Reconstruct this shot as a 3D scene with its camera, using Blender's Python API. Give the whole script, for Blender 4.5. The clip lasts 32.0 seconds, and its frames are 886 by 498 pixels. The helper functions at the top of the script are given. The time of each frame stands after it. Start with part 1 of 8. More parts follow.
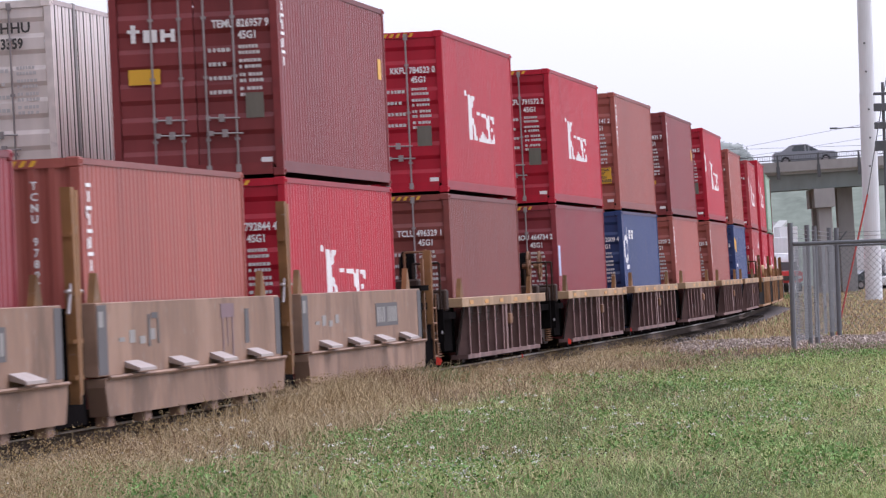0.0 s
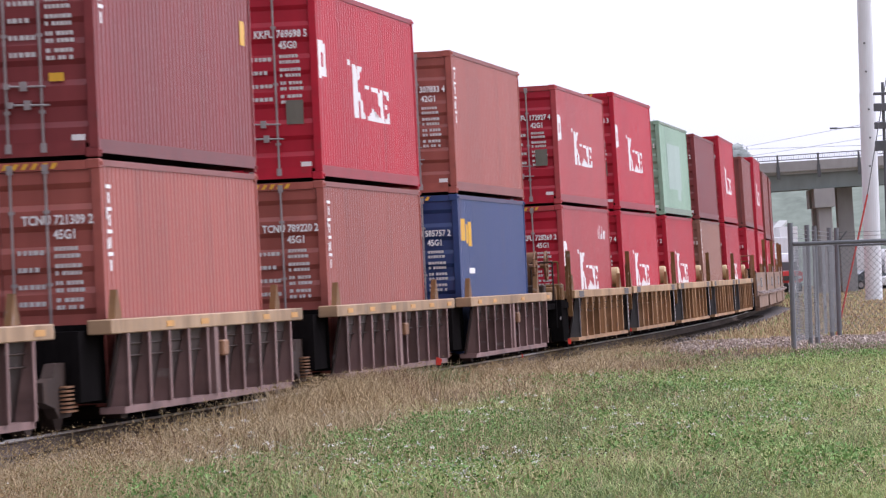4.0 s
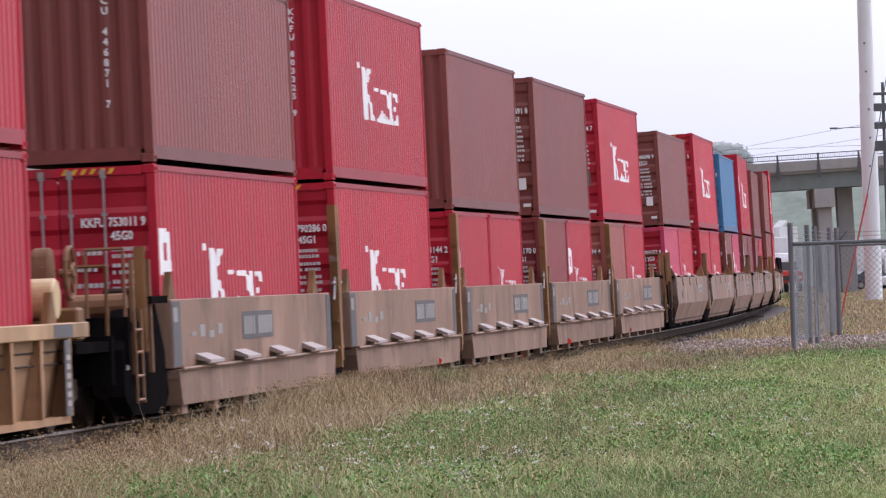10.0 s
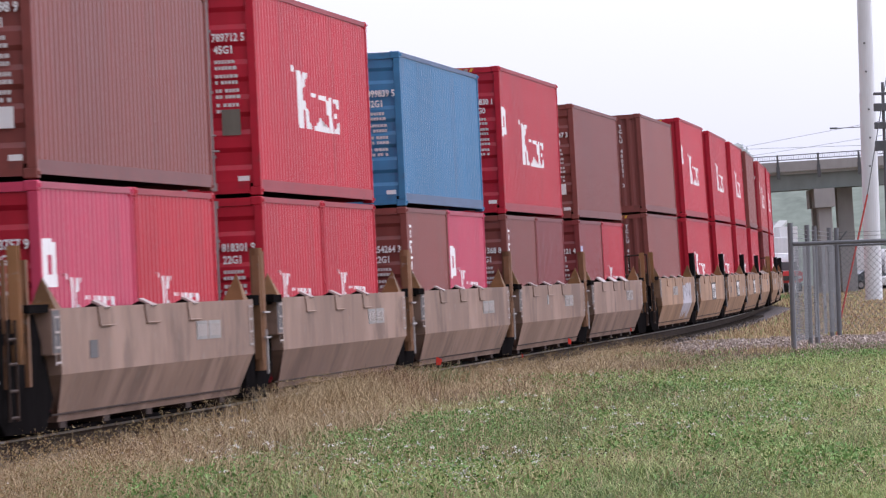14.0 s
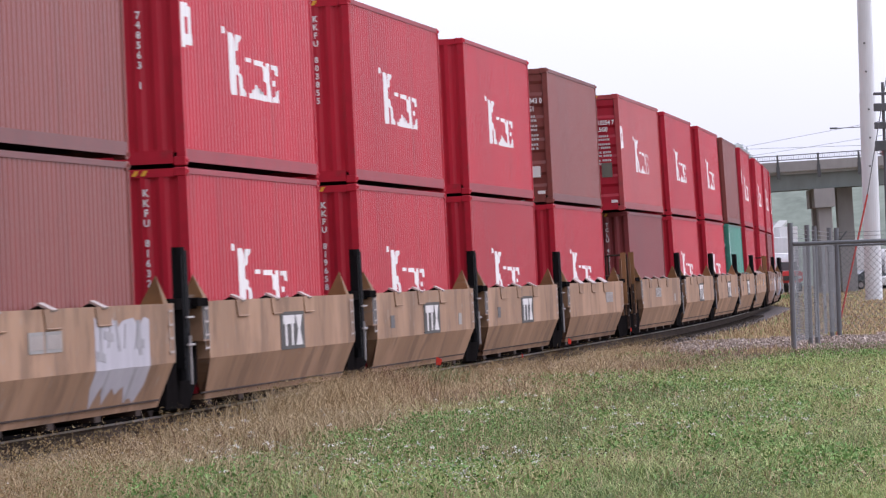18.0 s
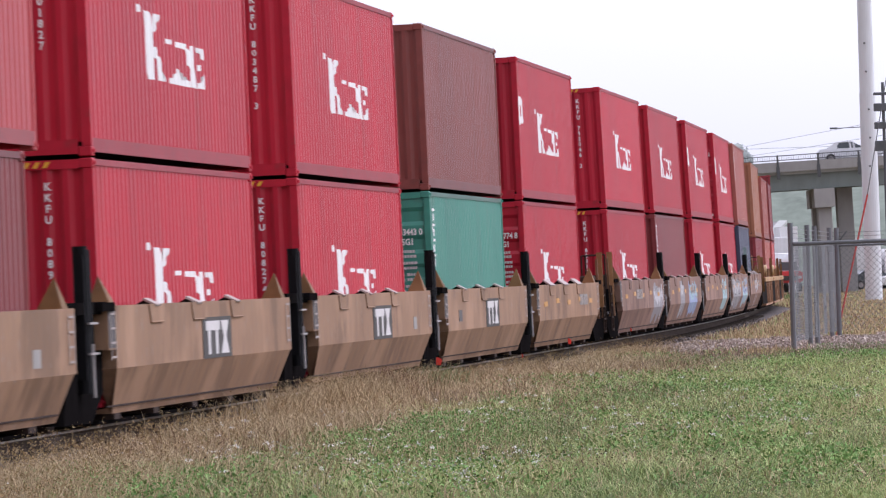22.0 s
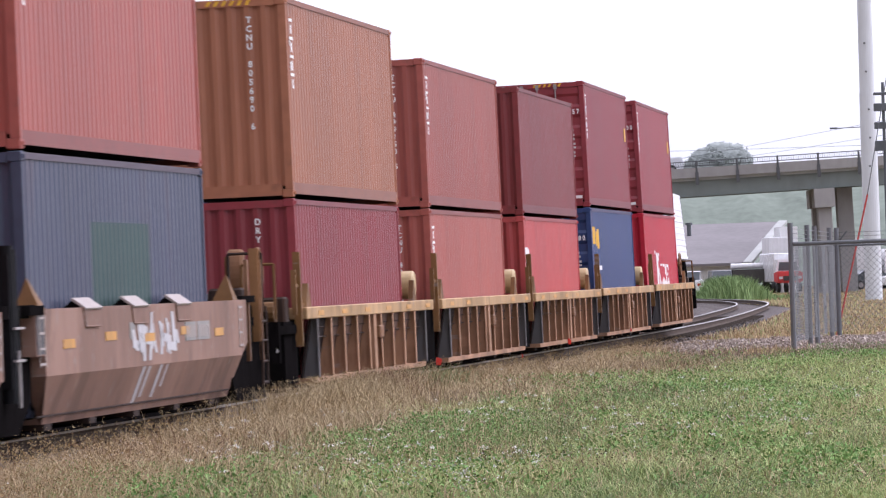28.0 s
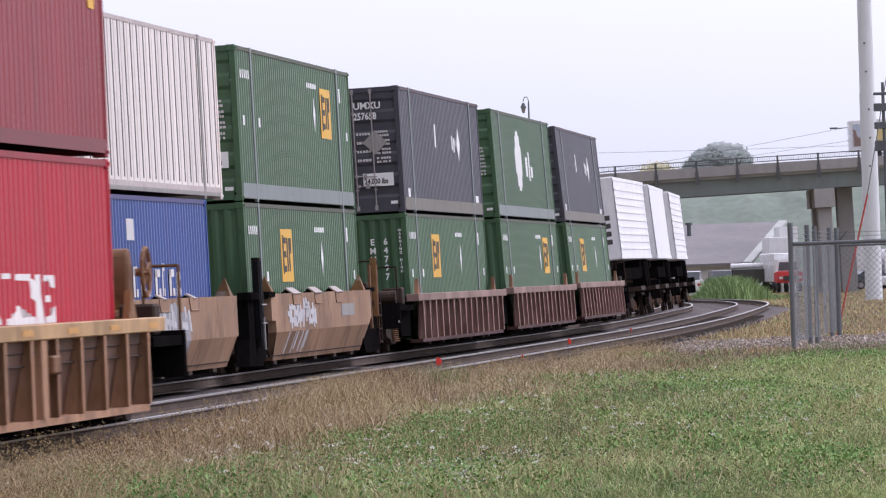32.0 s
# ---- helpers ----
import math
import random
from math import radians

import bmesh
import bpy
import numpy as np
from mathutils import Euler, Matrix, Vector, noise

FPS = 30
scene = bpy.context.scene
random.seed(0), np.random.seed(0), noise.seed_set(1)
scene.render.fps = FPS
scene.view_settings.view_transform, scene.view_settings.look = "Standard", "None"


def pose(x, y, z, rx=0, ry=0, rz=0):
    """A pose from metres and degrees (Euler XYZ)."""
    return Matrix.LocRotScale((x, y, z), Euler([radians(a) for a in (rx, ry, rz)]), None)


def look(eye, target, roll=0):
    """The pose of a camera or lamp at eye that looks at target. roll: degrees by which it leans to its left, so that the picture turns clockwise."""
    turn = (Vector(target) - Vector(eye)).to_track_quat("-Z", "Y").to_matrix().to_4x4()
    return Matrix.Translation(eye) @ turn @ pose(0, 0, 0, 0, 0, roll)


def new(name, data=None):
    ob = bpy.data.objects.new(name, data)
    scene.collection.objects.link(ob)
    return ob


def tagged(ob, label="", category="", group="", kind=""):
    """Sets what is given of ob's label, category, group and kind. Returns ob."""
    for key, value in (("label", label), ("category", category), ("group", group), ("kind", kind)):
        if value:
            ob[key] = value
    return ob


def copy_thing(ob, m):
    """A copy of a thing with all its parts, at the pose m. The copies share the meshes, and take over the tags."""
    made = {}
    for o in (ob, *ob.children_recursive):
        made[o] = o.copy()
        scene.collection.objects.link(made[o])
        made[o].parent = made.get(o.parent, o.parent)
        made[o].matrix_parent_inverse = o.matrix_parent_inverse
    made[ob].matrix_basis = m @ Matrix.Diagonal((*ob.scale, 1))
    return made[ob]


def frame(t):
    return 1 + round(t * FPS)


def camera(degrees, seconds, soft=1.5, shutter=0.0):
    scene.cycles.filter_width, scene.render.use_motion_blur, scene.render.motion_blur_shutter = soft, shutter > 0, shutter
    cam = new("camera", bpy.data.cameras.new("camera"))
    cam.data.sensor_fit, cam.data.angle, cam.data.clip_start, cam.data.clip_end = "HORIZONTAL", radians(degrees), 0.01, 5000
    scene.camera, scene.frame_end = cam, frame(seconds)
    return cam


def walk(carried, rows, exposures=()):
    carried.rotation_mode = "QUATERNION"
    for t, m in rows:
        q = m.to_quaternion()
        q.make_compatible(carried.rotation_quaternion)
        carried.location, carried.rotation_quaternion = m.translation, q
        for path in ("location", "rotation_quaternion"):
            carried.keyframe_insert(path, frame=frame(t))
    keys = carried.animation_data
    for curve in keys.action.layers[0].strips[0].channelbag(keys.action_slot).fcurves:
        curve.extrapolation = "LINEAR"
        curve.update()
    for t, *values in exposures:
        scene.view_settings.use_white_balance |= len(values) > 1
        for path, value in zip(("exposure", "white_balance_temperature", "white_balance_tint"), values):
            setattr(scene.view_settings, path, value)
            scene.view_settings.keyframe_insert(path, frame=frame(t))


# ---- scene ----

# ---------------------------------------------------------------- camera
EYE = Vector((0.0, 0.0, 1.5943))
cam = camera(8.9383, 32.0, soft=1.25, shutter=0.25)
VIEW = look(EYE, EYE + Vector((0.0, math.cos(0.00559), math.sin(0.00559))), -1.9085)
walk(cam, [(0.0, VIEW), (32.0, VIEW)], exposures=[(t_, e_, 5980, 24.0) for t_, e_ in (
    (0.0, 0.03), (1.0, 0.18), (2.0, 0.24), (3.0, 0.22), (4.5, 0.14), (6.0, 0.08), (7.0, 0.00), (8.0, 0.03), (9.0, 0.01), (12.0, -0.02), (14.0, 0.01), (17.0, 0.06), (19.0, 0.01),
    (21.0, 0.06), (23.0, 0.04), (25.0, 0.11), (26.5, 0.18), (28.0, 0.20), (29.0, 0.10), (30.0, -0.01), (32.0, -0.06))])

# ---------------------------------------------------------------- light: a bright overcast day with mist
world = bpy.data.worlds.new("overcast_sky")
scene.world = world
world.use_nodes = True
wn, wl = world.node_tree.nodes, world.node_tree.links
wn.clear()
w_out = wn.new("ShaderNodeOutputWorld")
w_bg = wn.new("ShaderNodeBackground")
w_sky = wn.new("ShaderNodeTexSky")
w_sky.sky_type, w_sky.sun_disc = "NISHITA", False
w_sky.sun_elevation, w_sky.sun_rotation = radians(44), radians(60)
w_co = wn.new("ShaderNodeTexCoord")
w_sep = wn.new("ShaderNodeSeparateXYZ")
w_ramp = wn.new("ShaderNodeValToRGB")
w_ramp.color_ramp.elements[0].position, w_ramp.color_ramp.elements[0].color = 0.0, (0.66, 0.70, 0.77, 1)
w_ramp.color_ramp.elements[1].position, w_ramp.color_ramp.elements[1].color = 1.0, (2.15, 2.16, 2.20, 1)
for at_, col_ in ((0.012, (0.68, 0.72, 0.79, 1)), (0.05, (0.86, 0.885, 0.93, 1)), (0.25, (1.16, 1.17, 1.21, 1))):
    el = w_ramp.color_ramp.elements.new(at_)
    el.color = col_
w_mix = wn.new("ShaderNodeMixRGB")
w_mix.blend_type = "ADD"
w_mix.inputs[0].default_value = 0.02
wl.new(w_co.outputs["Generated"], w_sep.inputs[0])
wl.new(w_sep.outputs[2], w_ramp.inputs[0])
wl.new(w_ramp.outputs[0], w_mix.inputs[1])
wl.new(w_sky.outputs[0], w_mix.inputs[2])
# the cloud is brighter round the hidden sun and duller away from it
w_dot = wn.new("ShaderNodeVectorMath")
w_dot.operation = "DOT_PRODUCT"
w_dot.inputs[1].default_value = (0.84, 0.54, 0.0)
w_side = wn.new("ShaderNodeMapRange")
w_side.inputs[1].default_value, w_side.inputs[2].default_value = -1.0, 1.0
w_side.inputs[3].default_value, w_side.inputs[4].default_value = 0.32, 1.68
w_mul = wn.new("ShaderNodeMixRGB")
w_mul.blend_type = "MULTIPLY"
w_mul.inputs[0].default_value = 1.0
wl.new(w_co.outputs["Generated"], w_dot.inputs[0])
wl.new(w_dot.outputs["Value"], w_side.inputs[0])
wl.new(w_mix.outputs[0], w_mul.inputs[1])
wl.new(w_side.outputs[0], w_mul.inputs[2])
wl.new(w_mul.outputs[0], w_bg.inputs[0])
w_bg.inputs[1].default_value = 0.74
wl.new(w_bg.outputs[0], w_out.inputs[0])

sun = new("sun", bpy.data.lights.new("sun", "SUN"))
sun.data.energy, sun.data.angle, sun.data.color = 1.25, radians(25), (1.0, 0.97, 0.93)
sun.rotation_euler = look((0, 0, 0), (-0.62, -0.35, -0.69)).to_euler()


# ---------------------------------------------------------------- materials
def material(name, colour, rough=0.55, metal=0.0, spread=0.25, grain=6.0, stain=0.0, stain_colour=(0.12, 0.07, 0.045),
             bump=0.0, streak=(1.0, 1.0, 0.25), spec=0.5, vary=0.0, glow=0.0):
    """A surface with a base colour, soft variation at two scales, optional stains, relief and shade from thing to thing."""
    m = bpy.data.materials.new(name)
    m.use_nodes = True
    n, l = m.node_tree.nodes, m.node_tree.links
    b = n["Principled BSDF"]
    b.inputs["Roughness"].default_value = rough
    b.inputs["Metallic"].default_value = metal
    b.inputs["Specular IOR Level"].default_value = spec
    co = n.new("ShaderNodeTexCoord")
    mp = n.new("ShaderNodeMapping")
    mp.inputs["Scale"].default_value = streak
    l.new(co.outputs["Object"], mp.inputs[0])
    big = n.new("ShaderNodeTexNoise")
    big.inputs["Scale"].default_value, big.inputs["Detail"].default_value = grain * 0.18, 4
    fine = n.new("ShaderNodeTexNoise")
    fine.inputs["Scale"].default_value, fine.inputs["Detail"].default_value = grain * 1.7, 5
    l.new(mp.outputs[0], big.inputs[0])
    l.new(mp.outputs[0], fine.inputs[0])
    mean = n.new("ShaderNodeMath")
    mean.operation = "ADD"
    l.new(big.outputs["Fac"], mean.inputs[0])
    l.new(fine.outputs["Fac"], mean.inputs[1])
    rng = n.new("ShaderNodeMapRange")
    rng.inputs[1].default_value, rng.inputs[2].default_value = 0.6, 1.4
    rng.inputs[3].default_value, rng.inputs[4].default_value = 1.0 - spread, 1.0 + spread
    l.new(mean.outputs[0], rng.inputs[0])
    mul = n.new("ShaderNodeMixRGB")
    mul.blend_type = "MULTIPLY"
    mul.inputs[0].default_value = 1.0
    mul.inputs[1].default_value = (*colour, 1)
    l.new(rng.outputs[0], mul.inputs[2])
    last = mul.outputs[0]
    if vary:
        info = n.new("ShaderNodeObjectInfo")
        r2 = n.new("ShaderNodeMapRange")
        r2.inputs[3].default_value, r2.inputs[4].default_value = 1.0 - vary, 1.0 + vary
        l.new(info.outputs["Random"], r2.inputs[0])
        m2 = n.new("ShaderNodeMixRGB")
        m2.blend_type = "MULTIPLY"
        m2.inputs[0].default_value = 1.0
        l.new(last, m2.inputs[1])
        l.new(r2.outputs[0], m2.inputs[2])
        last = m2.outputs[0]
    if stain:
        st = n.new("ShaderNodeTexNoise")
        st.inputs["Scale"].default_value, st.inputs["Detail"].default_value, st.inputs["Roughness"].default_value = grain * 0.35, 7, 0.7
        l.new(mp.outputs[0], st.inputs[0])
        sr = n.new("ShaderNodeMapRange")
        sr.inputs[1].default_value, sr.inputs[2].default_value = 0.56, 0.74
        sr.inputs[3].default_value, sr.inputs[4].default_value = 0.0, stain
        l.new(st.outputs["Fac"], sr.inputs[0])
        sm = n.new("ShaderNodeMixRGB")
        sm.inputs[2].default_value = (*stain_colour, 1)
        l.new(sr.outputs[0], sm.inputs[0])
        l.new(last, sm.inputs[1])
        last = sm.outputs[0]
    l.new(last, b.inputs["Base Color"])
    rr = n.new("ShaderNodeMapRange")
    rr.inputs[3].default_value, rr.inputs[4].default_value = max(rough - 0.1, 0.03), min(rough + 0.12, 1.0)
    l.new(fine.outputs["Fac"], rr.inputs[0])
    l.new(rr.outputs[0], b.inputs["Roughness"])
    if bump:
        bp = n.new("ShaderNodeBump")
        bp.inputs["Strength"].default_value, bp.inputs["Distance"].default_value = 0.6, bump
        l.new(mean.outputs[0], bp.inputs["Height"])
        l.new(bp.outputs[0], b.inputs["Normal"])
    if glow:
        l.new(last, b.inputs["Emission Color"])
        b.inputs["Emission Strength"].default_value = glow
    return m


def paint(name, colour, stain=0.4, rough=0.40):
    m = material(name, colour, rough, 0.0, 0.17, 2.2, stain, (0.10, 0.04, 0.028), 0.004, (1.0, 1.0, 0.16), 0.40, 0.12)
    b = m.node_tree.nodes["Principled BSDF"]          # a thin film of road dust
    b.inputs["Sheen Weight"].default_value, b.inputs["Sheen Roughness"].default_value = 0.09, 0.45
    b.inputs["Sheen Tint"].default_value = (0.80, 0.74, 0.78, 1)
    return m


BASE_COLOUR = {
    "red": (0.46, 0.012, 0.030),
    "fade": (0.44, 0.062, 0.066),
    "pink": (0.56, 0.055, 0.115),
    "brown": (0.225, 0.060, 0.048),
    "maroon": (0.225, 0.040, 0.040),
    "wine": (0.27, 0.040, 0.048),
    "rust": (0.36, 0.098, 0.074),
    "ochre": (0.38, 0.15, 0.08),
    "tan": (0.28, 0.125, 0.085),
    "coral": (0.46, 0.075, 0.07),
    "blue": (0.028, 0.055, 0.16),
    "slate": (0.055, 0.066, 0.105),
    "azure": (0.045, 0.19, 0.36),
    "mint": (0.27, 0.42, 0.30),
    "green": (0.05, 0.25, 0.185),
    "forest": (0.058, 0.125, 0.058),
    "navy": (0.068, 0.068, 0.082),
    "cobalt": (0.04, 0.09, 0.30),
    "white": (0.86, 0.78, 0.72),
}
PAINT = {
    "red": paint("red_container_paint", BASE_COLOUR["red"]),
    "fade": paint("faded_red_container_paint", BASE_COLOUR["fade"]),
    "pink": paint("pink_faded_container_paint", BASE_COLOUR["pink"]),
    "brown": paint("brown_container_paint", BASE_COLOUR["brown"]),
    "maroon": paint("maroon_container_paint", BASE_COLOUR["maroon"]),
    "wine": paint("wine_red_container_paint", BASE_COLOUR["wine"]),
    "rust": paint("rust_brown_container_paint", BASE_COLOUR["rust"]),
    "ochre": paint("ochre_brown_container_paint", BASE_COLOUR["ochre"]),
    "tan": paint("tan_brown_container_paint", BASE_COLOUR["tan"]),
    "coral": paint("coral_red_container_paint", BASE_COLOUR["coral"]),
    "blue": paint("navy_blue_container_paint", BASE_COLOUR["blue"]),
    "slate": paint("slate_blue_container_paint", BASE_COLOUR["slate"]),
    "azure": paint("azure_blue_container_paint", BASE_COLOUR["azure"]),
    "mint": paint("pale_green_container_paint", BASE_COLOUR["mint"], 0.15),
    "green": paint("sea_green_container_paint", BASE_COLOUR["green"]),
    "forest": paint("dark_green_container_paint", BASE_COLOUR["forest"], 0.2),
    "navy": paint("dark_slate_container_paint", BASE_COLOUR["navy"], 0.2),
    "cobalt": paint("cobalt_blue_container_paint", BASE_COLOUR["cobalt"], 0.2),
    "white": paint("white_container_paint", BASE_COLOUR["white"], 0.25),
}
FRAME = {k: material(k + "_grimy_frame_paint", BASE_COLOUR[k], 0.55, 0.0, 0.22, 4.0, 0.75, (0.085, 0.06, 0.05), 0.004, (0.6, 0.6, 0.6), 0.35) for k in PAINT}
WHITE = material("white_marking_paint", (0.82, 0.82, 0.80), 0.6, spread=0.08)
YELLOW = material("yellow_sign_paint", (0.75, 0.42, 0.03), 0.5, spread=0.1)
GREY_SIGN = material("grey_plate", (0.30, 0.29, 0.27), 0.6, spread=0.25, grain=9, spec=0.15)
PLATE = material("dark_data_plate", (0.15, 0.14, 0.11), 0.5, spread=0.25)
WORN_WHITE = material("worn_white_lettering", (0.62, 0.60, 0.58), 0.6, spread=0.15)
DARK_SIGN = material("dark_panel_paint", (0.09, 0.085, 0.08), 0.7, spread=0.2, spec=0.12)
ZINC = material("galvanised_rod", (0.36, 0.33, 0.32), 0.5, 0.4, 0.25)
GRIME = material("black_grime_on_steel", (0.022, 0.015, 0.014), 0.75, spread=0.5, grain=8, spec=0.1)
DUSTY = {k: material(k + "_dusty_rail_paint", tuple(0.5 * a + 0.5 * b for a, b in zip(BASE_COLOUR[k], (0.15, 0.10, 0.105))), 0.65, 0.0, 0.2, 5.0, 0.6, (0.10, 0.06, 0.055), 0.003, (0.5, 1.0, 1.0), 0.3) for k in PAINT}
# greasy steel, and also the plates and blocks that stand in for shade
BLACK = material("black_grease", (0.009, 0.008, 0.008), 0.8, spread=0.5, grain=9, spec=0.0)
STEEL_DARK = material("dark_rusty_steel", (0.045, 0.030, 0.024), 0.7, 0.0, 0.4, 7, 0.5, (0.13, 0.06, 0.03), 0.004, spec=0.1)
TREAD = material("polished_wheel_steel", (0.4, 0.38, 0.36), 0.35, 0.9, 0.2)
SEAL = material("black_door_rubber", (0.02, 0.02, 0.02), 0.7)


# ---------------------------------------------------------------- mesh tools
def to_mesh(name, bm):
    me = bpy.data.meshes.new(name)
    bm.to_mesh(me)
    bm.free()
    return me


def box(bm, x0, x1, y0, y1, z0, z1):
    v = [bm.verts.new(p) for p in ((x0, y0, z0), (x1, y0, z0), (x1, y1, z0), (x0, y1, z0),
                                   (x0, y0, z1), (x1, y0, z1), (x1, y1, z1), (x0, y1, z1))]
    for f in ((3, 2, 1, 0), (4, 5, 6, 7), (0, 1, 5, 4), (1, 2, 6, 5), (2, 3, 7, 6), (3, 0, 4, 7)):
        bm.faces.new([v[i] for i in f])
    return v


def rod(bm, a, b, r, n=8, r2=None):
    """A round bar from a to b."""
    a, b = Vector(a), Vector(b)
    q = (b - a).to_track_quat("Z", "Y")
    rings = []
    for p, rad in ((a, r), (b, r if r2 is None else r2)):
        rings.append([bm.verts.new(p + q @ Vector((rad * math.cos(2 * math.pi * i / n), rad * math.sin(2 * math.pi * i / n), 0))) for i in range(n)])
    for i in range(n):
        bm.faces.new([rings[0][i], rings[0][(i + 1) % n], rings[1][(i + 1) % n], rings[1][i]])
    bm.faces.new(rings[0][::-1])
    bm.faces.new(rings[1])


def prism(bm, pts, y0, y1):
    """A flat outline of (x, z) points, counter-clockwise as seen from -y, given a thickness from y0 to y1."""
    a = [bm.verts.new((x, y0, z)) for x, z in pts]
    b = [bm.verts.new((x, y1, z)) for x, z in pts]
    bm.faces.new(a)
    bm.faces.new(b[::-1])
    for i in range(len(pts)):
        j = (i + 1) % len(pts)
        bm.faces.new([a[j], a[i], b[i], b[j]])


def bevelled(bm, w, seg=1):
    bmesh.ops.bevel(bm, geom=bm.edges[:], offset=w, segments=seg, affect="EDGES", clamp_overlap=True)
    return bm


def part(name, data, mat, parent, label="", m=None):
    """Links a bmesh or a shared mesh as ONE mesh object under a thing or a part."""
    me = data if isinstance(data, bpy.types.Mesh) else to_mesh(name, data)
    ob = new(name, me)
    if not me.materials:
        me.materials.append(None)
    ob.material_slots[0].link = "OBJECT"
    ob.material_slots[0].material = mat
    ob.parent = parent
    if m is not None:
        ob.matrix_local = m
    if label:
        ob["label"] = label
    return ob


def thing(name, label, category, group="", kind=""):
    return tagged(new(name), label, category, group, kind)


# ---------------------------------------------------------------- the track: a plan curve by its curvature
STEP = 1.0
NODES = [-60, 0, 40, 80, 120, 160, 200, 240, 280, 400, 700, 760, 1200]
BENDS = [-0.00037, 0.00019, -0.00001, 0.00042, 0.00051, -0.00002, 0.0016, 0.00225, 0.00273, 0.00324, 0.0033, 0.0, 0.0]
CANTS = [-0.0084, 0.01254, 0.01293, 0.03748, 0.03956, 0.02735, 0.02896, 0.03818, 0.04843, 0.05845, 0.05, 0.0, 0.0]
RUN = np.arange(-900.0, 1000.0, STEP)
_bend = np.where(RUN < -60, 0.0, np.interp(RUN, NODES, BENDS))
_turn = np.concatenate([[0.0], np.cumsum((_bend[1:] + _bend[:-1]) / 2 * STEP)])
_zero = int(np.argmin(abs(RUN)))
TURN = _turn - _turn[_zero] - 0.11675
_dx, _dy = -np.sin(TURN), np.cos(TURN)
_px = np.concatenate([[0.0], np.cumsum((_dx[1:] + _dx[:-1]) / 2 * STEP)])
_py = np.concatenate([[0.0], np.cumsum((_dy[1:] + _dy[:-1]) / 2 * STEP)])
PLAN_X, PLAN_Y = _px - _px[_zero] - 3.53516, _py - _py[_zero] + 79.70452
SECOND = 4.1                      # the second track lies this far to the left


def closing(s, side):
    """The second track draws nearer to the first on the curve: how far a place to the left of the first moves in."""
    return side - np.interp(s, [45.0, 110.0], [0.0, 0.42]) * min(max((side - 1.0) / 2.2, 0.0), 1.0)


def on_track(s, side=0.0):
    """The place at s metres along the first track, side metres to its left, and its heading."""
    side = closing(s, side)
    a = np.interp(s, RUN, TURN)
    return np.interp(s, RUN, PLAN_X) - side * math.cos(a), np.interp(s, RUN, PLAN_Y) - side * math.sin(a), a


def ride(s, side=0.0, half=7.6):
    """The pose of a vehicle whose middle is at s: x along the track, y to its left."""
    a, b = on_track(s - half, side), on_track(s + half, side)
    d = Vector((b[0] - a[0], b[1] - a[1], 0)).normalized()
    c = float(np.interp(s, NODES, CANTS)) if side == 0.0 else float(np.interp(s, [20, 60, 100, 140], [0.02, 0.03, 0.085, 0.10]))
    left = Vector((-d.y, d.x, 0))
    up = Vector((0, 0, 1))
    y, z = left * math.cos(c) - up * math.sin(c), up * math.cos(c) + left * math.sin(c)
    m = Matrix((d, y, z)).transposed().to_4x4()
    m.translation = ((a[0] + b[0]) / 2, (a[1] + b[1]) / 2, 0)
    return m


SPEED = 23.170


def gone(t):
    """How far the moving train has come since the start."""
    return SPEED * t + 0.000801 * (t - 16) ** 2 - 0.205


# ---------------------------------------------------------------- shipping containers
MESHES = {}


def shared(key, build):
    if key not in MESHES:
        bm = bmesh.new()
        build(bm)
        MESHES[key] = to_mesh(key[0], bm)
    return MESHES[key]


WIDE = 2.438


def corrugated(bm, x0, x1, z0, z1, outer, depth, pitch, back, crest=0.26):
    """An upright wave sheet from x0 to x1; its outer crests at y = outer, its back at y = back."""
    n = max(2, round((x1 - x0) / pitch))
    p = (x1 - x0) / n
    s = 1 if outer > back else -1
    xs = []
    for i in range(n):
        a = x0 + i * p
        ramp = 0.24 if crest < 0.5 else 0.03
        xs += [(a, outer), (a + p * crest, outer), (a + p * (crest + ramp), outer - s * depth), (a + p * (1 - ramp), outer - s * depth)]
    xs.append((x1, outer))
    lo = [bm.verts.new((x, y, z0)) for x, y in xs]
    hi = [bm.verts.new((x, y, z1)) for x, y in xs]
    for i in range(len(xs) - 1):
        f = [lo[i], lo[i + 1], hi[i + 1], hi[i]]
        bm.faces.new(f if s < 0 else f[::-1])
    b = [bm.verts.new(q) for q in ((x0, back, z0), (x1, back, z0), (x1, back, z1), (x0, back, z1))]
    bm.faces.new(b[::-1] if s < 0 else b)


def side_panel(L, H, near, planks=False):
    def build(bm):
        s = -1 if near else 1
        corrugated(bm, -L / 2 + 0.10, L / 2 - 0.10, 0.208, H - 0.07, s * (WIDE / 2 - 0.012), 0.03 if planks else 0.030, 0.62 if planks else 0.278, s * (WIDE / 2 - 0.075), 0.86 if planks else 0.26)
    return shared(("side_panel", L, H, near, planks), build)


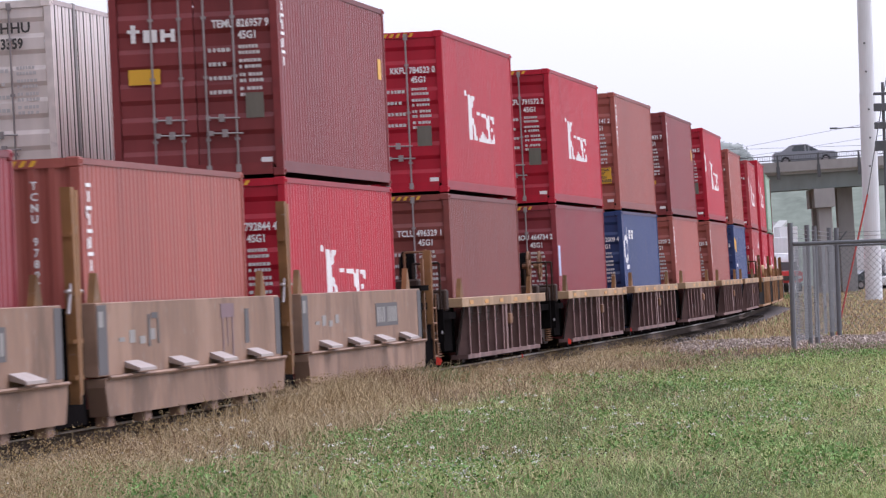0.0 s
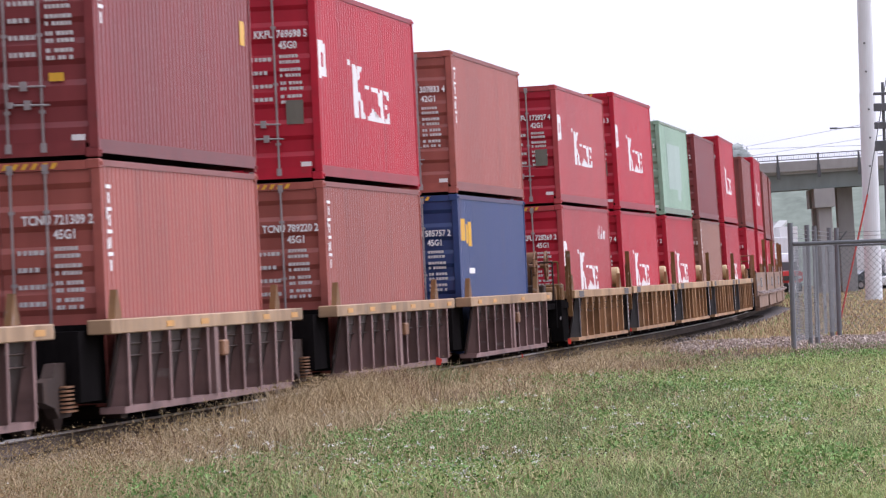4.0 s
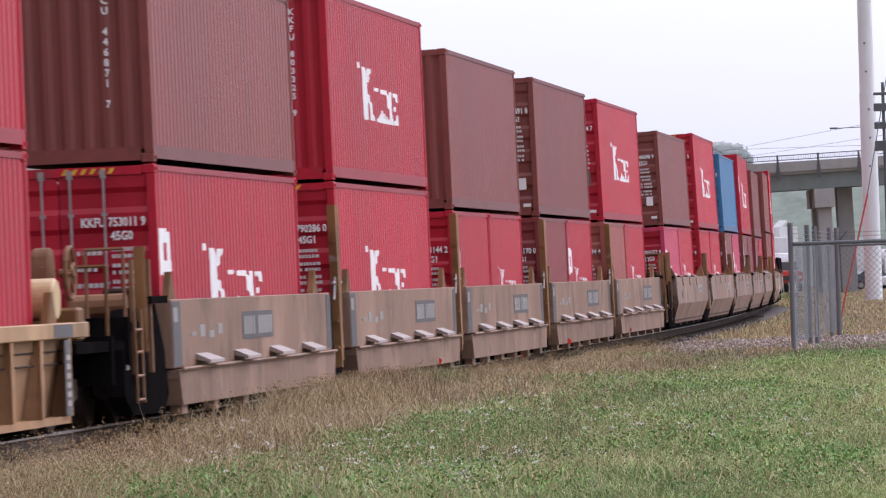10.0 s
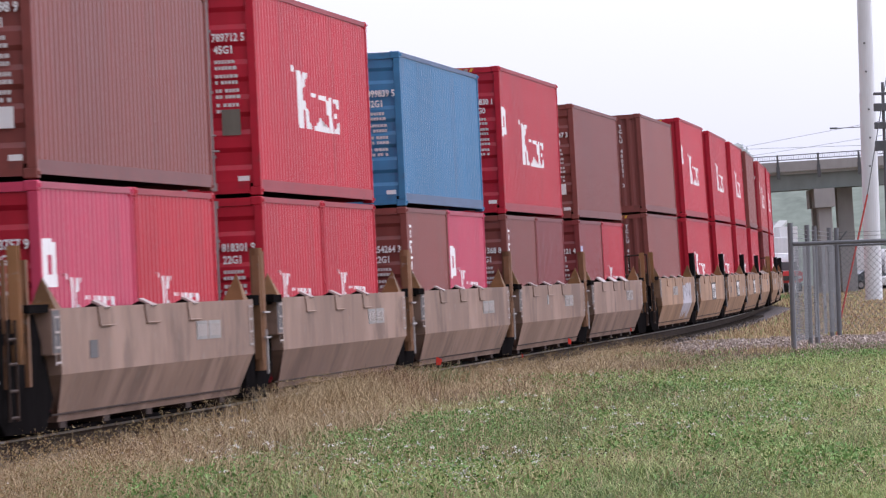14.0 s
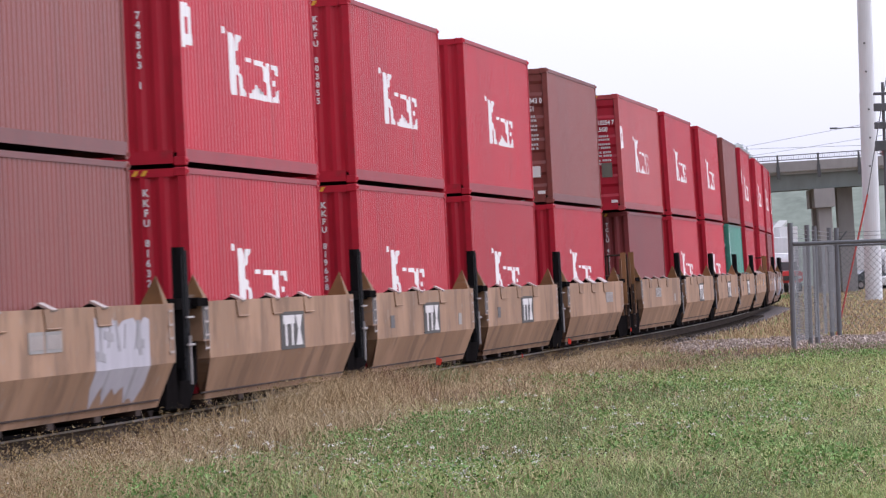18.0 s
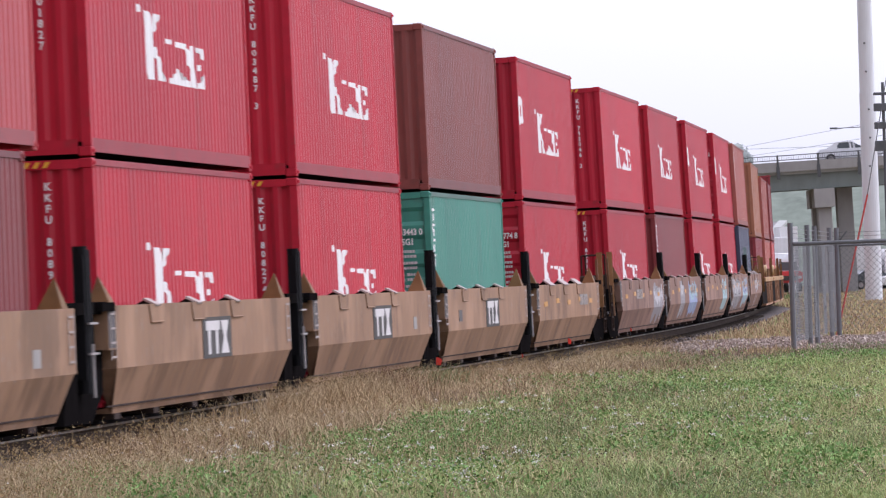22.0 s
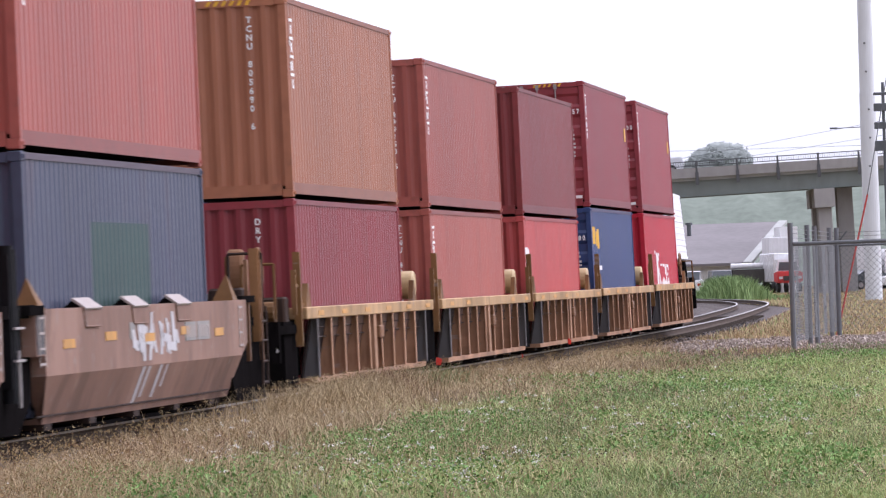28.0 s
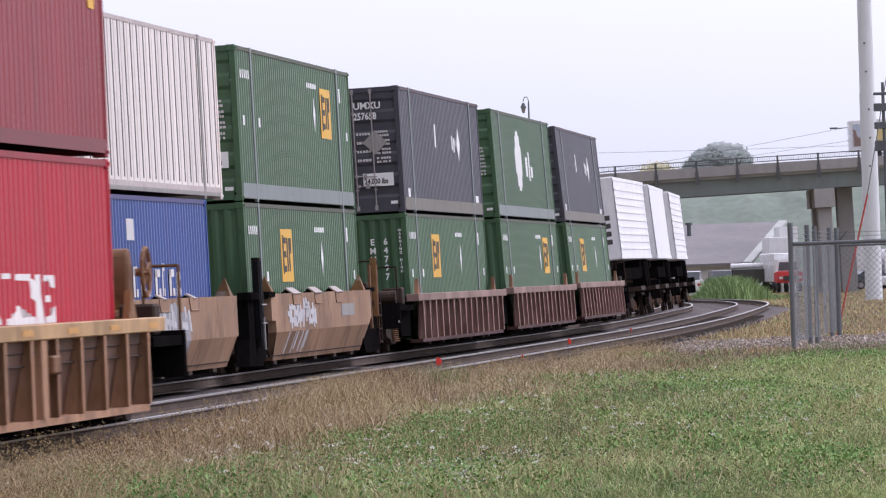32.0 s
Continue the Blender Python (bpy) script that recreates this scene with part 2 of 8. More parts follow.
def box_frame(L, H):
    def build(bm):
        w = WIDE / 2
        for sx in (-1, 1):
            for sy in (-1, 1):
                x0, x1 = sorted((sx * L / 2, sx * (L / 2 - 0.10)))
                y0, y1 = sorted((sy * w, sy * (w - 0.11)))
                box(bm, x0, x1, y0, y1, 0.118, H - 0.118)
        for sy in (-1, 1):
            y0, y1 = sorted((sy * (w - 0.03), sy * (w - 0.07)))
            box(bm, -L / 2 + 0.18, L / 2 - 0.18, y0, y1, 0.10, 0.205)
        for sx in (-1, 1):
            x0, x1 = sorted((sx * (L / 2 - 0.006), sx * (L / 2 - 0.09)))
            box(bm, x0, x1, -w + 0.16, w - 0.16, H - 0.12, H - 0.012)
    return shared(("frame", L, H), build)


def long_rail(L, H, low):
    def build(bm):
        w = WIDE / 2
        z0, z1 = (0.050, 0.212) if low else (H - 0.085, H - 0.012)
        box(bm, -L / 2 + 0.101, L / 2 - 0.101, -w + 0.002, -w + 0.029, z0, z1)
    return shared(("bottom_rail" if low else "top_rail", L, H), build)


def end_sill():
    return shared(("end_sill",), lambda bm: box(bm, -WIDE / 2 + 0.16, WIDE / 2 - 0.16, -0.006, 0.09, 0.03, 0.20))


def casting():
    def build(bm):
        box(bm, -0.089, 0.089, -0.081, 0.081, -0.059, 0.059)
        bevelled(bm, 0.012)
        rod(bm, (-0.02, -0.0815, -0.022), (-0.02, -0.0812, 0.022), 0.03, 8)
    return shared(("corner_casting",), build)


def roof_panel(L, H):
    def build(bm):
        n = round(L / 0.42)
        xs = np.linspace(-L / 2 + 0.1, L / 2 - 0.1, 2 * n + 1)
        for y0, y1 in ((-WIDE / 2 + 0.07, WIDE / 2 - 0.07),):
            lo = [bm.verts.new((x, y0, H - 0.02 - 0.018 * (i % 2))) for i, x in enumerate(xs)]
            hi = [bm.verts.new((x, y1, H - 0.02 - 0.018 * (i % 2))) for i, x in enumerate(xs)]
            for i in range(len(xs) - 1):
                bm.faces.new([lo[i], lo[i + 1], hi[i + 1], hi[i]])
    return shared(("roof_panel", L, H), build)


def floor_panel(L, H):
    return shared(("floor_panel", L), lambda bm: box(bm, -L / 2 + 0.1, L / 2 - 0.1, -WIDE / 2 + 0.07, WIDE / 2 - 0.07, 0.10, 0.17))


def end_wall(L, H):
    """The closed end: upright waves, deeper than the sides'."""
    def build(bm):
        w = WIDE / 2 - 0.11
        corrugated(bm, -w, w, 0.17, H - 0.12, -0.018, 0.046, 0.25, 0.05)
    return shared(("end_wall", H), build)


def door_leaf(H):
    """One leaf, its outer face at y = 0 towards -y, from x = 0 to 1.1."""
    def build(bm):
        z0, z1, w = 0.17, H - 0.125, 1.105
        n = 5
        p = (z1 - z0 - 0.16) / n
        zs = [(z0, 0.0), (z0 + 0.08, 0.0)]
        for i in range(n):
            a = z0 + 0.08 + i * p
            zs += [(a + p * 0.22, 0.0), (a + p * 0.36, 0.034), (a + p * 0.72, 0.034), (a + p * 0.86, 0.0)]
        zs += [(z1, 0.0)]
        lo = [bm.verts.new((0.006, y, z)) for z, y in zs]
        hi = [bm.verts.new((w - 0.006, y, z)) for z, y in zs]
        for i in range(len(zs) - 1):
            bm.faces.new([lo[i], hi[i], hi[i + 1], lo[i + 1]])
    return shared(("door", H), build)


def lock_rod(H):
    def build(bm):
        rod(bm, (0, -0.035, 0.10), (0, -0.035, H - 0.07), 0.016, 8)
        for z in (0.13, H - 0.10):
            box(bm, -0.036, 0.036, -0.05, 0.0, z - 0.055, z + 0.055)
        for z in (0.55, H * 0.5, H - 0.6):
            box(bm, -0.035, 0.035, -0.045, 0.0, z - 0.02, z + 0.02)
    return shared(("lock_rod", H), build)


def lock_handle():
    def build(bm):
        rod(bm, (0, -0.06, 0), (0.46, -0.05, -0.015), 0.014, 6)
        box(bm, 0.16, 0.24, -0.07, -0.01, -0.06, 0.05)
        box(bm, -0.03, 0.03, -0.075, -0.02, -0.035, 0.035)
    return shared(("lock_handle",), build)


def wave_points(L, planks=False):
    """Where a side's waves bend, and how far in they lie there."""
    x0, x1 = -L / 2 + 0.10, L / 2 - 0.10
    n = max(2, round((x1 - x0) / (0.62 if planks else 0.278)))
    p = (x1 - x0) / n
    xs, ds = [], []
    for i in range(n):
        a = x0 + i * p
        for q, d in (((0, 0), (0.80, 0), (0.84, 0.055), (0.96, 0.055)) if planks else ((0, 0), (0.26, 0), (0.5, 0.030), (0.74, 0.030))):
            xs.append(a + p * q)
            ds.append(d)
    return np.array(xs + [x1]), np.array(ds + [0.0])


def conform(bm, L):
    """Bends flat marks on a side into its waves."""
    xs, ds = wave_points(L)
    lo, hi = min(v.co.x for v in bm.verts), max(v.co.x for v in bm.verts)
    for x in xs[(xs > lo) & (xs < hi)]:
        bmesh.ops.bisect_plane(bm, geom=bm.verts[:] + bm.edges[:] + bm.faces[:], plane_co=(float(x), 0, 0), plane_no=(1, 0, 0), dist=0.0005)
    for v in bm.verts:
        v.co.y += float(np.interp(v.co.x, xs, ds))
    return bm


def bars(bm, rows, y=0.0):
    """Flat bars (x0, x1, z0, z1), 4 mm thick, towards -y."""
    for x0, x1, z0, z1 in rows:
        box(bm, x0, x1, y - 0.004, y, z0, z1)


# the white mark of the red boxes, as plain worn shapes: across from 0 to 1, up from 0 to 1
BIG_SHAPES = ([(-0.12, 1.06), (-0.07, 1.06), (-0.04, 0.95), (-0.10, 0.95)],
              [(-0.01, 0.99), (0.10, 0.99), (0.12, 0.70), (0.11, 0.44), (0.13, 0.01), (0.04, 0.00)],
              [(0.16, 0.98), (0.26, 0.98), (0.26, 0.93), (0.22, 0.91), (0.21, 0.83), (0.17, 0.73), (0.12, 0.65), (0.12, 0.70), (0.16, 0.81)],
              [(0.12, 0.51), (0.17, 0.49), (0.23, 0.34), (0.26, 0.08), (0.31, 0.07), (0.31, 0.01), (0.18, 0.01), (0.17, 0.31), (0.12, 0.43)])
SMALL_SHAPES = ([(0.34, 0.65), (0.43, 0.65), (0.43, 0.58), (0.34, 0.58)],
                [(0.37, 0.08), (0.45, 0.09), (0.52, 0.24), (0.55, 0.08), (0.71, 0.09), (0.72, -0.01), (0.37, 0.00)],
                [(0.50, 0.64), (0.67, 0.64), (0.73, 0.52), (0.73, 0.26), (0.68, 0.36), (0.65, 0.55), (0.51, 0.56)],
                [(0.73, 0.63), (0.81, 0.63), (0.83, -0.01), (0.75, -0.00)])
BAR_SHAPES = ([(0.83, 0.62), (0.96, 0.62), (0.98, 0.44), (0.95, 0.45), (0.92, 0.55), (0.83, 0.54)],
              [(0.85, 0.36), (0.93, 0.36), (0.93, 0.27), (0.85, 0.27)],
              [(0.84, 0.08), (0.94, 0.09), (0.96, 0.22), (0.99, 0.22), (1.00, -0.00), (0.84, -0.00)])


def mark_mesh(H):
    def build(bm):
        for poly in BIG_SHAPES + SMALL_SHAPES + BAR_SHAPES:
            pts = [((0.3336 + 0.379 * u - 0.5) * 12.192, H * (0.352 + 0.294 * v)) for u, v in poly]
            area = sum(a[0] * b[1] - b[0] * a[1] for a, b in zip(pts, pts[1:] + pts[:1]))
            prism(bm, pts if area > 0 else pts[::-1], -WIDE / 2 + 0.008, -WIDE / 2 + 0.012)
        bmesh.ops.triangulate(bm, faces=bm.faces[:])
        conform(bm, 12.192)
    return shared(("logo_mark", H), build)


def sticker_mesh():
    return shared(("sticker",), lambda bm: (bars(bm, [(-5.82, -5.62, 1.52, 2.10), (-5.62, -5.30, 1.92, 2.10), (-5.62, -5.02, 1.56, 1.70), (-5.30, -5.14, 1.70, 2.06)], -WIDE / 2 + 0.011), conform(bm, 12.192)))


def column_marks(H):
    """Upright lettering too small to read: bars down the edge of a side."""
    def build(bm):
        z = H - 0.30
        for i in range(8):
            h, w, x = (0.13, 0.10, -5.60) if i % 2 else (0.045, 0.34, -5.72)
            bars(bm, [(x, x + w, z - h, z)], -WIDE / 2 + 0.011)
            if i % 3 == 2:
                bars(bm, [(-5.74, -5.66, z - 0.14, z - 0.02)], -WIDE / 2 + 0.011)
            z -= h + 0.045
    return shared(("column_marks", H), build)


def door_lines():
    """The weight table on a door: headings and two lines of figures to each of four rows."""
    rnd = random.Random(8)

    def build(bm):
        for i in range(4):
            z = 1.52 - 0.20 * i
            x = 0.24
            while x < 0.56 - 0.05 * (i % 2):
                w = rnd.uniform(0.035, 0.06)
                bars(bm, [(x, x + w, z - 0.028, z + 0.028)])
                x += w + rnd.uniform(0.012, 0.03)
            for k in range(2):
                x = 0.68
                while x < 0.98:
                    w = rnd.uniform(0.03, 0.055)
                    bars(bm, [(x, x + w, z + 0.012 - 0.085 * k, z + 0.060 - 0.085 * k)])
                    x += w + (0.045 if rnd.random() < 0.2 else 0.012)
    return shared(("weight_table",), build)


TEXTS = []


def lettering(name, text, parent, m, size, mat=WHITE, squeeze=1.0, align="LEFT", spacing=1.0):
    """Letters in the built-in font, turned to a mesh at the end."""
    cu = bpy.data.curves.new(name, "FONT")
    cu.body, cu.size, cu.align_x, cu.resolution_u, cu.extrude = text, size, align, 2, 0.0015
    cu.space_line, cu.offset = spacing, 0.028 * size
    ob = new(name, cu)
    ob.parent = parent
    ob.matrix_local = m @ Matrix.Diagonal((squeeze, 1, 1, 1))
    TEXTS.append((ob, mat))


END_FACE = Matrix(((0, 0, -1, 0), (-1, 0, 0, 0), (0, 1, 0, 0), (0, 0, 0, 1)))  # letters face -x, read from outside


def end_letters(L, y, z):
    """Lettering on the leading end, at y and z."""
    m = END_FACE.copy()
    m.translation = (-L / 2 - 0.004, y, z)
    return m


COLOUR_WORDS = {"red": "red", "fade": "sun-faded red", "pink": "pinkish red", "brown": "brown", "maroon": "dark maroon", "wine": "wine-red",
                "rust": "rust-brown", "ochre": "ochre-brown", "tan": "tan-brown", "coral": "coral red", "blue": "navy blue", "slate": "slate blue",
                "azure": "bright azure blue", "mint": "pale green", "green": "sea-green", "forest": "dark green", "navy": "dark slate", "cobalt": "cobalt blue",
                "white": "off-white"}


def container(L, H, colour, end="F", number="", deco="", where="on a well car"):
    """A steel box. end D: doors lead, F: the closed end leads. deco: K logo, S sticker, V upright marks, Y yellow sign, T white word,
    G grey plate, P patch, B blue sticker, Q yellow logo, C tall logo."""
    feet = {6.058: "20-foot", 12.192: "40-foot", 13.716: "45-foot", 16.154: "53-foot"}[L]
    show = "doors facing forward" if end == "D" else "closed end forward"
    mark = "white logo," if "K" in deco.upper() else "white lettering," if "V" in deco else ""
    c = thing("shipping_container", " ".join(f"{COLOUR_WORDS[colour]} {feet} container, {mark} {show}, {where}".split()), "container",
              "containers on the train")
    p = PAINT[colour]
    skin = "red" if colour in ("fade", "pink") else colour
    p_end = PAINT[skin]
    part("side_panel", side_panel(L, H, True, colour == "white"), p, c)
    part("side_panel", side_panel(L, H, False, colour == "white"), p, c)
    part("frame", box_frame(L, H), FRAME[colour], c)
    part("roof_panel", roof_panel(L, H), p, c)
    part("floor_panel", floor_panel(L, H), STEEL_DARK, c)
    for sx in (-1, 1):
        for sy in (-1, 1):
            for z in (0.059, H - 0.059):
                part("corner_casting", casting(), FRAME[colour], c, "", Matrix.Translation((sx * (L / 2 - 0.087), sy * (WIDE / 2 - 0.079), z)))
    for low in (True, False):
        part("bottom_rail" if low else "top_rail", long_rail(L, H, low), DUSTY[colour], c)
    far = Matrix.Rotation(radians(90), 4, "Z")
    near = Matrix.Rotation(radians(-90), 4, "Z")
    lead, trail = Matrix.Translation((-L / 2, 0, 0)) @ near, Matrix.Translation((L / 2, 0, 0)) @ far
    doors_at = lead if end == "D" else trail
    wall_at = trail if end == "D" else lead
    for m_ in (lead, trail):
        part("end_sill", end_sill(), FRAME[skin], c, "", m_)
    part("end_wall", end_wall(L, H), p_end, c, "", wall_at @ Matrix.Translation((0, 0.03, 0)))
    for k in range(2):
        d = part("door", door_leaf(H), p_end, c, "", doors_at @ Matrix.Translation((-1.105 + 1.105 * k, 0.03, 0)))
        for x in ((0.49, 0.90) if k == 0 else (0.15, 0.57)):
            r = part("lock_rod", lock_rod(H), ZINC if colour not in ("mint", "azure", "green") else p_end, d, "steel locking rod", Matrix.Translation((x, 0, 0)))
        for z, x in ((0.86, 0.50 if k == 0 else 0.16), (0.64, 0.54 if k == 0 else 0.20)):
            if end == "D":
                part("handle", lock_handle(), ZINC, d, "steel lock handle", Matrix.Translation((x, 0, z)))
        if end == "D" and k == 1:
            tagged(part("weight_table", door_lines(), WORN_WHITE, d, "small white lettering", Matrix.Translation((-0.04, -0.004, H - 2.591))), kind="stuff")
            bm = bmesh.new()
            bars(bm, [(0.90, 1.06, 0.20, 0.27)], -0.007)
            part("label_plate", bm, WHITE, d, "small white label")
            if "G" in deco:
                bm = bmesh.new()
                bars(bm, [(0.71, 0.97, 0.84, 1.20)], -0.012)
                part("data_plate", bm, PLATE, d, "grey metal data plate")
            if "X" in deco or "x" in deco:
                r_ = (0.62, 1.04, 0.66, 1.05) if "X" in deco else (0.66, 0.84, 0.90, 1.0)
                bm = bmesh.new()
                bars(bm, [r_], -0.012)
                part("caution_sign", bm, YELLOW, d, "yellow caution sign")
                if "X" in deco:
                    lettering("sign_text", "CAUTION\n9'6\"\nHIGH\nCONTAINER", c, end_letters(L + 0.06, -0.83, 0.965), 0.088, mat=DARK_SIGN, align="CENTER", squeeze=0.85)
            if "W" in deco:
                bm = bmesh.new()
                bars(bm, [(0.80, 0.98, 0.56, 0.80)], -0.012)
                part("placard", bm, WHITE, d, "white placard")
        if end == "D" and k == 0:
            if "T" in deco:
                bm = bmesh.new()
                for x0, x1, z0, z1 in ((0.20, 0.27, 1.98, 2.24), (0.15, 0.33, 2.12, 2.17), (0.38, 0.58, 1.98, 2.16), (0.63, 0.69, 1.98, 2.16), (0.69, 0.78, 2.04, 2.10), (0.78, 0.84, 1.98, 2.16)):
                    bars(bm, [(x0, x1, z0, z1)], -0.03)
                part("logo_mark", bm, WHITE, d, "white word mark as plain shapes")
            if "Y" in deco:
                bm = bmesh.new()
                bars(bm, [(0.14, 0.60, 1.38, 1.60)], -0.02)
                part("caution_sign", bm, YELLOW, d, "yellow caution sign")
    bm = bmesh.new()
    for i in range(6):
        a = -0.95 + 0.115 * i
        prism(bm, [(a, H - 0.10), (a + 0.055, H - 0.10), (a + 0.10, H - 0.03), (a + 0.045, H - 0.03)], -0.004, 0.004)
    stripe = material_once("hazard_stripe", YELLOW)
    if H > 2.7 and L < 15:
        part("hazard_marking", bm, stripe, c, "yellow hazard stripes", lead @ Matrix.Translation((1.0, 0.0, 0)))
    else:
        bm.free()
    if number:
        words = number.split("|")
        if end == "D":
            lettering("container_number", words[0], c, end_letters(L, -0.27 if len(words[0]) > 6 else -0.42 if colour == "white" else -0.16, H - 0.75 if len(words[0]) > 6 else H - 0.50), 0.155 if len(words[0]) > 6 else 0.22, mat=DARK_SIGN if colour == "white" else WHITE, squeeze=0.80 if len(words[0]) > 6 else 1.0)
            if len(words) > 1:
                lettering("size_code", words[1], c, end_letters(L, -0.64 if len(words[0]) > 6 else -0.42 if colour == "white" else -0.16, H - 0.92 if len(words[0]) > 6 else H - 0.74), 0.155 if len(words[0]) > 6 else 0.22, mat=DARK_SIGN if colour == "white" else WHITE, squeeze=0.80)
        else:
            columns = ((words[0], -0.68, H - 0.36, 0.128),) if len(words) == 1 else ((words[0], -0.42, H - 0.70, 0.20), (words[1], -0.72, H - 0.70, 0.20), (words[2], -1.06, H - 0.42, 0.085))
            for word, y_, z_, size in columns:
                lettering("container_number" if size > 0.1 else "warning_text", "\n".join(word), c, end_letters(L, y_, z_), size, align="CENTER", squeeze=0.95)
    if "K" in deco and L > 10:
        part("logo_mark", mark_mesh(H), WHITE, c, "white logo of plain shapes")
    if "k" in deco:
        part("logo_mark", mark_mesh(H), WHITE, c, "small white logo of plain shapes",
             Matrix.Translation((0.0, 0, 0.15)) @ Matrix.Diagonal((0.62, 1, 0.82, 1)))
    if "S" in deco:
        part("sticker", sticker_mesh(), WHITE, c, "white sticker", Matrix.Translation(((12.192 - L) / 2, 0, 0.0 if H > 2.7 else -0.15)))
    if "V" in deco:
        part("lettering_mark", column_marks(H), WHITE, c, "worn upright lettering", Matrix.Translation(((12.192 - L) / 2, 0, 0)))
    if "z" in deco:
        bm = bmesh.new()
        bars(bm, [(L / 2 - 0.95, L / 2 - 0.55, 1.72, 2.05)], -WIDE / 2 + 0.010)
        part("caution_sign", bm, YELLOW, c, "small yellow sign")
    if "w" in deco:
        bm = bmesh.new()
        for q, (w_, h_) in enumerate(((0.10, 0.22), (0.07, 0.34), (0.22, 0.12), (0.08, 0.30), (0.20, 0.20), (0.18, 0.20))):
            x_ = 2.9 + 0.36 * q
            prism(bm, [(x_, H - 0.72), (x_ + w_, H - 0.72), (x_ + w_ + 0.08, H - 0.72 + h_), (x_ + 0.08, H - 0.72 + h_)], -WIDE / 2 + 0.006, -WIDE / 2 + 0.010)
        tagged(part("graffiti", bm, WHITE, c, "white sprayed scrawl"), kind="stuff")
    if "y" in deco:
        bm = bmesh.new()
        box(bm, -L / 2 - 0.012, -L / 2 - 0.004, -0.52, -0.06, 0.78, 1.12)
        part("caution_sign", bm, YELLOW, c, "yellow caution sign")
    if "P" in deco:
        bm = bmesh.new()
        bars(bm, [(-3.2, 2.6, 0.75, 2.02) if colour == "mint" else (-1.9, 1.9, 0.30, 2.15)], -WIDE / 2 + 0.011)
        if colour == "mint":
            bars(bm, [(0.6, 2.0, 0.45, 0.75)], -WIDE / 2 + 0.011)
        conform(bm, L)
        part("repaint_patch", bm, PATCH[colour], c, "paler repainted patch")
    if "B" in deco:
        bm = bmesh.new()
        bars(bm, [(-L / 2 + 0.3, -L / 2 + 0.75, 1.35, 2.0)], -WIDE / 2 + 0.011)
        part("sticker", bm, material_once("blue_white_sticker", material, (0.45, 0.52, 0.70)), c, "blue and white sticker")
    if "Q" in deco:
        bm = bmesh.new()
        bars(bm, [(-5.5, -4.9, 2.05, 2.45), (-4.8, -4.45, 2.0, 2.35), (-4.35, -3.8, 1.95, 2.40)], -WIDE / 2 + 0.011)
        conform(bm, L)
        part("logo_mark", bm, YELLOW, c, "yellow logo of plain shapes")
        bm = bmesh.new()
        bars(bm, [(-4.5, -3.6, 1.45, 1.55)], -WIDE / 2 + 0.011)
        part("lettering_mark", bm, WHITE, c, "small white lettering")
    if "C" in deco:
        bm = bmesh.new()
        y_ = (-WIDE / 2 + 0.007, -WIDE / 2 + 0.011)
        for k in range(10):
            a, b = 2 * math.pi * k / 12 + 0.6, 2 * math.pi * (k + 1) / 12 + 0.6
            prism(bm, [(-4.95 + 0.42 * math.cos(a), 1.95 + 0.24 * math.sin(a)), (-4.95 + 0.62 * math.cos(a), 1.95 + 0.36 * math.sin(a)),
                       (-4.95 + 0.62 * math.cos(b), 1.95 + 0.36 * math.sin(b)), (-4.95 + 0.42 * math.cos(b), 1.95 + 0.24 * math.sin(b))][::-1], *y_)
        bars(bm, [(-4.55, -4.35, 1.9, 2.5), (-5.1, -4.3, 1.45, 1.56)], y_[1])
        for k in range(4):
            x = -4.0 + 0.42 * k
            bars(bm, [(x, x + 0.08, 2.2, 2.42), (x, x + 0.3, 2.36, 2.42), (x + 0.2, x + 0.3, 2.2, 2.34)], y_[1])
        conform(bm, L)
        part("logo_mark", bm, WHITE, c, "white logo of plain shapes")
    if L > 15:
        for x in (-6.1, 6.1):
            bm = bmesh.new()
            box(bm, x - 0.09, x + 0.09, -WIDE / 2 - 0.006, -WIDE / 2 + 0.05, 0.0, H)
            part("stacking_post", bm, PATCH["rail"] if colour != "white" else GREY_SIGN, c, "pale worn post")
        bm = bmesh.new()
        box(bm, -L / 2 + 0.2, L / 2 - 0.2, -WIDE / 2 - 0.003, -WIDE / 2 - 0.001, 0.06, 0.34 if colour != "white" else 0.12)
        part("rail_plate", bm, PATCH["rail"] if colour == "forest" else GREY_SIGN if colour == "white" else PLATE, c, "worn bottom rail plate")
    if colour == "white":
        for k in range(26):
            x = -7.7 + 0.616 * k
            part("side_post", shared(("side_post",), lambda bm: box(bm, -0.026, 0.026, -WIDE / 2 + 0.002, -WIDE / 2 + 0.02, 0.27, HI - 0.09)), PLATE, c, "thin dark side post", Matrix.Translation((x, 0, 0)))
    if colour == "cobalt":
        bm = bmesh.new()
        for k, (w_, h_) in enumerate(((0.30, 0.62), (0.28, 0.50), (0.34, 0.45), (0.10, 0.52), (0.34, 0.45), (0.16, 0.55), (0.34, 0.45), (0.30, 0.40))):
            x = -2.6 + 0.72 * k
            bars(bm, [(x, x + w_ * 0.6, 1.22, 1.22 + h_), (x, x + w_ * 1.5, 1.22 + h_ - 0.13, 1.22 + h_), (x + w_, x + w_ * 1.6, 1.22, 1.35)], -WIDE / 2 + 0.008)
        bars(bm, [(-2.3, -1.6, 2.15, 2.5)], -WIDE / 2 + 0.008)
        tagged(part("lettering_mark", bm, WORN_WHITE, c, "worn white lettering as plain bars"), kind="stuff")
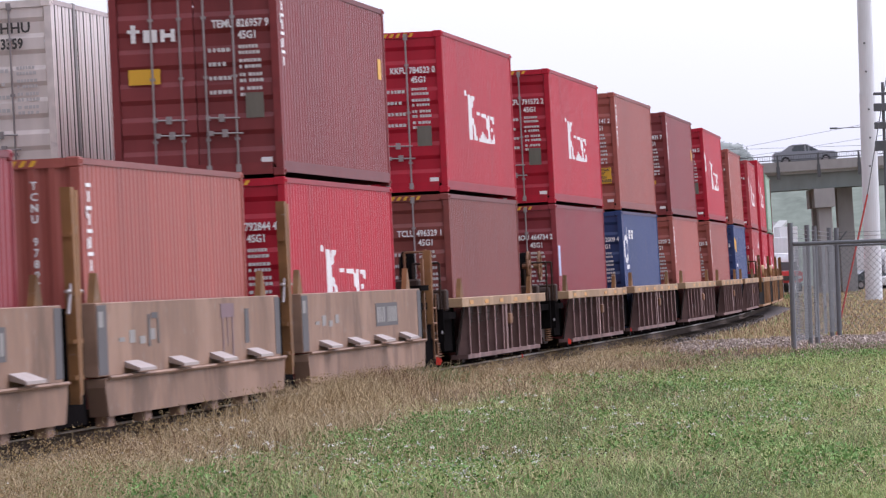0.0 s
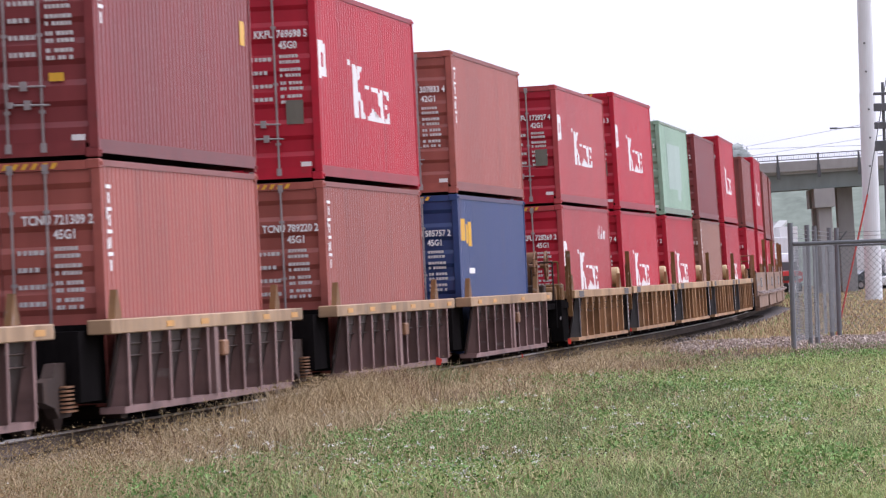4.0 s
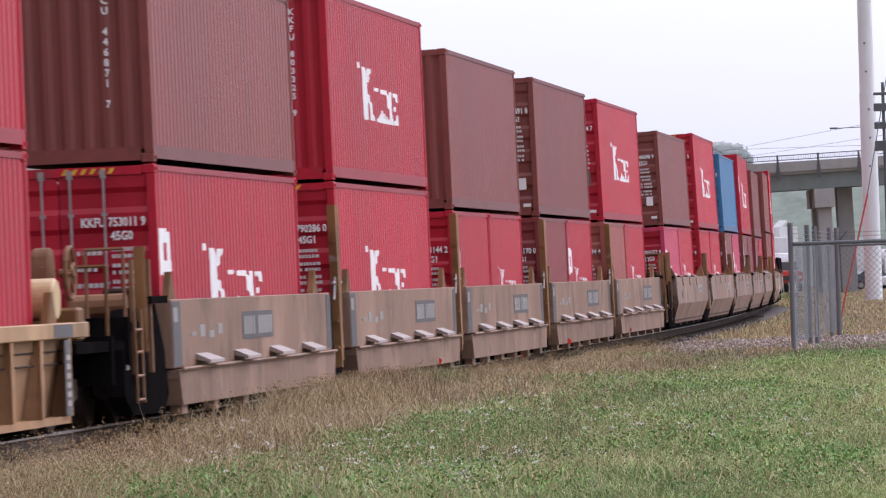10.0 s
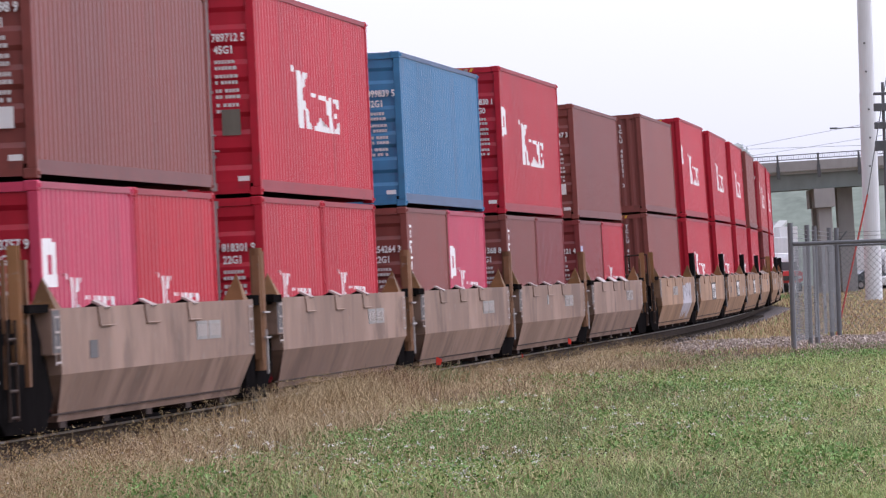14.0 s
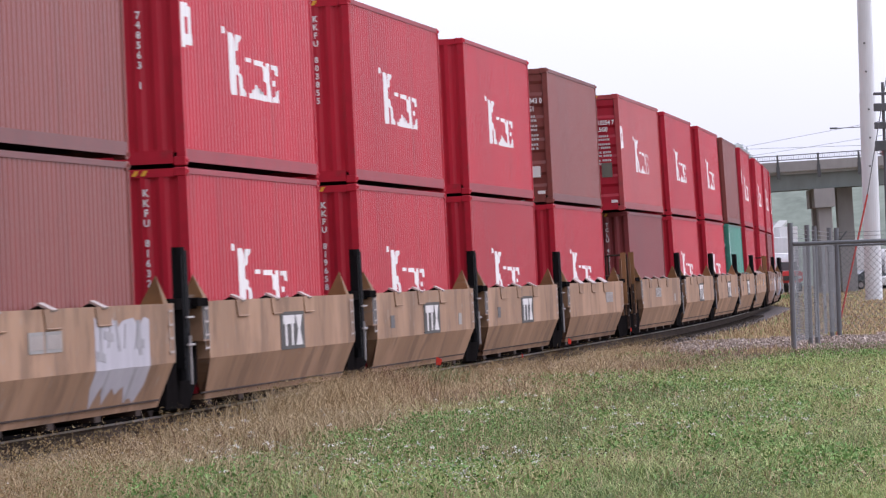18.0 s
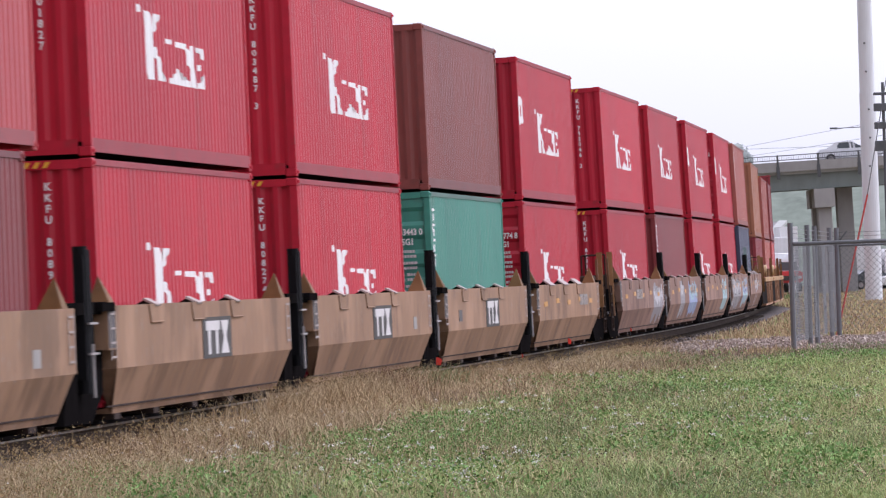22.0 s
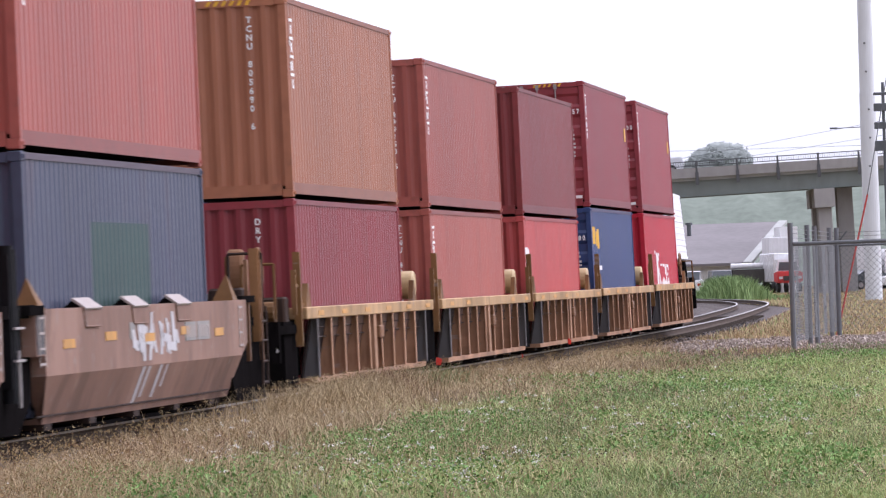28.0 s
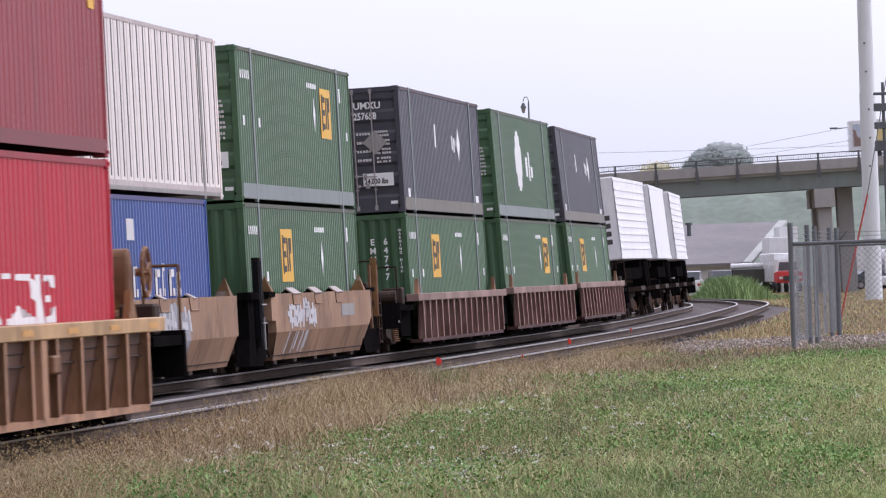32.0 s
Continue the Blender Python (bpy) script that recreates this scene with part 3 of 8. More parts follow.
    if "E" in deco:
        x = -2.6 if "l" in deco else 4.2
        bm = bmesh.new()
        bars(bm, [(x - 0.78, x + 0.78, 1.40, 2.42)], -WIDE / 2 + 0.010)
        part("logo_panel", bm, YELLOW, c, "yellow logo panel")
        bm = bmesh.new()
        for z in (1.65, 1.93, 2.2):
            bars(bm, [(x - 0.55, x - 0.12, z - 0.06, z + 0.06)], -WIDE / 2 + 0.005)
        bars(bm, [(x - 0.60, x - 0.44, 1.55, 2.3), (x - 0.02, x + 0.12, 1.6, 2.25), (x + 0.24, x + 0.38, 1.6, 2.25), (x + 0.38, x + 0.58, 1.95, 2.25)], -WIDE / 2 + 0.004)
        part("logo_mark", bm, DARK_SIGN, c, "dark bars of a logo")
        bm = bmesh.new()
        for u in (-7.4, -5.4, 7.3):
            bars(bm, [(u, u + 0.20, 1.42, 1.60)], -WIDE / 2 + 0.011)
        bars(bm, [(-7.5 + 0.25 * q, -7.38 + 0.25 * q, 2.3, 2.46) for q in range(5)] + [(1.5 + 0.3 * q, 1.7 + 0.3 * q, 2.38, 2.48) for q in range(5)] + [(6.4, 6.6, 2.2, 2.5)], -WIDE / 2 + 0.011)
        prism(bm, [(2.3, 1.85), (2.45, 1.5), (2.6, 1.85), (2.45, 2.2)], -WIDE / 2 + 0.004, -WIDE / 2 + 0.012)
        tagged(part("stencil_mark", bm, WHITE, c, "small white lettering"), kind="stuff")
    if "O" in deco:
        bm = bmesh.new()
        pts = [(-1.4 + 1.0 * math.cos(a) * 0.8, 1.6 + 0.85 * math.sin(a)) for a in np.linspace(0, 2 * math.pi, 17)[:-1]]
        prism(bm, pts, -WIDE / 2 + 0.004, -WIDE / 2 + 0.012)
        bars(bm, [(0.6, 1.0, 1.2, 1.75), (1.3, 1.7, 1.1, 1.9), (2.0, 2.4, 1.2, 1.5)], -WIDE / 2 + 0.011)
        conform(bm, L)
        part("logo_mark", bm, WHITE, c, "white oval logo of plain shapes")
    if "M" in deco:
        bm = bmesh.new()
        prism(bm, [(3.0, 1.75), (3.35, 1.35), (3.7, 1.75), (3.35, 2.15)], -WIDE / 2 + 0.004, -WIDE / 2 + 0.012)
        bars(bm, [(2.0, 2.2, 1.6, 1.95), (2.35, 2.55, 1.55, 1.9), (2.65, 2.8, 1.7, 1.85), (-1.5, -1.25, 1.6, 2.15), (-7.2, -6.8, 0.35, 0.55), (6.6, 7.2, 0.35, 0.52)], -WIDE / 2 + 0.011)
        part("logo_mark", bm, WHITE, c, "white logo of plain shapes")
    if "U" in deco:
        bm = bmesh.new()
        v = [bm.verts.new((-L / 2 - 0.012, -0.62 + a, 1.62 + b)) for a, b in ((0, -0.28), (0.28, 0), (0, 0.28), (-0.28, 0))]
        bm.faces.new(v)
        part("placard", bm, GREY_SIGN, c, "grey diamond placard")
        bm = bmesh.new()
        box(bm, -L / 2 - 0.010, -L / 2 - 0.003, -1.0, -0.30, 0.62, 0.92)
        part("label_plate", bm, WHITE, c, "white weight plate")
        lettering("weight_text", "24,000 lbs", c, end_letters(L + 0.02, -0.33, 0.68), 0.17, mat=DARK_SIGN, squeeze=0.78)
    return c


ONCE = {}


def material_once(name, make, colour=None):
    if name not in ONCE:
        ONCE[name] = make if colour is None else make(name, colour)
    return ONCE[name]


PATCH = {"rail": material("pale_worn_rail_paint", (0.20, 0.23, 0.22), 0.5, spread=0.2, stain=0.3),
         "mint": material("pale_patch_paint", (0.40, 0.52, 0.45), 0.5, spread=0.1),
         "slate": material("dark_green_patch_paint", (0.035, 0.075, 0.07), 0.5, spread=0.15)}


# ---------------------------------------------------------------- well cars
def steel(name, colour, stain=0.55):
    m = material(name, colour, 0.6, 0.0, 0.26, 3.5, stain, (0.13, 0.07, 0.045), 0.004, (1.0, 1.0, 0.35), 0.2)
    n, l = m.node_tree.nodes, m.node_tree.links
    b = n["Principled BSDF"]
    co, info, shift = n.new("ShaderNodeTexCoord"), n.new("ShaderNodeObjectInfo"), n.new("ShaderNodeVectorMath")
    shift.operation = "MULTIPLY_ADD"
    shift.inputs[1].default_value = (1.0, 0.2, 0.6)
    l.new(co.outputs["Object"], shift.inputs[0])
    mul = n.new("ShaderNodeMath")
    mul.operation = "MULTIPLY"
    mul.inputs[1].default_value = 40.0
    l.new(info.outputs["Random"], mul.inputs[0])
    l.new(mul.outputs[0], shift.inputs[2])
    last = b.inputs["Base Color"].links[0].from_socket
    # patches where dust lies or the paint has been touched up, and darker rubbed ones
    for scale, lo, hi, amount, tone in ((0.55, 0.50, 0.62, 0.60, tuple(min(1.0, 1.50 * q + 0.02) for q in colour)), (0.9, 0.53, 0.62, 0.60, tuple(0.48 * q for q in colour)),
                                        (7.0, 0.62, 0.70, 0.6, (0.30, 0.27, 0.25))):
        nz, ra, mx = n.new("ShaderNodeTexNoise"), n.new("ShaderNodeMapRange"), n.new("ShaderNodeMixRGB")
        nz.inputs["Scale"].default_value, nz.inputs["Detail"].default_value, nz.inputs["Roughness"].default_value = scale, 5, 0.6
        ra.inputs[1].default_value, ra.inputs[2].default_value, ra.inputs[4].default_value = lo, hi, amount
        mx.inputs[2].default_value = (*tone, 1)
        l.new(shift.outputs[0], nz.inputs[0])
        l.new(nz.outputs["Fac"], ra.inputs[0])
        l.new(ra.outputs[0], mx.inputs[0])
        l.new(last, mx.inputs[1])
        last = mx.outputs[0]
    l.new(last, b.inputs["Base Color"])
    return m


CAR_STEEL = {
    "step": steel("dusty_tan_car_paint", (0.25, 0.155, 0.105), 0.6),
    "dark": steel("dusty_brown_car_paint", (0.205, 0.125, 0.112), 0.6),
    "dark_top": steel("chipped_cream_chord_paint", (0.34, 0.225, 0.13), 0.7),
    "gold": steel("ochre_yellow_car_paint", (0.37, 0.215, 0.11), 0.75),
    # gold, late and dark _rib tones hold the recess's shade for the side sheets
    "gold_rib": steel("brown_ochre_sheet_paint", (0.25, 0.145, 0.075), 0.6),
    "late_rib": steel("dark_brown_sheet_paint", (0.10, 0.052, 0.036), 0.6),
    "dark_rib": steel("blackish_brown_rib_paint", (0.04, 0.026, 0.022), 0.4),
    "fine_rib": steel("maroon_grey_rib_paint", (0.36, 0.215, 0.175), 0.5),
    "gold_top": steel("ochre_chord_paint", (0.37, 0.235, 0.125), 0.5),
    "beige": steel("dusty_grey_beige_car_paint", (0.25, 0.163, 0.122), 0.6),
    "curve": steel("dusty_beige_car_paint", (0.29, 0.172, 0.102), 0.65),
    "worn": steel("dirty_brown_car_paint", (0.235, 0.137, 0.10), 0.7),
    "late": steel("brown_ochre_car_paint", (0.36, 0.20, 0.115), 0.8),
    "late_top": steel("yellow_chord_paint", (0.42, 0.265, 0.13), 0.5),
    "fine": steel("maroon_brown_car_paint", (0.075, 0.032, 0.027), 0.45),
    "fine_top": steel("grey_maroon_chord_paint", (0.26, 0.17, 0.14), 0.4),
}
GUIDE = steel("rusty_ochre_guide_paint", (0.17, 0.085, 0.030), 0.7)
STEP_POST = steel("worn_ochre_post_paint", (0.25, 0.125, 0.05), 0.7)
POST_RUST = steel("rusty_post_paint", (0.20, 0.10, 0.05), 0.6)
POST_BLACK = material("black_post_paint", (0.008, 0.008, 0.009), 0.55, spread=0.3, spec=0.08)
TANK = material("cream_tank_paint", (0.55, 0.40, 0.20), 0.5, spread=0.15, stain=0.4)
GREY_BAND = material("grey_primer_patch", (0.13, 0.125, 0.125), 0.7, spread=0.2, stain=0.4, spec=0.12)
LEDGE = material("worn_white_step_paint", (0.38, 0.325, 0.295), 0.6, spread=0.15, stain=0.3)


def bogie(parent, x):
    """A two-axle truck under the car's joint."""
    b = part("bogie", shared(("bogie",), lambda bm: (box(bm, -0.25, 0.25, -1.05, 1.05, 0.42, 0.72), box(bm, -0.5, 0.5, -0.4, 0.4, 0.6, 0.85))), BLACK, parent,
             "black two-axle truck", Matrix.Translation((x, 0, 0)))

    def frame_side(bm):
        prism(bm, [(-1.25, 0.38), (-0.6, 0.30), (-0.35, 0.18), (0.35, 0.18), (0.6, 0.30), (1.25, 0.38), (1.25, 0.60), (0.65, 0.64), (0.4, 0.80), (-0.4, 0.80), (-0.65, 0.64), (-1.25, 0.60)], -0.07, 0.07)
    for sy in (-1, 1):
        part("side_frame", shared(("side_frame",), frame_side), STEEL_DARK, b, "", Matrix.Translation((0, sy * 1.0, 0)))

    def wheel(bm):
        rod(bm, (0, -0.07, 0), (0, 0.06, 0), 0.42, 20)
        rod(bm, (0, 0.06, 0), (0, 0.09, 0), 0.45, 20)
        rod(bm, (0, -0.10, 0), (0, -0.07, 0), 0.14, 10)
    def springs(bm):
        for x_ in (-0.20, 0.0, 0.20):
            for k in range(7):
                rod(bm, (x_, 0, 0.24 + 0.046 * k), (x_, 0, 0.262 + 0.046 * k), 0.085, 10)
    for sy in (-1, 1):
        tagged(part("spring_nest", shared(("spring_nest",), springs), POST_RUST, b, "coil springs", Matrix.Translation((0, sy * 1.10, 0))), kind="stuff")
    for sx in (-1, 1):
        part("axle", shared(("axle",), lambda bm: rod(bm, (0, -0.9, 0.42), (0, 0.9, 0.42), 0.085, 8)), BLACK, b, "", Matrix.Translation((sx * 0.89, 0, 0)))
        for sy in (-1, 1):
            part("wheel", shared(("wheel",), wheel), STEEL_DARK, b, "", Matrix.Translation((sx * 0.89, sy * 0.75, 0.42)) @ Matrix.Rotation(0 if sy < 0 else math.pi, 4, "Z"))


def well_unit(kind, head, tail, label, worn=False):
    """One well of an articulated car. head, tail: whether the car ends here, with a platform and coupler."""
    u = thing("well_car", label, "rail car", "well cars of the train")
    body = CAR_STEEL["worn" if worn else kind]
    ribbed = kind in ("dark", "gold", "late", "fine")
    top = {"step": 1.46, "curve": 1.42, "beige": 1.42, "fine": 1.28}.get(kind, 1.265)
    half = 9.5 if kind == "fine" else 7.85
    for sy in (1, -1):
        side = Matrix.Rotation(0 if sy == 1 else math.pi, 4, "Z")
        if ribbed:
            chord = CAR_STEEL[kind + "_top"]
            bm = bmesh.new()
            box(bm, -half + 0.22, half - 0.22, -1.555, -1.27, top - 0.17, top)
            bevelled(bm, 0.012)
            part("top_chord", bm, chord, u, "lighter painted top chord", side)
            rh = half - (1.15 if kind == "fine" else 1.35)
            foot = -1.42 if kind == "fine" else -1.31      # the sheet leans in towards its foot, the ribs stand plumb
            # the sheet is a darker tone than the ribs: the recess's shade, painted in
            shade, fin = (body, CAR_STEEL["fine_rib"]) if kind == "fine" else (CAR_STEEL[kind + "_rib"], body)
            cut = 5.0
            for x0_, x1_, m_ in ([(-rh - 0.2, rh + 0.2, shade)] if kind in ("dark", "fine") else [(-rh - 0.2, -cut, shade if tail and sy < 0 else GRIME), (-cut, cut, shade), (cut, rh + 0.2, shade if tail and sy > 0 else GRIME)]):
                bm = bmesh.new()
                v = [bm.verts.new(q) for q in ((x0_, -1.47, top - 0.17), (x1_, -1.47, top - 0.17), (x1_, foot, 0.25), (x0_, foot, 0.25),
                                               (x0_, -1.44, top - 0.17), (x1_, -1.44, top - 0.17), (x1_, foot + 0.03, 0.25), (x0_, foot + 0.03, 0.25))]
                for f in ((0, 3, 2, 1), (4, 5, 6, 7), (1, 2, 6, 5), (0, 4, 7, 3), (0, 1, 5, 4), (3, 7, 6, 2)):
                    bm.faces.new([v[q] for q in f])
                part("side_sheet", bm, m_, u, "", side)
            n = {"dark": 9, "gold": 8, "late": 9, "fine": 14}[kind]
            for i in range(n + 1):
                x = -rh + 2 * rh * i / n
                grey = kind in ("gold", "late") and abs(x) > cut + 0.2 and not (tail and x * sy > 0)
                part("rib", shared(("rib", kind), one_rib(top - 0.17, 0.25, foot)), GREY_BAND if grey else fin, u, "grey-painted rib" if grey else "", side @ Matrix.Translation((x, 0, 0)))
            if kind in ("gold", "late", "dark"):
                bm = bmesh.new()
                box(bm, -0.16, 0.16, -1.535, -1.40, 0.25, top - 0.17)
                part("middle_post", bm, fin, u, "", side)
            bm = bmesh.new()
            box(bm, -rh - 0.15, rh + 0.15, -1.50, -1.20, 0.17, 0.25)
            part("bottom_sill", bm, body, u, "", side)
            if kind != "fine":
                bm = bmesh.new()
                for z in (top - 0.30, top - 0.44):
                    rod(bm, (-rh, -1.45, z), (rh, -1.45, z), 0.012, 6)
                part("pipe_run", bm, STEEL_DARK, u, "", side)
        elif kind in ("curve", "beige"):
            prof = [(-1.52, top), (-1.52, 0.70), (-1.30, 0.17), (-1.10, 0.17), (-1.10, 0.22), (-1.26, 0.24), (-1.27, top)]
            rear, rear_low = (7.42, 6.90) if tail else (7.12, 6.98)
            bm = bmesh.new()
            prism(bm, [(-6.72, 0.70), (rear_low if tail else rear, 0.70), (rear, 0.86), (rear, top), (-7.22, top), (-7.22, 0.92), (-6.72, 0.92)], -1.52, -1.27)
            part("side_sheet", bm, body, u, "", side)
            bm = bmesh.new()
            rows = [[bm.verts.new((x if z > 0.6 else x + 0.75 if x < 0 else x - 0.05, y, z)) for y, z in prof[1:6] + [(-1.27, 0.697)]] for x in (-6.72, rear_low)]
            m_ = len(rows[0])
            for i in range(m_):
                j = (i + 1) % m_
                bm.faces.new([rows[0][i], rows[0][j], rows[1][j], rows[1][i]])
            bm.faces.new(rows[0][::-1])
            bm.faces.new(rows[1])
            bmesh.ops.recalc_face_normals(bm, faces=bm.faces[:])
            part("slanted_sheet", bm, body, u, "", side)
            bm = bmesh.new()
            rod(bm, (-6.5, -1.345, 0.26), (rear_low - 0.2, -1.345, 0.26), 0.012, 5)
            part("weld_bead", bm, STEEL_DARK, u, "", side)
            for k in range(3):
                wide = 0.52 if tail else 0.17
                lift = 0.11 if tail else 0.075
                bm = bmesh.new()
                prism(bm, [(-0.55, top + 0.0), (-0.42, top - 0.22), (0.42, top - 0.22), (0.55, top + 0.0)], -1.535, -1.521)
                rod(bm, (-0.43, -1.535, top - 0.215), (0.43, -1.535, top - 0.215), 0.012, 6)
                flap = part("hinged_flap", bm, body, u, "", side @ Matrix.Translation((-3.9 + 3.1 * k, 0, 0)))
                bm = bmesh.new()
                v = [bm.verts.new(q) for q in ((-wide, -1.56, top - 0.01), (wide, -1.56, top - 0.01), (wide, -1.40, top + lift), (-wide, -1.40, top + lift),
                                               (-wide, -1.545, top - 0.03), (wide, -1.545, top - 0.03), (wide, -1.38, top + lift - 0.02), (-wide, -1.38, top + lift - 0.02))]
                for f in ((0, 1, 2, 3), (7, 6, 5, 4), (1, 5, 6, 2), (0, 3, 7, 4), (3, 2, 6, 7), (0, 4, 5, 1)):
                    bm.faces.new([v[q] for q in f])
                part("raised_plate", bm, LEDGE, flap, "worn white raised plate")
                # black wedge added for the shade beneath the raised plate
                bm = bmesh.new()
                v = [bm.verts.new(q) for q in ((-wide + 0.02, -1.54, top), (-wide + 0.02, -1.39, top + lift - 0.03), (-wide + 0.02, -1.30, top),
                                               (wide - 0.02, -1.54, top), (wide - 0.02, -1.39, top + lift - 0.03), (wide - 0.02, -1.30, top))]
                for f in ((0, 1, 2), (5, 4, 3), (0, 3, 4, 1), (1, 4, 5, 2)):
                    bm.faces.new([v[q] for q in f])
                part("hinge_block", bm, BLACK, flap)
        else:
            bm = bmesh.new()
            box(bm, -6.98, 7.05, -1.50, -1.30, 0.62, top)
            bevelled(bm, 0.01)
            part("side_sheet", bm, body, u, "", side)
            bm = bmesh.new()
            prism(bm, [(-6.75, 0.17), (6.8, 0.17), (6.98, 0.50), (6.98, 0.60), (-6.9, 0.60), (-6.9, 0.50)], -1.56, -1.34)
            part("lower_sill", bm, body, u, "", side)
            for k in range(4):
                bm = bmesh.new()
                v = [bm.verts.new(q) for q in ((-0.56, -1.70, 0.69), (0.56, -1.70, 0.69), (0.48, -1.50, 0.775), (-0.48, -1.50, 0.775),
                                               (-0.56, -1.70, 0.655), (0.56, -1.70, 0.655), (0.48, -1.50, 0.70), (-0.48, -1.50, 0.70))]
                for f in ((0, 1, 2, 3), (7, 6, 5, 4), (0, 4, 5, 1), (1, 5, 6, 2), (0, 3, 7, 4)):
                    bm.faces.new([v[q] for q in f])
                part("step", bm, LEDGE, u, "worn white step", side @ Matrix.Translation((-4.8 + 3.1 * k, 0, 0)))
            for k in range(6):
                bm = bmesh.new()
                box(bm, -0.22, 0.22, -1.50, -1.36, 0.05, 0.17)
                part("sill_bracket", bm, body, u, "", side @ Matrix.Translation((-6.3 + 2.5 * k, 0, 0)))
            bm = bmesh.new()
            rod(bm, (-6.8, -1.585, 0.61), (6.9, -1.585, 0.61), 0.025, 6)
            part("pipe_run", bm, body, u, "", side)
    # floor beams and end walls of the well
    for x in (-5.6, -2.9, 0.0, 2.9, 5.6):
        bm = bmesh.new()
        box(bm, x - 0.2, x + 0.2, -1.3, 1.3, 0.10, 0.24)
        part("cross_beam", bm, STEEL_DARK, u)
    # black plate added to stand in for the shadow under the car
    bm = bmesh.new()
    box(bm, -half + 1.5, half - 1.5, -1.22, 1.22, 0.05, 0.098)
    part("floor_pan", bm, BLACK, u, "black plate standing in for the shadow underneath")
    joint = 10.4 if kind == "fine" else 8.15
    wall = half - 1.3
    for sx in (-1, 1):
        end = Matrix.Rotation(0 if sx < 0 else math.pi, 4, "Z")
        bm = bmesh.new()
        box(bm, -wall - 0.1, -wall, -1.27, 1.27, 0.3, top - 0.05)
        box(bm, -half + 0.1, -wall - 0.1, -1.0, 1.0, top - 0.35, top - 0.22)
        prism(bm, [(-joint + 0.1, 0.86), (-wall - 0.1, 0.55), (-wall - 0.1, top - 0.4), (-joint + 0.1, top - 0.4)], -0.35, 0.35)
        # a solid block added here so that the gap at the joint stays dark
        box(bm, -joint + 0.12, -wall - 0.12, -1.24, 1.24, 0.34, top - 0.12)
        part("end_platform", bm, BLACK, u, "black end frame with a block filling the dark gap", end)
        # corner guides for the lower box
        for sy in (-1, 1):
            bm = bmesh.new()
            if kind in ("curve", "beige"):
                v = [bm.verts.new(q) for q in ((-0.18, -0.15, 0.0), (-0.18, 0.13, 0.0), (-0.06, 0.0, 0.33), (0.18, -0.15, 0.0), (0.18, 0.13, 0.0), (0.02, 0.02, 0.35))]
                for f in ((0, 2, 1), (3, 4, 5), (0, 3, 5, 2), (1, 2, 5, 4), (0, 1, 4, 3)):
                    bm.faces.new([v[q] for q in f])
                bmesh.ops.recalc_face_normals(bm, faces=bm.faces[:])
            else:
                prism(bm, [(-0.26, 0.0), (0.26, 0.0), (0.04, 0.34), (-0.04, 0.34)], -0.04, 0.04)
            part("corner_guide", bm, GUIDE if kind != "fine" else POST_RUST, u, "", end @ Matrix.Translation((-half + (1.12 if kind in ("curve", "beige") else 1.55), sy * 1.36, top)) @ Matrix.Rotation(0 if sy * sx > 0 else math.pi if kind in ("curve", "beige") else 0, 4, "Z"))
        # the posts at the joint
        lone = sx < 0 and not head
        if kind in ("curve", "beige") and lone:
            y = -1.42
            for x_, z0_, z1_, r_ in ((-joint - 0.10, 0.45, 2.10, 0.085), (-joint + 0.12, 0.65, 2.06, 0.075)):
                bm = bmesh.new()
                rod(bm, (x_, y, z0_), (x_, y, z1_), r_, 10)
                part("guide_post", bm, POST_BLACK if kind == "curve" else POST_RUST, u, "black guide post" if kind == "curve" else "rusty guide post")
            bm = bmesh.new()
            box(bm, -joint - 0.20, -joint + 0.22, y - 0.05, y + 0.05, 0.6, 2.0)
            part("post_web", bm, POST_BLACK if kind == "curve" else POST_RUST, u)
            bm = bmesh.new()
            box(bm, -joint - 1.15, -joint + 1.45, -1.46, -1.20, 1.33, 1.47)
            # black plate added across the gap, in place of its dark depth
            prism(bm, [(-joint - 1.15, 0.12), (-joint + 0.6, 0.10), (-joint + 1.35, 0.45), (-joint + 1.42, 0.9), (-joint + 1.0, 1.33), (-joint - 1.0, 1.33), (-joint - 0.9, 0.6)], -1.36, -1.10)
            box(bm, -joint + 0.5, -joint + 1.3, -1.55, -1.2, 1.36, 1.46)
            part("cross_arm", bm, BLACK, u, "black cross arm with a plate filling the dark gap")
            bm = bmesh.new()
            for z in (0.88, 1.22):
                box(bm, -joint - 0.22, -joint + 0.28, -1.53, -1.50, z, z + 0.025)
            rod(bm, (-joint + 0.05, -1.50, 0.40), (-joint + 0.05, -1.50, 1.0), 0.02, 6)
            part("post_strap", bm, ZINC, u, "bright worn strap")
        elif kind == "step" and lone:
            for y in (-1.46, 1.46):
                bm = bmesh.new()
                prism(bm, [(-joint - 0.10, 0.35), (-joint + 0.0, 0.35), (-joint + 0.02, 2.75), (-joint - 0.20, 2.75)], y - 0.06, y + 0.06)
                prism(bm, [(-joint + 0.08, 0.45), (-joint + 0.17, 0.45), (-joint + 0.30, 2.72), (-joint + 0.12, 2.72)], y - 0.05, y + 0.05)
                for z in (0.62, 1.02, 1.55, 2.2):
                    box(bm, -joint - 0.22, -joint + 0.32, y - 0.04, y + 0.04, z, z + 0.05)
                part("guide_post", bm, STEP_POST, u, "rusty ochre twin guide post")
            bm = bmesh.new()
            rod(bm, (-joint - 0.45, -1.47, 1.60), (-joint + 0.5, -1.47, 1.60), 0.022, 6)
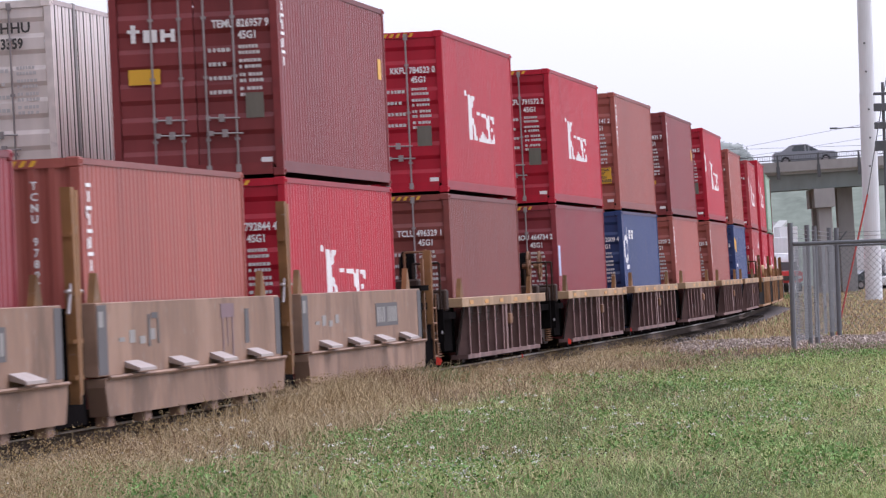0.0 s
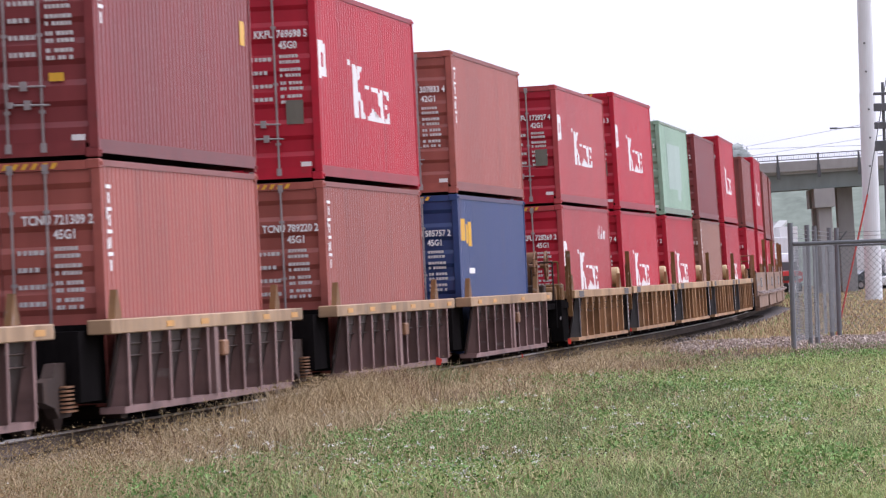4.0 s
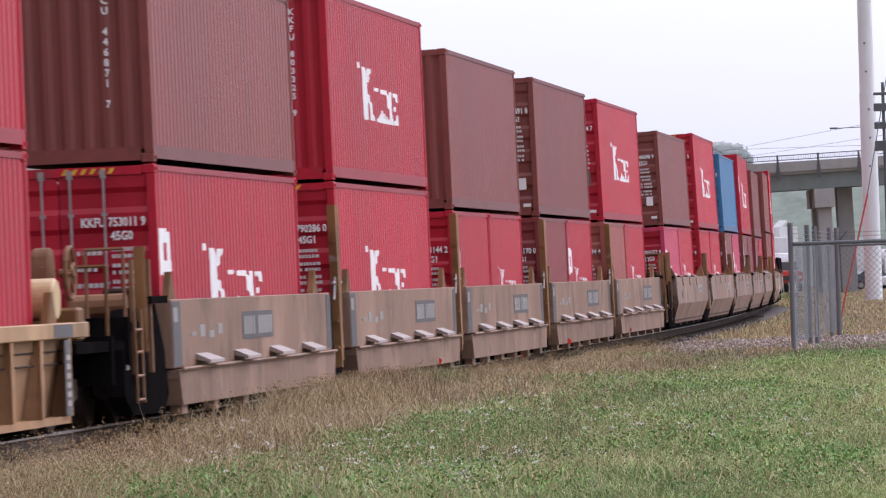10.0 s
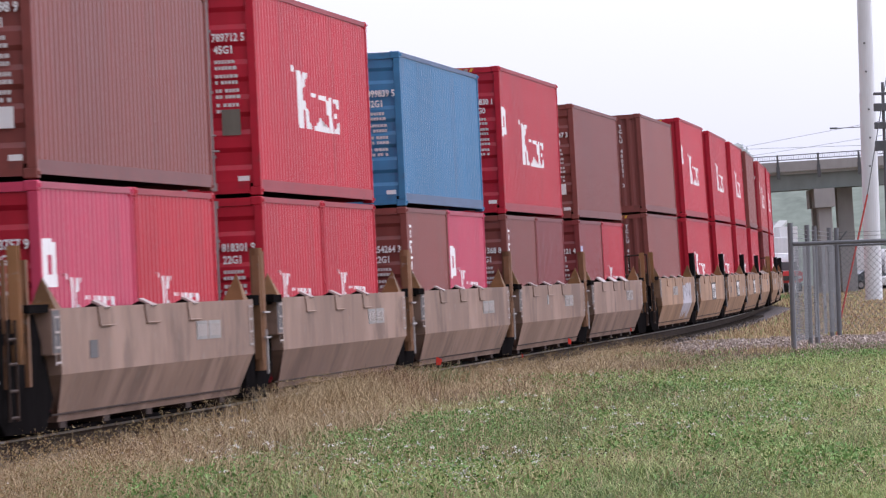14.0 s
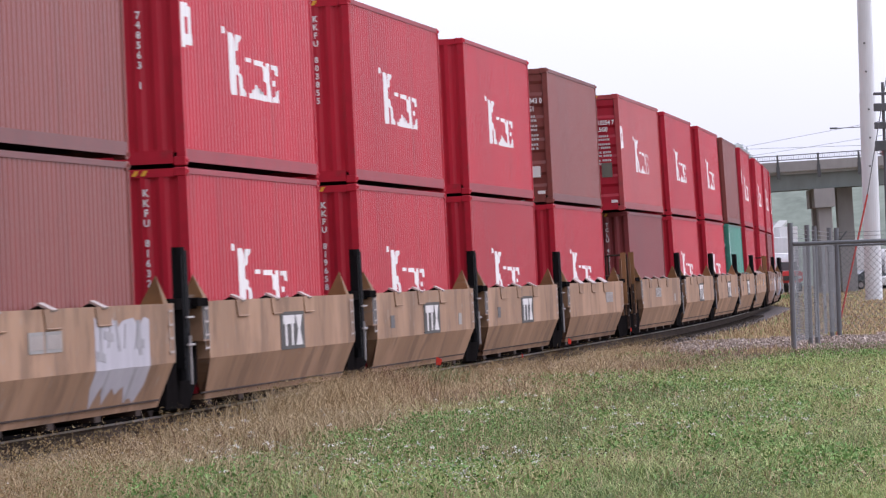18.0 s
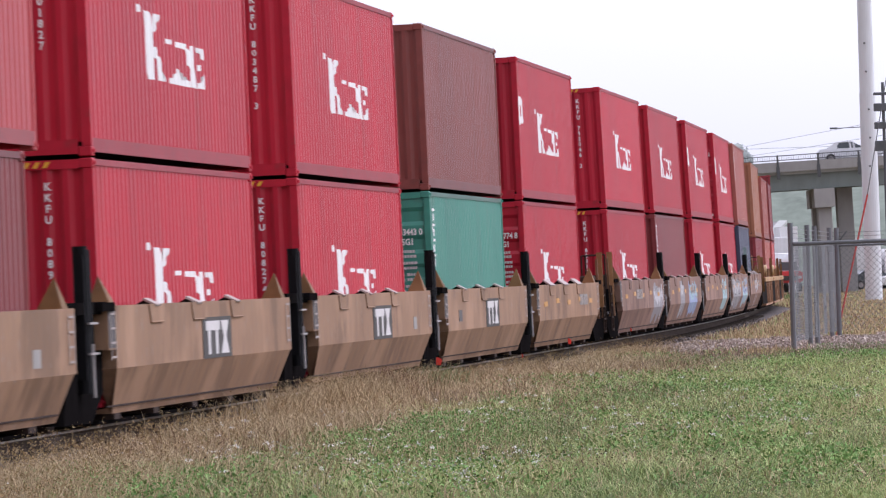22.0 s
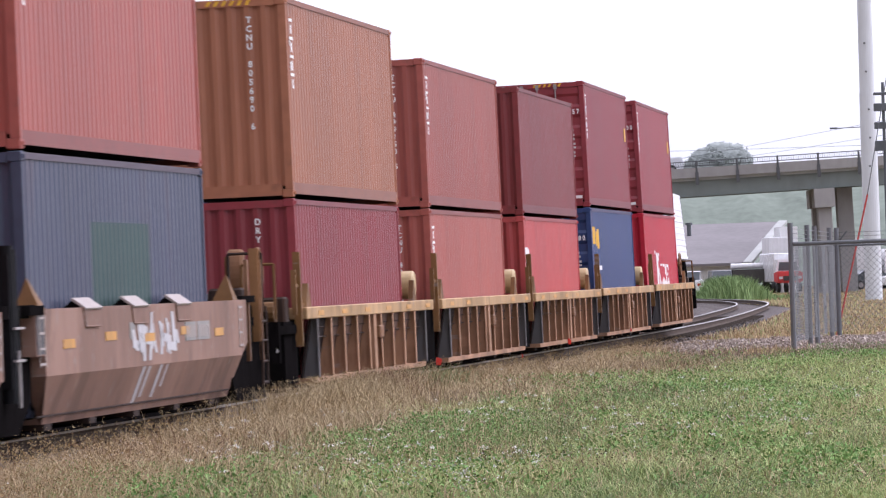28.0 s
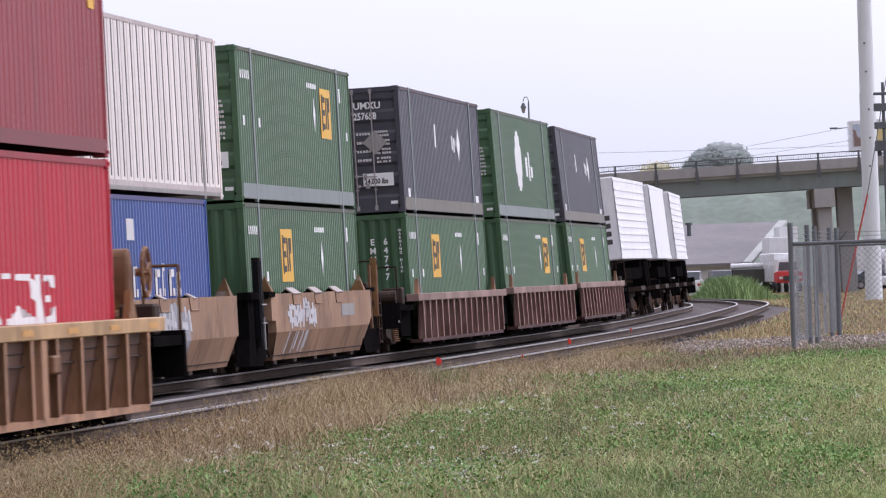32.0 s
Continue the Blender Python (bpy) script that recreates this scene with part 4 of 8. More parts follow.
            rod(bm, (-joint - 0.35, -1.47, 1.35), (-joint - 0.1, -1.47, 1.75), 0.018, 6)
            part("cross_rod", bm, ZINC, u, "bright steel rod")
            # an added plate that blackens the gap beside the posts
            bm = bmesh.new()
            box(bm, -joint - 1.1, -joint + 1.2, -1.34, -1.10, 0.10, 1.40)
            part("apron", bm, BLACK, u, "added black plate that fills the dark gap")
        elif kind in ("gold", "late") and sx < 0:
            bm = bmesh.new()
            x = -half + 0.12
            box(bm, x - 0.055, x + 0.035, -1.50, -1.40, top - 0.55, 2.05 if kind == "late" else 2.12)
            part("guide_post", bm, GUIDE, u, "rusty ochre guide post")
            bm = bmesh.new()
            box(bm, x - 0.32, x - 0.27, -1.47, -1.40, top - 0.1, 1.80)
            part("guide_post", bm, GUIDE, u, "rusty ochre guide post")
            for x0_, x1_, z_ in ((x - 0.26, x - 0.09, 1.55), (x + 0.05, x + 0.4, top + 0.005)):
                bm = bmesh.new()
                box(bm, x0_, x1_, -1.47, -1.40, z_, z_ + 0.05)
                part("post_bracket", bm, GUIDE, u)
            # black plate added below the chord to darken the joint
            bm = bmesh.new()
            box(bm, -joint - 0.5, -joint + 0.75, -1.36, -1.1, 0.2, top - 0.19)
            part("apron", bm, BLACK, u, "added black plate that fills the dark gap")
        if kind in ("gold", "late") and sx > 0 and not (kind == "late" and tail):
            bm = bmesh.new()
            rod(bm, (7.05, -1.32, top + 0.26), (7.05, -0.35, top + 0.26), 0.24, 16)
            bevelled(bm, 0.03)
            part("air_tank", bm, TANK, u, "cream air tank")
        if (sx < 0 and head) or (sx > 0 and tail):
            flip = Matrix.Diagonal((sx * -1.0, 1.0, 1.0, 1.0))       # the trailing end mirrors the leading one
            bm = bmesh.new()
            box(bm, -joint - 1.6, -half + 0.3, -1.42, 1.42, top - 0.36, top - 0.24)
            box(bm, -joint - 1.62, -joint - 1.45, -1.45, 1.45, top - 0.75, top - 0.18)
            prism(bm, [(-joint - 1.5, 0.75), (-joint + 0.6, 0.70), (-half + 0.4, top - 0.36), (-joint - 1.5, top - 0.36)], -0.30, 0.30)
            part("end_deck", bm, BLACK, u, "grimy black end deck", flip)
            if kind in ("curve", "beige", "step"):
                # a channel-shaped guide post: web and two flanges
                bm = bmesh.new()
                xp = -joint - 0.62
                box(bm, xp - 0.08, xp + 0.08, -1.42, -1.38, 0.85, 2.10)
                for q in (-0.08, 0.055):
                    box(bm, xp + q, xp + q + 0.025, -1.50, -1.42, 0.85, 2.10)
                part("guide_post", bm, STEP_POST, u, "ochre channel guide post", flip)
                for x, w, z1_ in ((-joint - 1.15, 0.03, 1.95), (-joint + 0.02, 0.05, 1.95)):
                    bm = bmesh.new()
                    box(bm, x - w, x + w, -1.45, -1.40, 0.60, z1_)
                    part("side_post", bm, POST_RUST, u, "rusty post", flip)
                bm = bmesh.new()
                box(bm, -joint - 0.2, -joint + 0.95, -1.50, -1.30, top - 0.04, top + 0.05)
                part("cross_arm", bm, BLACK, u, "black arm", flip)
                # an added black outline that fills the dark gap at the car's end
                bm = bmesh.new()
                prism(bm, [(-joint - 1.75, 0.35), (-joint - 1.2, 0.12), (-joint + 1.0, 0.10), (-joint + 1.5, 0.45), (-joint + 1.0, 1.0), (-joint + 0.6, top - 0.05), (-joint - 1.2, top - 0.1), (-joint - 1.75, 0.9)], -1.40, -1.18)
                part("apron", bm, BLACK, u, "added black plate that fills the dark gap", flip)
            bm = bmesh.new()
            rod(bm, (-joint - 2.15, 0, 0.84), (-joint - 1.4, 0, 0.84), 0.11, 8)
            box(bm, -joint - 2.2, -joint - 1.95, -0.2, 0.2, 0.68, 1.0)
            part("coupler", bm, BLACK, u, "", flip)
            rusty = GUIDE if kind in ("gold", "late") else POST_RUST if kind == "step" else STEEL_DARK
            bm = bmesh.new()
            for y in (-1.40, -0.95):
                rod(bm, (-joint - 1.5, y, top - 0.3), (-joint - 1.5, y, top + 0.62), 0.022, 6)
            rod(bm, (-joint - 1.5, -1.40, top + 0.62), (-joint - 1.5, -0.95, top + 0.62), 0.022, 6)
            part("hand_rail", bm, rusty, u, "", flip)
            if ribbed and kind != "fine":
                # the brake stand: a post, an oval gear case and a spoked wheel, side on
                bm = bmesh.new()
                prism(bm, [(-joint - 1.02, top - 0.24), (-joint - 0.72, top - 0.24), (-joint - 0.80, top + 0.75), (-joint - 0.98, top + 0.75)], -0.80, -0.64)
                part("brake_stand", bm, rusty, u, "rusty brake stand", flip)
                bm = bmesh.new()
                prism(bm, [(-joint - 0.90 + 0.20 * math.cos(a_), top + 0.48 + 0.38 * math.sin(a_)) for a_ in np.linspace(0, 2 * math.pi, 15)[:-1]], -0.90, -0.68)
                bevelled(bm, 0.03)
                part("gear_case", bm, BLACK if kind == "dark" else POST_RUST, u, "grimy gear case", flip)
                bm = bmesh.new()
                mid = Vector((-joint - 0.90, -1.10, top + 0.55))
                ring = [mid + Vector((0.30 * math.cos(2 * math.pi * k / 14), 0, 0.30 * math.sin(2 * math.pi * k / 14))) for k in range(14)]
                for p_, q_ in zip(ring, ring[1:] + ring[:1]):
                    rod(bm, p_, q_, 0.028, 6)
                for k in range(0, 14, 3):
                    rod(bm, mid, ring[k], 0.018, 5)
                rod(bm, mid - Vector((0, 0.05, 0)), mid + Vector((0, 0.13, 0)), 0.05, 8)
                part("brake_wheel", bm, POST_RUST, u, "rusty spoked brake wheel", flip)
            bm = bmesh.new()
            rod(bm, (-joint - 0.55, -1.25, top - 0.05), (-joint - 0.55, -0.60, top - 0.05), 0.15, 12)
            part("brake_cylinder", bm, rusty, u, "grimy brake cylinder", flip)
            bm = bmesh.new()
            box(bm, -joint - 0.32, -joint + 0.12, -1.36, -0.92, top - 0.22, top + 0.16)
            bevelled(bm, 0.03)
            part("valve_box", bm, STEEL_DARK if kind != "gold" else GUIDE, u, "", flip)
            # air hoses that hang in a loop towards the next car
            for y_, drop in ((-0.45, 0.42), (-0.62, 0.30)):
                bm = bmesh.new()
                pts = [(-joint - 1.45 - 0.60 * k / 6, y_, 0.80 - drop * math.sin(math.pi * (0.25 + 0.75 * k / 6)) + 0.3 * drop) for k in range(7)]
                for p_, q_ in zip(pts, pts[1:]):
                    rod(bm, p_, q_, 0.03, 6)
                part("air_hose", bm, SEAL, u, "black rubber air hose", flip)
            bm = bmesh.new()
            rod(bm, (-joint - 1.55, -1.40, 0.92), (-joint - 1.55, -0.20, 0.92), 0.018, 6)
            rod(bm, (-joint - 1.55, -1.40, 0.92), (-joint - 1.62, -1.42, 0.66), 0.018, 6)
            part("uncoupling_lever", bm, ZINC, u, "worn steel lever", flip)
            if not ribbed:
                bm = bmesh.new()
                for z in (0.30, 0.58, 0.86, 1.12):
                    rod(bm, (-joint - 1.3, -1.47, z), (-joint - 0.85, -1.47, z), 0.018, 6)
                for x in (-1.3, -0.85):
                    rod(bm, (-joint + x, -1.47, 0.26), (-joint + x, -1.47, top - 0.1), 0.018, 6)
                part("ladder", bm, STEEL_DARK if kind in ("curve", "beige") else rusty, u, "", flip)
    bogie(u, -joint)
    if tail:
        bogie(u, joint)
    return u


def one_rib(top, bottom, foot):
    """An upright plate from the leaning sheet out to a plumb edge with a narrow flange."""
    def build(bm):
        for x0, x1, y0, yt, yb in ((-0.018, 0.018, -1.525, -1.45, foot + 0.01), (-0.06, 0.06, -1.545, -1.525, -1.525)):
            v = [bm.verts.new(q) for q in ((x0, y0, top), (x1, y0, top), (x1, y0, bottom), (x0, y0, bottom), (x0, yt, top), (x1, yt, top), (x1, yb, bottom), (x0, yb, bottom))]
            for f in ((0, 3, 2, 1), (0, 4, 7, 3), (1, 2, 6, 5), (2, 3, 7, 6), (0, 1, 5, 4)):
                bm.faces.new([v[k] for k in f])
    return build


# ---------------------------------------------------------------- the moving train, unit by unit
HI, LO = 2.896, 2.591
BASE = 0.247
CAR_LABEL = {
    "step": "dusty tan well car with worn white side steps",
    "dark": "dark brown well car with ribbed sides and chipped cream chord",
    "gold": "ochre yellow well car with ribbed sides and guide posts",
    "curve": "beige smooth-sided well car with slanted lower sheets",
    "beige": "grey-beige smooth-sided well car with slanted lower sheets",
    "late": "brown ribbed well car with a bright yellow top chord",
    "fine": "maroon well car with closely ribbed sides, standing",
}
# where the unit's middle is at the start, kind, lower boxes, upper box: (length, height, colour, end, number, marks)
F40, F20, F45 = 12.192, 6.058, 13.716
UNITS = [
    (-25.1, "step", [(F40, HI, "wine", "F", "", "")], None),
    (-8.9, "step", [(F40, HI, "rust", "F", "TCNU 978977", "V")], None),
    (7.3, "step", [(F40, HI, "red", "D", "KKFU 792844 4|45G1", "K")], (F40, HI, "maroon", "D", "TEMU 826957 9|45G1", "TYGVz")),
    (27.8, "dark", [(F40, HI, "brown", "D", "TCLU 496329 1|45G1", "")], (F40, HI, "red", "D", "KKFU 784523 0|45G1", "KG")),
    (48.35, "dark", [(F40, HI, "wine", "D", "BMOU 464734 2|45G1", "B")], (F40, HI, "red", "D", "KKFU 791572 2|45G1", "KG")),
    (66.2, "dark", [(F40, HI, "blue", "D", "CXDU 182009 4|45G1", "C")], (F40, HI, "rust", "D", "TCLU 446141 2|45G1", "VX")),
    (85.0, "dark", [(F40, HI, "rust", "D", "TCNU 721309 2|45G1", "V")], (F40, HI, "maroon", "D", "TEMU 863835 7|45G1", "Vxz")),
    (103.9, "dark", [(F40, HI, "rust", "D", "TCNU 789220 2|45G1", "V")], (F40, HI, "red", "D", "KKFU 769698 5|45G0", "KSG")),
    (121.8, "dark", [(F40, HI, "blue", "D", "SEGU 585757 2|45G1", "Q")], (F40, LO, "rust", "D", "TCLU 307833 4|42G1", "V")),
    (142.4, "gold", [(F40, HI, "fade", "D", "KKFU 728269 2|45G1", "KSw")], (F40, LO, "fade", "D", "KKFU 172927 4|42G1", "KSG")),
    (158.5, "gold", [(F40, HI, "red", "D", "KKFU 742107 4|45G1", "K")], (F40, HI, "red", "D", "KKFU 757243 3|45G0", "KSG")),
    (174.7, "gold", [(F40, HI, "red", "D", "KKFU 811429 2|45G1", "K")], (F40, LO, "mint", "D", "GESU 481842 5|42G1", "P")),
    (191.0, "gold", [(F40, HI, "tan", "D", "TCNU 919519 0|45G1", "V")], (F40, LO, "maroon", "D", "TCLU 431008 2|42G1", "W")),
    (207.2, "gold", [(F40, HI, "red", "D", "KKFU 780527 9|45G1", "K")], (F40, HI, "red", "D", "KKFU 790310 8|45G1", "KG")),
    (227.75, "step", [(F40, HI, "red", "D", "KKFU 753011 9|45G0", "KS")], (F40, LO, "brown", "F", "TSCU 446871 7", "")),
    (244.0, "step", [(F40, HI, "red", "D", "KKFU 790286 0|45G1", "K")], (F40, HI, "red", "F", "KKFU 803325 9", "K")),
    (259.9, "step", [(F20, LO, "red", "D", "KKTU 713144 2|22G1", "S"), (F20, LO, "red", "F", "", "k")], (F40, HI, "brown", "F", "", "")),
    (276.1, "step", [(F20, LO, "maroon", "D", "TGHU 301170 0|22G1", ""), (F20, LO, "red", "F", "", "kS")], (F40, HI, "brown", "D", "TCLU 356691 8|45G1", "W")),
    (292.3, "step", [(F20, LO, "rust", "D", "TCKU 205194 4|22G1", "V"), (F20, LO, "red", "F", "", "k")], (F40, HI, "red", "D", "KKFU 788564 7|45G1", "KG")),
    (312.7, "beige", [(F20, LO, "pink", "D", "KKTU 703757 9|22G0", "kS"), (F20, LO, "red", "F", "", "k")], (F40, LO, "brown", "D", "TCLU 446698 9|42G1", "W")),
    (329.2, "beige", [(F20, LO, "red", "D", "KKTU 818301 9|22G1", "k"), (F20, LO, "red", "F", "", "k")], (F40, HI, "red", "D", "KKFU 789712 5|45G1", "KG")),
    (345.6, "beige", [(F20, LO, "brown", "D", "TCKU 254264 3|22G1", "V"), (F20, LO, "pink", "F", "", "kS")], (F40, LO, "azure", "D", "TGHU 399839 5|42G1", "")),
    (361.8, "beige", [(F20, LO, "brown", "D", "TCKU 211368 8|22G1", "V"), (F20, LO, "maroon", "F", "", "")], (F40, HI, "red", "D", "KKFU 763830 1|45G0", "KS")),
    (378.1, "beige", [(F20, LO, "maroon", "D", "TGHU 312121 4|22G1", "B"), (F20, LO, "red", "F", "", "k")], (F40, LO, "brown", "D", "TCLU 407047 3|42G1", "W")),
    (399.0, "curve", [(F40, HI, "brown", "F", "TCLU 493891", "")], (F40, LO, "brown", "F", "TCLU 400721 2", "")),
    (415.5, "curve", [(F40, HI, "red", "F", "KKFU 816322", "K")], (F40, HI, "red", "F", "KKFU 748563 1", "KS")),
    (432.0, "curve", [(F40, HI, "red", "F", "KKFU 819658", "K")], (F40, HI, "red", "F", "KKFU 803855", "K")),
    (448.2, "curve", [(F40, HI, "red", "F", "KKFU 763262", "K")], (F40, HI, "red", "F", "KKFU 793310", "K")),
    (464.8, "curve", [(F40, HI, "red", "F", "KKFU 807586", "K")], (F40, HI, "brown", "D", "TCLU 480843 0|45G1", "W")),
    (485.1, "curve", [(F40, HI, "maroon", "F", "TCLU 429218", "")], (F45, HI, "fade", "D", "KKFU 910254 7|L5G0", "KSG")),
    (501.5, "curve", [(F40, HI, "red", "F", "KKFU 808915", "K")], (F40, HI, "red", "F", "KKFU 801827", "K")),
    (518.1, "curve", [(F40, HI, "red", "F", "KKFU 808274", "K")], (F40, HI, "red", "F", "KKFU 803487 3", "K")),
    (534.4, "curve", [(F40, HI, "green", "D", "GESU 733443 0|45G1", "V")], (F40, HI, "brown", "F", "TCLU 490719 5", "")),
    (550.7, "curve", [(F40, HI, "red", "D", "KKFU 790774 8|45G1", "K")], (F40, HI, "red", "F", "KKFU 767488 1", "KS")),
    (571.3, "curve", [(F40, HI, "red", "F", "KKFU 803126", "K")], (F40, HI, "red", "F", "KKFU 792046 2", "K")),
    (587.4, "curve", [(F40, HI, "maroon", "F", "TEMU 666637", "V")], (F40, HI, "red", "F", "KKFU 832170", "K")),
    (603.7, "curve", [(F40, HI, "red", "F", "KKFU 805226", "K")], (F40, HI, "red", "F", "KKFU 784618 5", "KS")),
    (620.1, "curve", [(F40, HI, "red", "F", "", "K")], (F40, HI, "red", "D", "KKFU 761414 2|45G0", "KSG")),
    (636.3, "curve", [(F40, HI, "slate", "F", "246", "P")], (F40, HI, "rust", "F", "TCLU 443169 7", "Vy")),
    (656.8, "late", [(F40, LO, "wine", "F", "DRY", "")], (F40, HI, "ochre", "F", "TCNU 805690 6", "V")),
    (673.4, "late", [(F40, LO, "rust", "F", "TCNU 489944", "V")], (F40, LO, "rust", "F", "TCLU 499150 6", "V")),
    (689.8, "late", [(F40, LO, "coral", "F", "CAIU 401816", "S")], (F40, LO, "maroon", "F", "FSCU 462607 3", "")),
    (705.8, "late", [(F40, HI, "blue", "D", "SEGU 848238 0|45G1", "Q")], (F40, HI, "wine", "D", "TEMU 842885 7|45G1", "Vxz")),
    (722.2, "late", [(F40, HI, "red", "F", "KKFU 777101", "K")], (F40, HI, "wine", "D", "TEMU 304840 0|45G1", "Vxz")),
]
MOVERS = []          # thing, the unit's place at the start, the thing's place in the unit's space
CAR_KINDS = {}


def load(s, kind, lower, upper, head, tail, where, side=0.0, moves=True, worn=False):
    key = (kind, head, tail, worn)
    if key in CAR_KINDS:
        u = copy_thing(CAR_KINDS[key], Matrix.Identity(4))
    else:
        u = CAR_KINDS[key] = well_unit(kind, head, tail, "dirty brown smooth-sided well car with sprayed letters" if worn else CAR_LABEL[kind], worn)
    loads = [(u, Matrix.Identity(4))]
    for k, b in enumerate(lower):
        x = 0.0 if len(lower) == 1 else (-3.08, 3.08)[k]
        loads.append((container(*b, where="in a well"), Matrix.Translation((x, 0, BASE))))
    if upper:
        loads.append((container(*upper, where="stacked"), Matrix.Translation((0, 0, BASE + lower[0][1] + 0.018))))
    for ob, m in loads:
        if moves:
            MOVERS.append((ob, s, m))
        else:
            ob.matrix_basis = ride(s, side, 9.5) @ m
    return u


for i, (s, kind, lower, upper) in enumerate(UNITS):
    head = i > 0 and s - UNITS[i - 1][0] > 19.5
    tail = i + 1 == len(UNITS) or UNITS[i + 1][0] - s > 19.5
    load(s, kind, lower, upper, head, tail, "", worn=i in (34, 35, 36, 37, 38))


def motions():
    """The train runs along the first track; cars pass over the bridge."""
    times = [0.5 * k for k in range(65)]
    for ob, s, m in MOVERS:
        walk(ob, [(t, ride(s - gone(t)) @ m) for t in times])
    for ob, rows in CROSSERS:
        walk(ob, rows)


# ---------------------------------------------------------------- the standing train on the second track
F53 = 16.154
STANDING = [load(14.0, "curve", [(F40, HI, "cobalt", "F", "", "S")], (F53, HI, "white", "D", "HHU|3359", ""), False, False, "", SECOND, False)]
STANDING.append(load(32.6, "curve", [(F53, HI, "forest", "F", "", "El")], (F53, HI, "forest", "D", "", "EU"), False, True, "", SECOND, False))
load(57.6, "fine", [(F53, HI, "forest", "F", "EMHU|64797|WARNING HIGH", "El")], (F53, HI, "navy", "D", "UMXU|257658", "MU"), True, False, "", SECOND, False)
load(78.4, "fine", [(F53, HI, "forest", "F", "", "E")], (F53, HI, "forest", "D", "", "O"), False, False, "", SECOND, False)
load(98.9, "fine", [(F53, HI, "forest", "F", "", "El")], (F53, HI, "navy", "D", "", "M"), False, True, "", SECOND, False)

# ---------------------------------------------------------------- ground and track
SOIL = material("dry_soil_and_stubble", (0.20, 0.16, 0.10), 0.95, 0, 0.35, 1.5, 0.6, (0.13, 0.13, 0.06), 0.02, (1, 1, 1), 0.0)
BALLAST = material("grey_ballast", (0.145, 0.13, 0.125), 0.9, 0, 0.5, 14, 0.45, (0.08, 0.072, 0.068), 0.02, (1, 1, 1), 0.0)
RAIL_RUST = material("rusty_rail_web", (0.11, 0.085, 0.07), 0.8, 0.0, 0.3, 4, spec=0.05)
RAIL = material("rail_steel", (0.42, 0.40, 0.39), 0.4, 0.7, 0.25, 3, spec=0.3)
TIE = material("weathered_tie", (0.06, 0.05, 0.042), 0.9, 0, 0.35, 6, bump=0.01, spec=0.0)


def beside(x, y):
    """How far right of the first track a place lies (metres), for places on the near side."""
    s = np.interp(y, PLAN_Y[_zero - 200:_zero + 190], RUN[_zero - 200:_zero + 190])
    return (x - np.interp(s, RUN, PLAN_X)) * np.cos(np.interp(s, RUN, TURN))


def ground_z(x, y):
    d = beside(x, y)
    z = -0.24 + 0.0 * d
    z = np.where((d < 1.9) & (d > -9), -0.62, z)
    n = 0.05 * np.sin(x * 0.9 + 1.3 * np.sin(y * 0.21)) + 0.04 * np.sin(y * 0.43 + x * 0.37)
    return z + n * np.clip((d - 3) / 3, 0, 1)


def ground_mesh():
    xs = np.concatenate([[-4000, -1500, -600, -250, -120, -60, -30], np.arange(-20, 30, 0.5), [34, 40, 60, 120, 250, 600, 1500, 4000]])
    ys = np.concatenate([[-1500, -300, -60, 0, 20, 35], np.arange(40, 150, 1.0), np.arange(150, 420, 6.0), [450, 500, 600, 800, 1200, 2000, 4500]])
    X, Y = np.meshgrid(xs, ys)
    Z = ground_z(X, Y)
    me = bpy.data.meshes.new("ground")
    nx, ny = len(xs), len(ys)
    idx = np.arange(nx * ny).reshape(ny, nx)
    faces = np.stack([idx[:-1, :-1], idx[:-1, 1:], idx[1:, 1:], idx[1:, :-1]], -1).reshape(-1, 4)
    me.from_pydata(np.stack([X, Y, Z], -1).reshape(-1, 3).tolist(), [], faces.tolist())
    me.materials.append(SOIL)
    return me


tagged(new("ground", ground_mesh()), "dry soil with stubble and grass beside the track", "ground", kind="structure")


def along(profile, side, s0, s1, step, z=0.0, closed=True):
    """A mesh that carries a cross-section of (left, up) points along the track."""
    verts, faces = [], []
    ss = np.arange(s0, s1 + 0.01, step)
    n = len(profile)
    for s in ss:
        x, y, a = on_track(s, 0.0)
        for l, u in profile:
            w = closing(s, l + side)
            verts.append((x - w * math.cos(a), y - w * math.sin(a), u + z))
    for i in range(len(ss) - 1):
        for k in range(n if closed else n - 1):
            j = (k + 1) % n
            faces.append((i * n + k, (i + 1) * n + k, (i + 1) * n + j, i * n + j))
    me = bpy.data.meshes.new("strip")
    me.from_pydata(verts, [], faces)
    return me


bed = along([(SECOND + 3.2, -0.64), (SECOND + 1.7, -0.24), (SECOND - 1.7, -0.24), (SECOND / 2, -0.34), (1.7, -0.24), (-1.6, -0.24), (-2.2, -0.40), (-2.6, -0.64)], 0, -80, 620, 2.0, closed=False)
bed.materials.append(BALLAST)
track = tagged(new("track_bed", bed), "grey ballast bed under two curved railway tracks", "track", kind="structure")
RAIL_SHAPE = [(-0.037, 0.0), (-0.037, -0.035), (-0.010, -0.05), (-0.010, -0.145), (-0.075, -0.165), (-0.075, -0.18), (0.075, -0.18), (0.075, -0.165), (0.010, -0.145), (0.010, -0.05), (0.037, -0.035), (0.037, 0.0)]
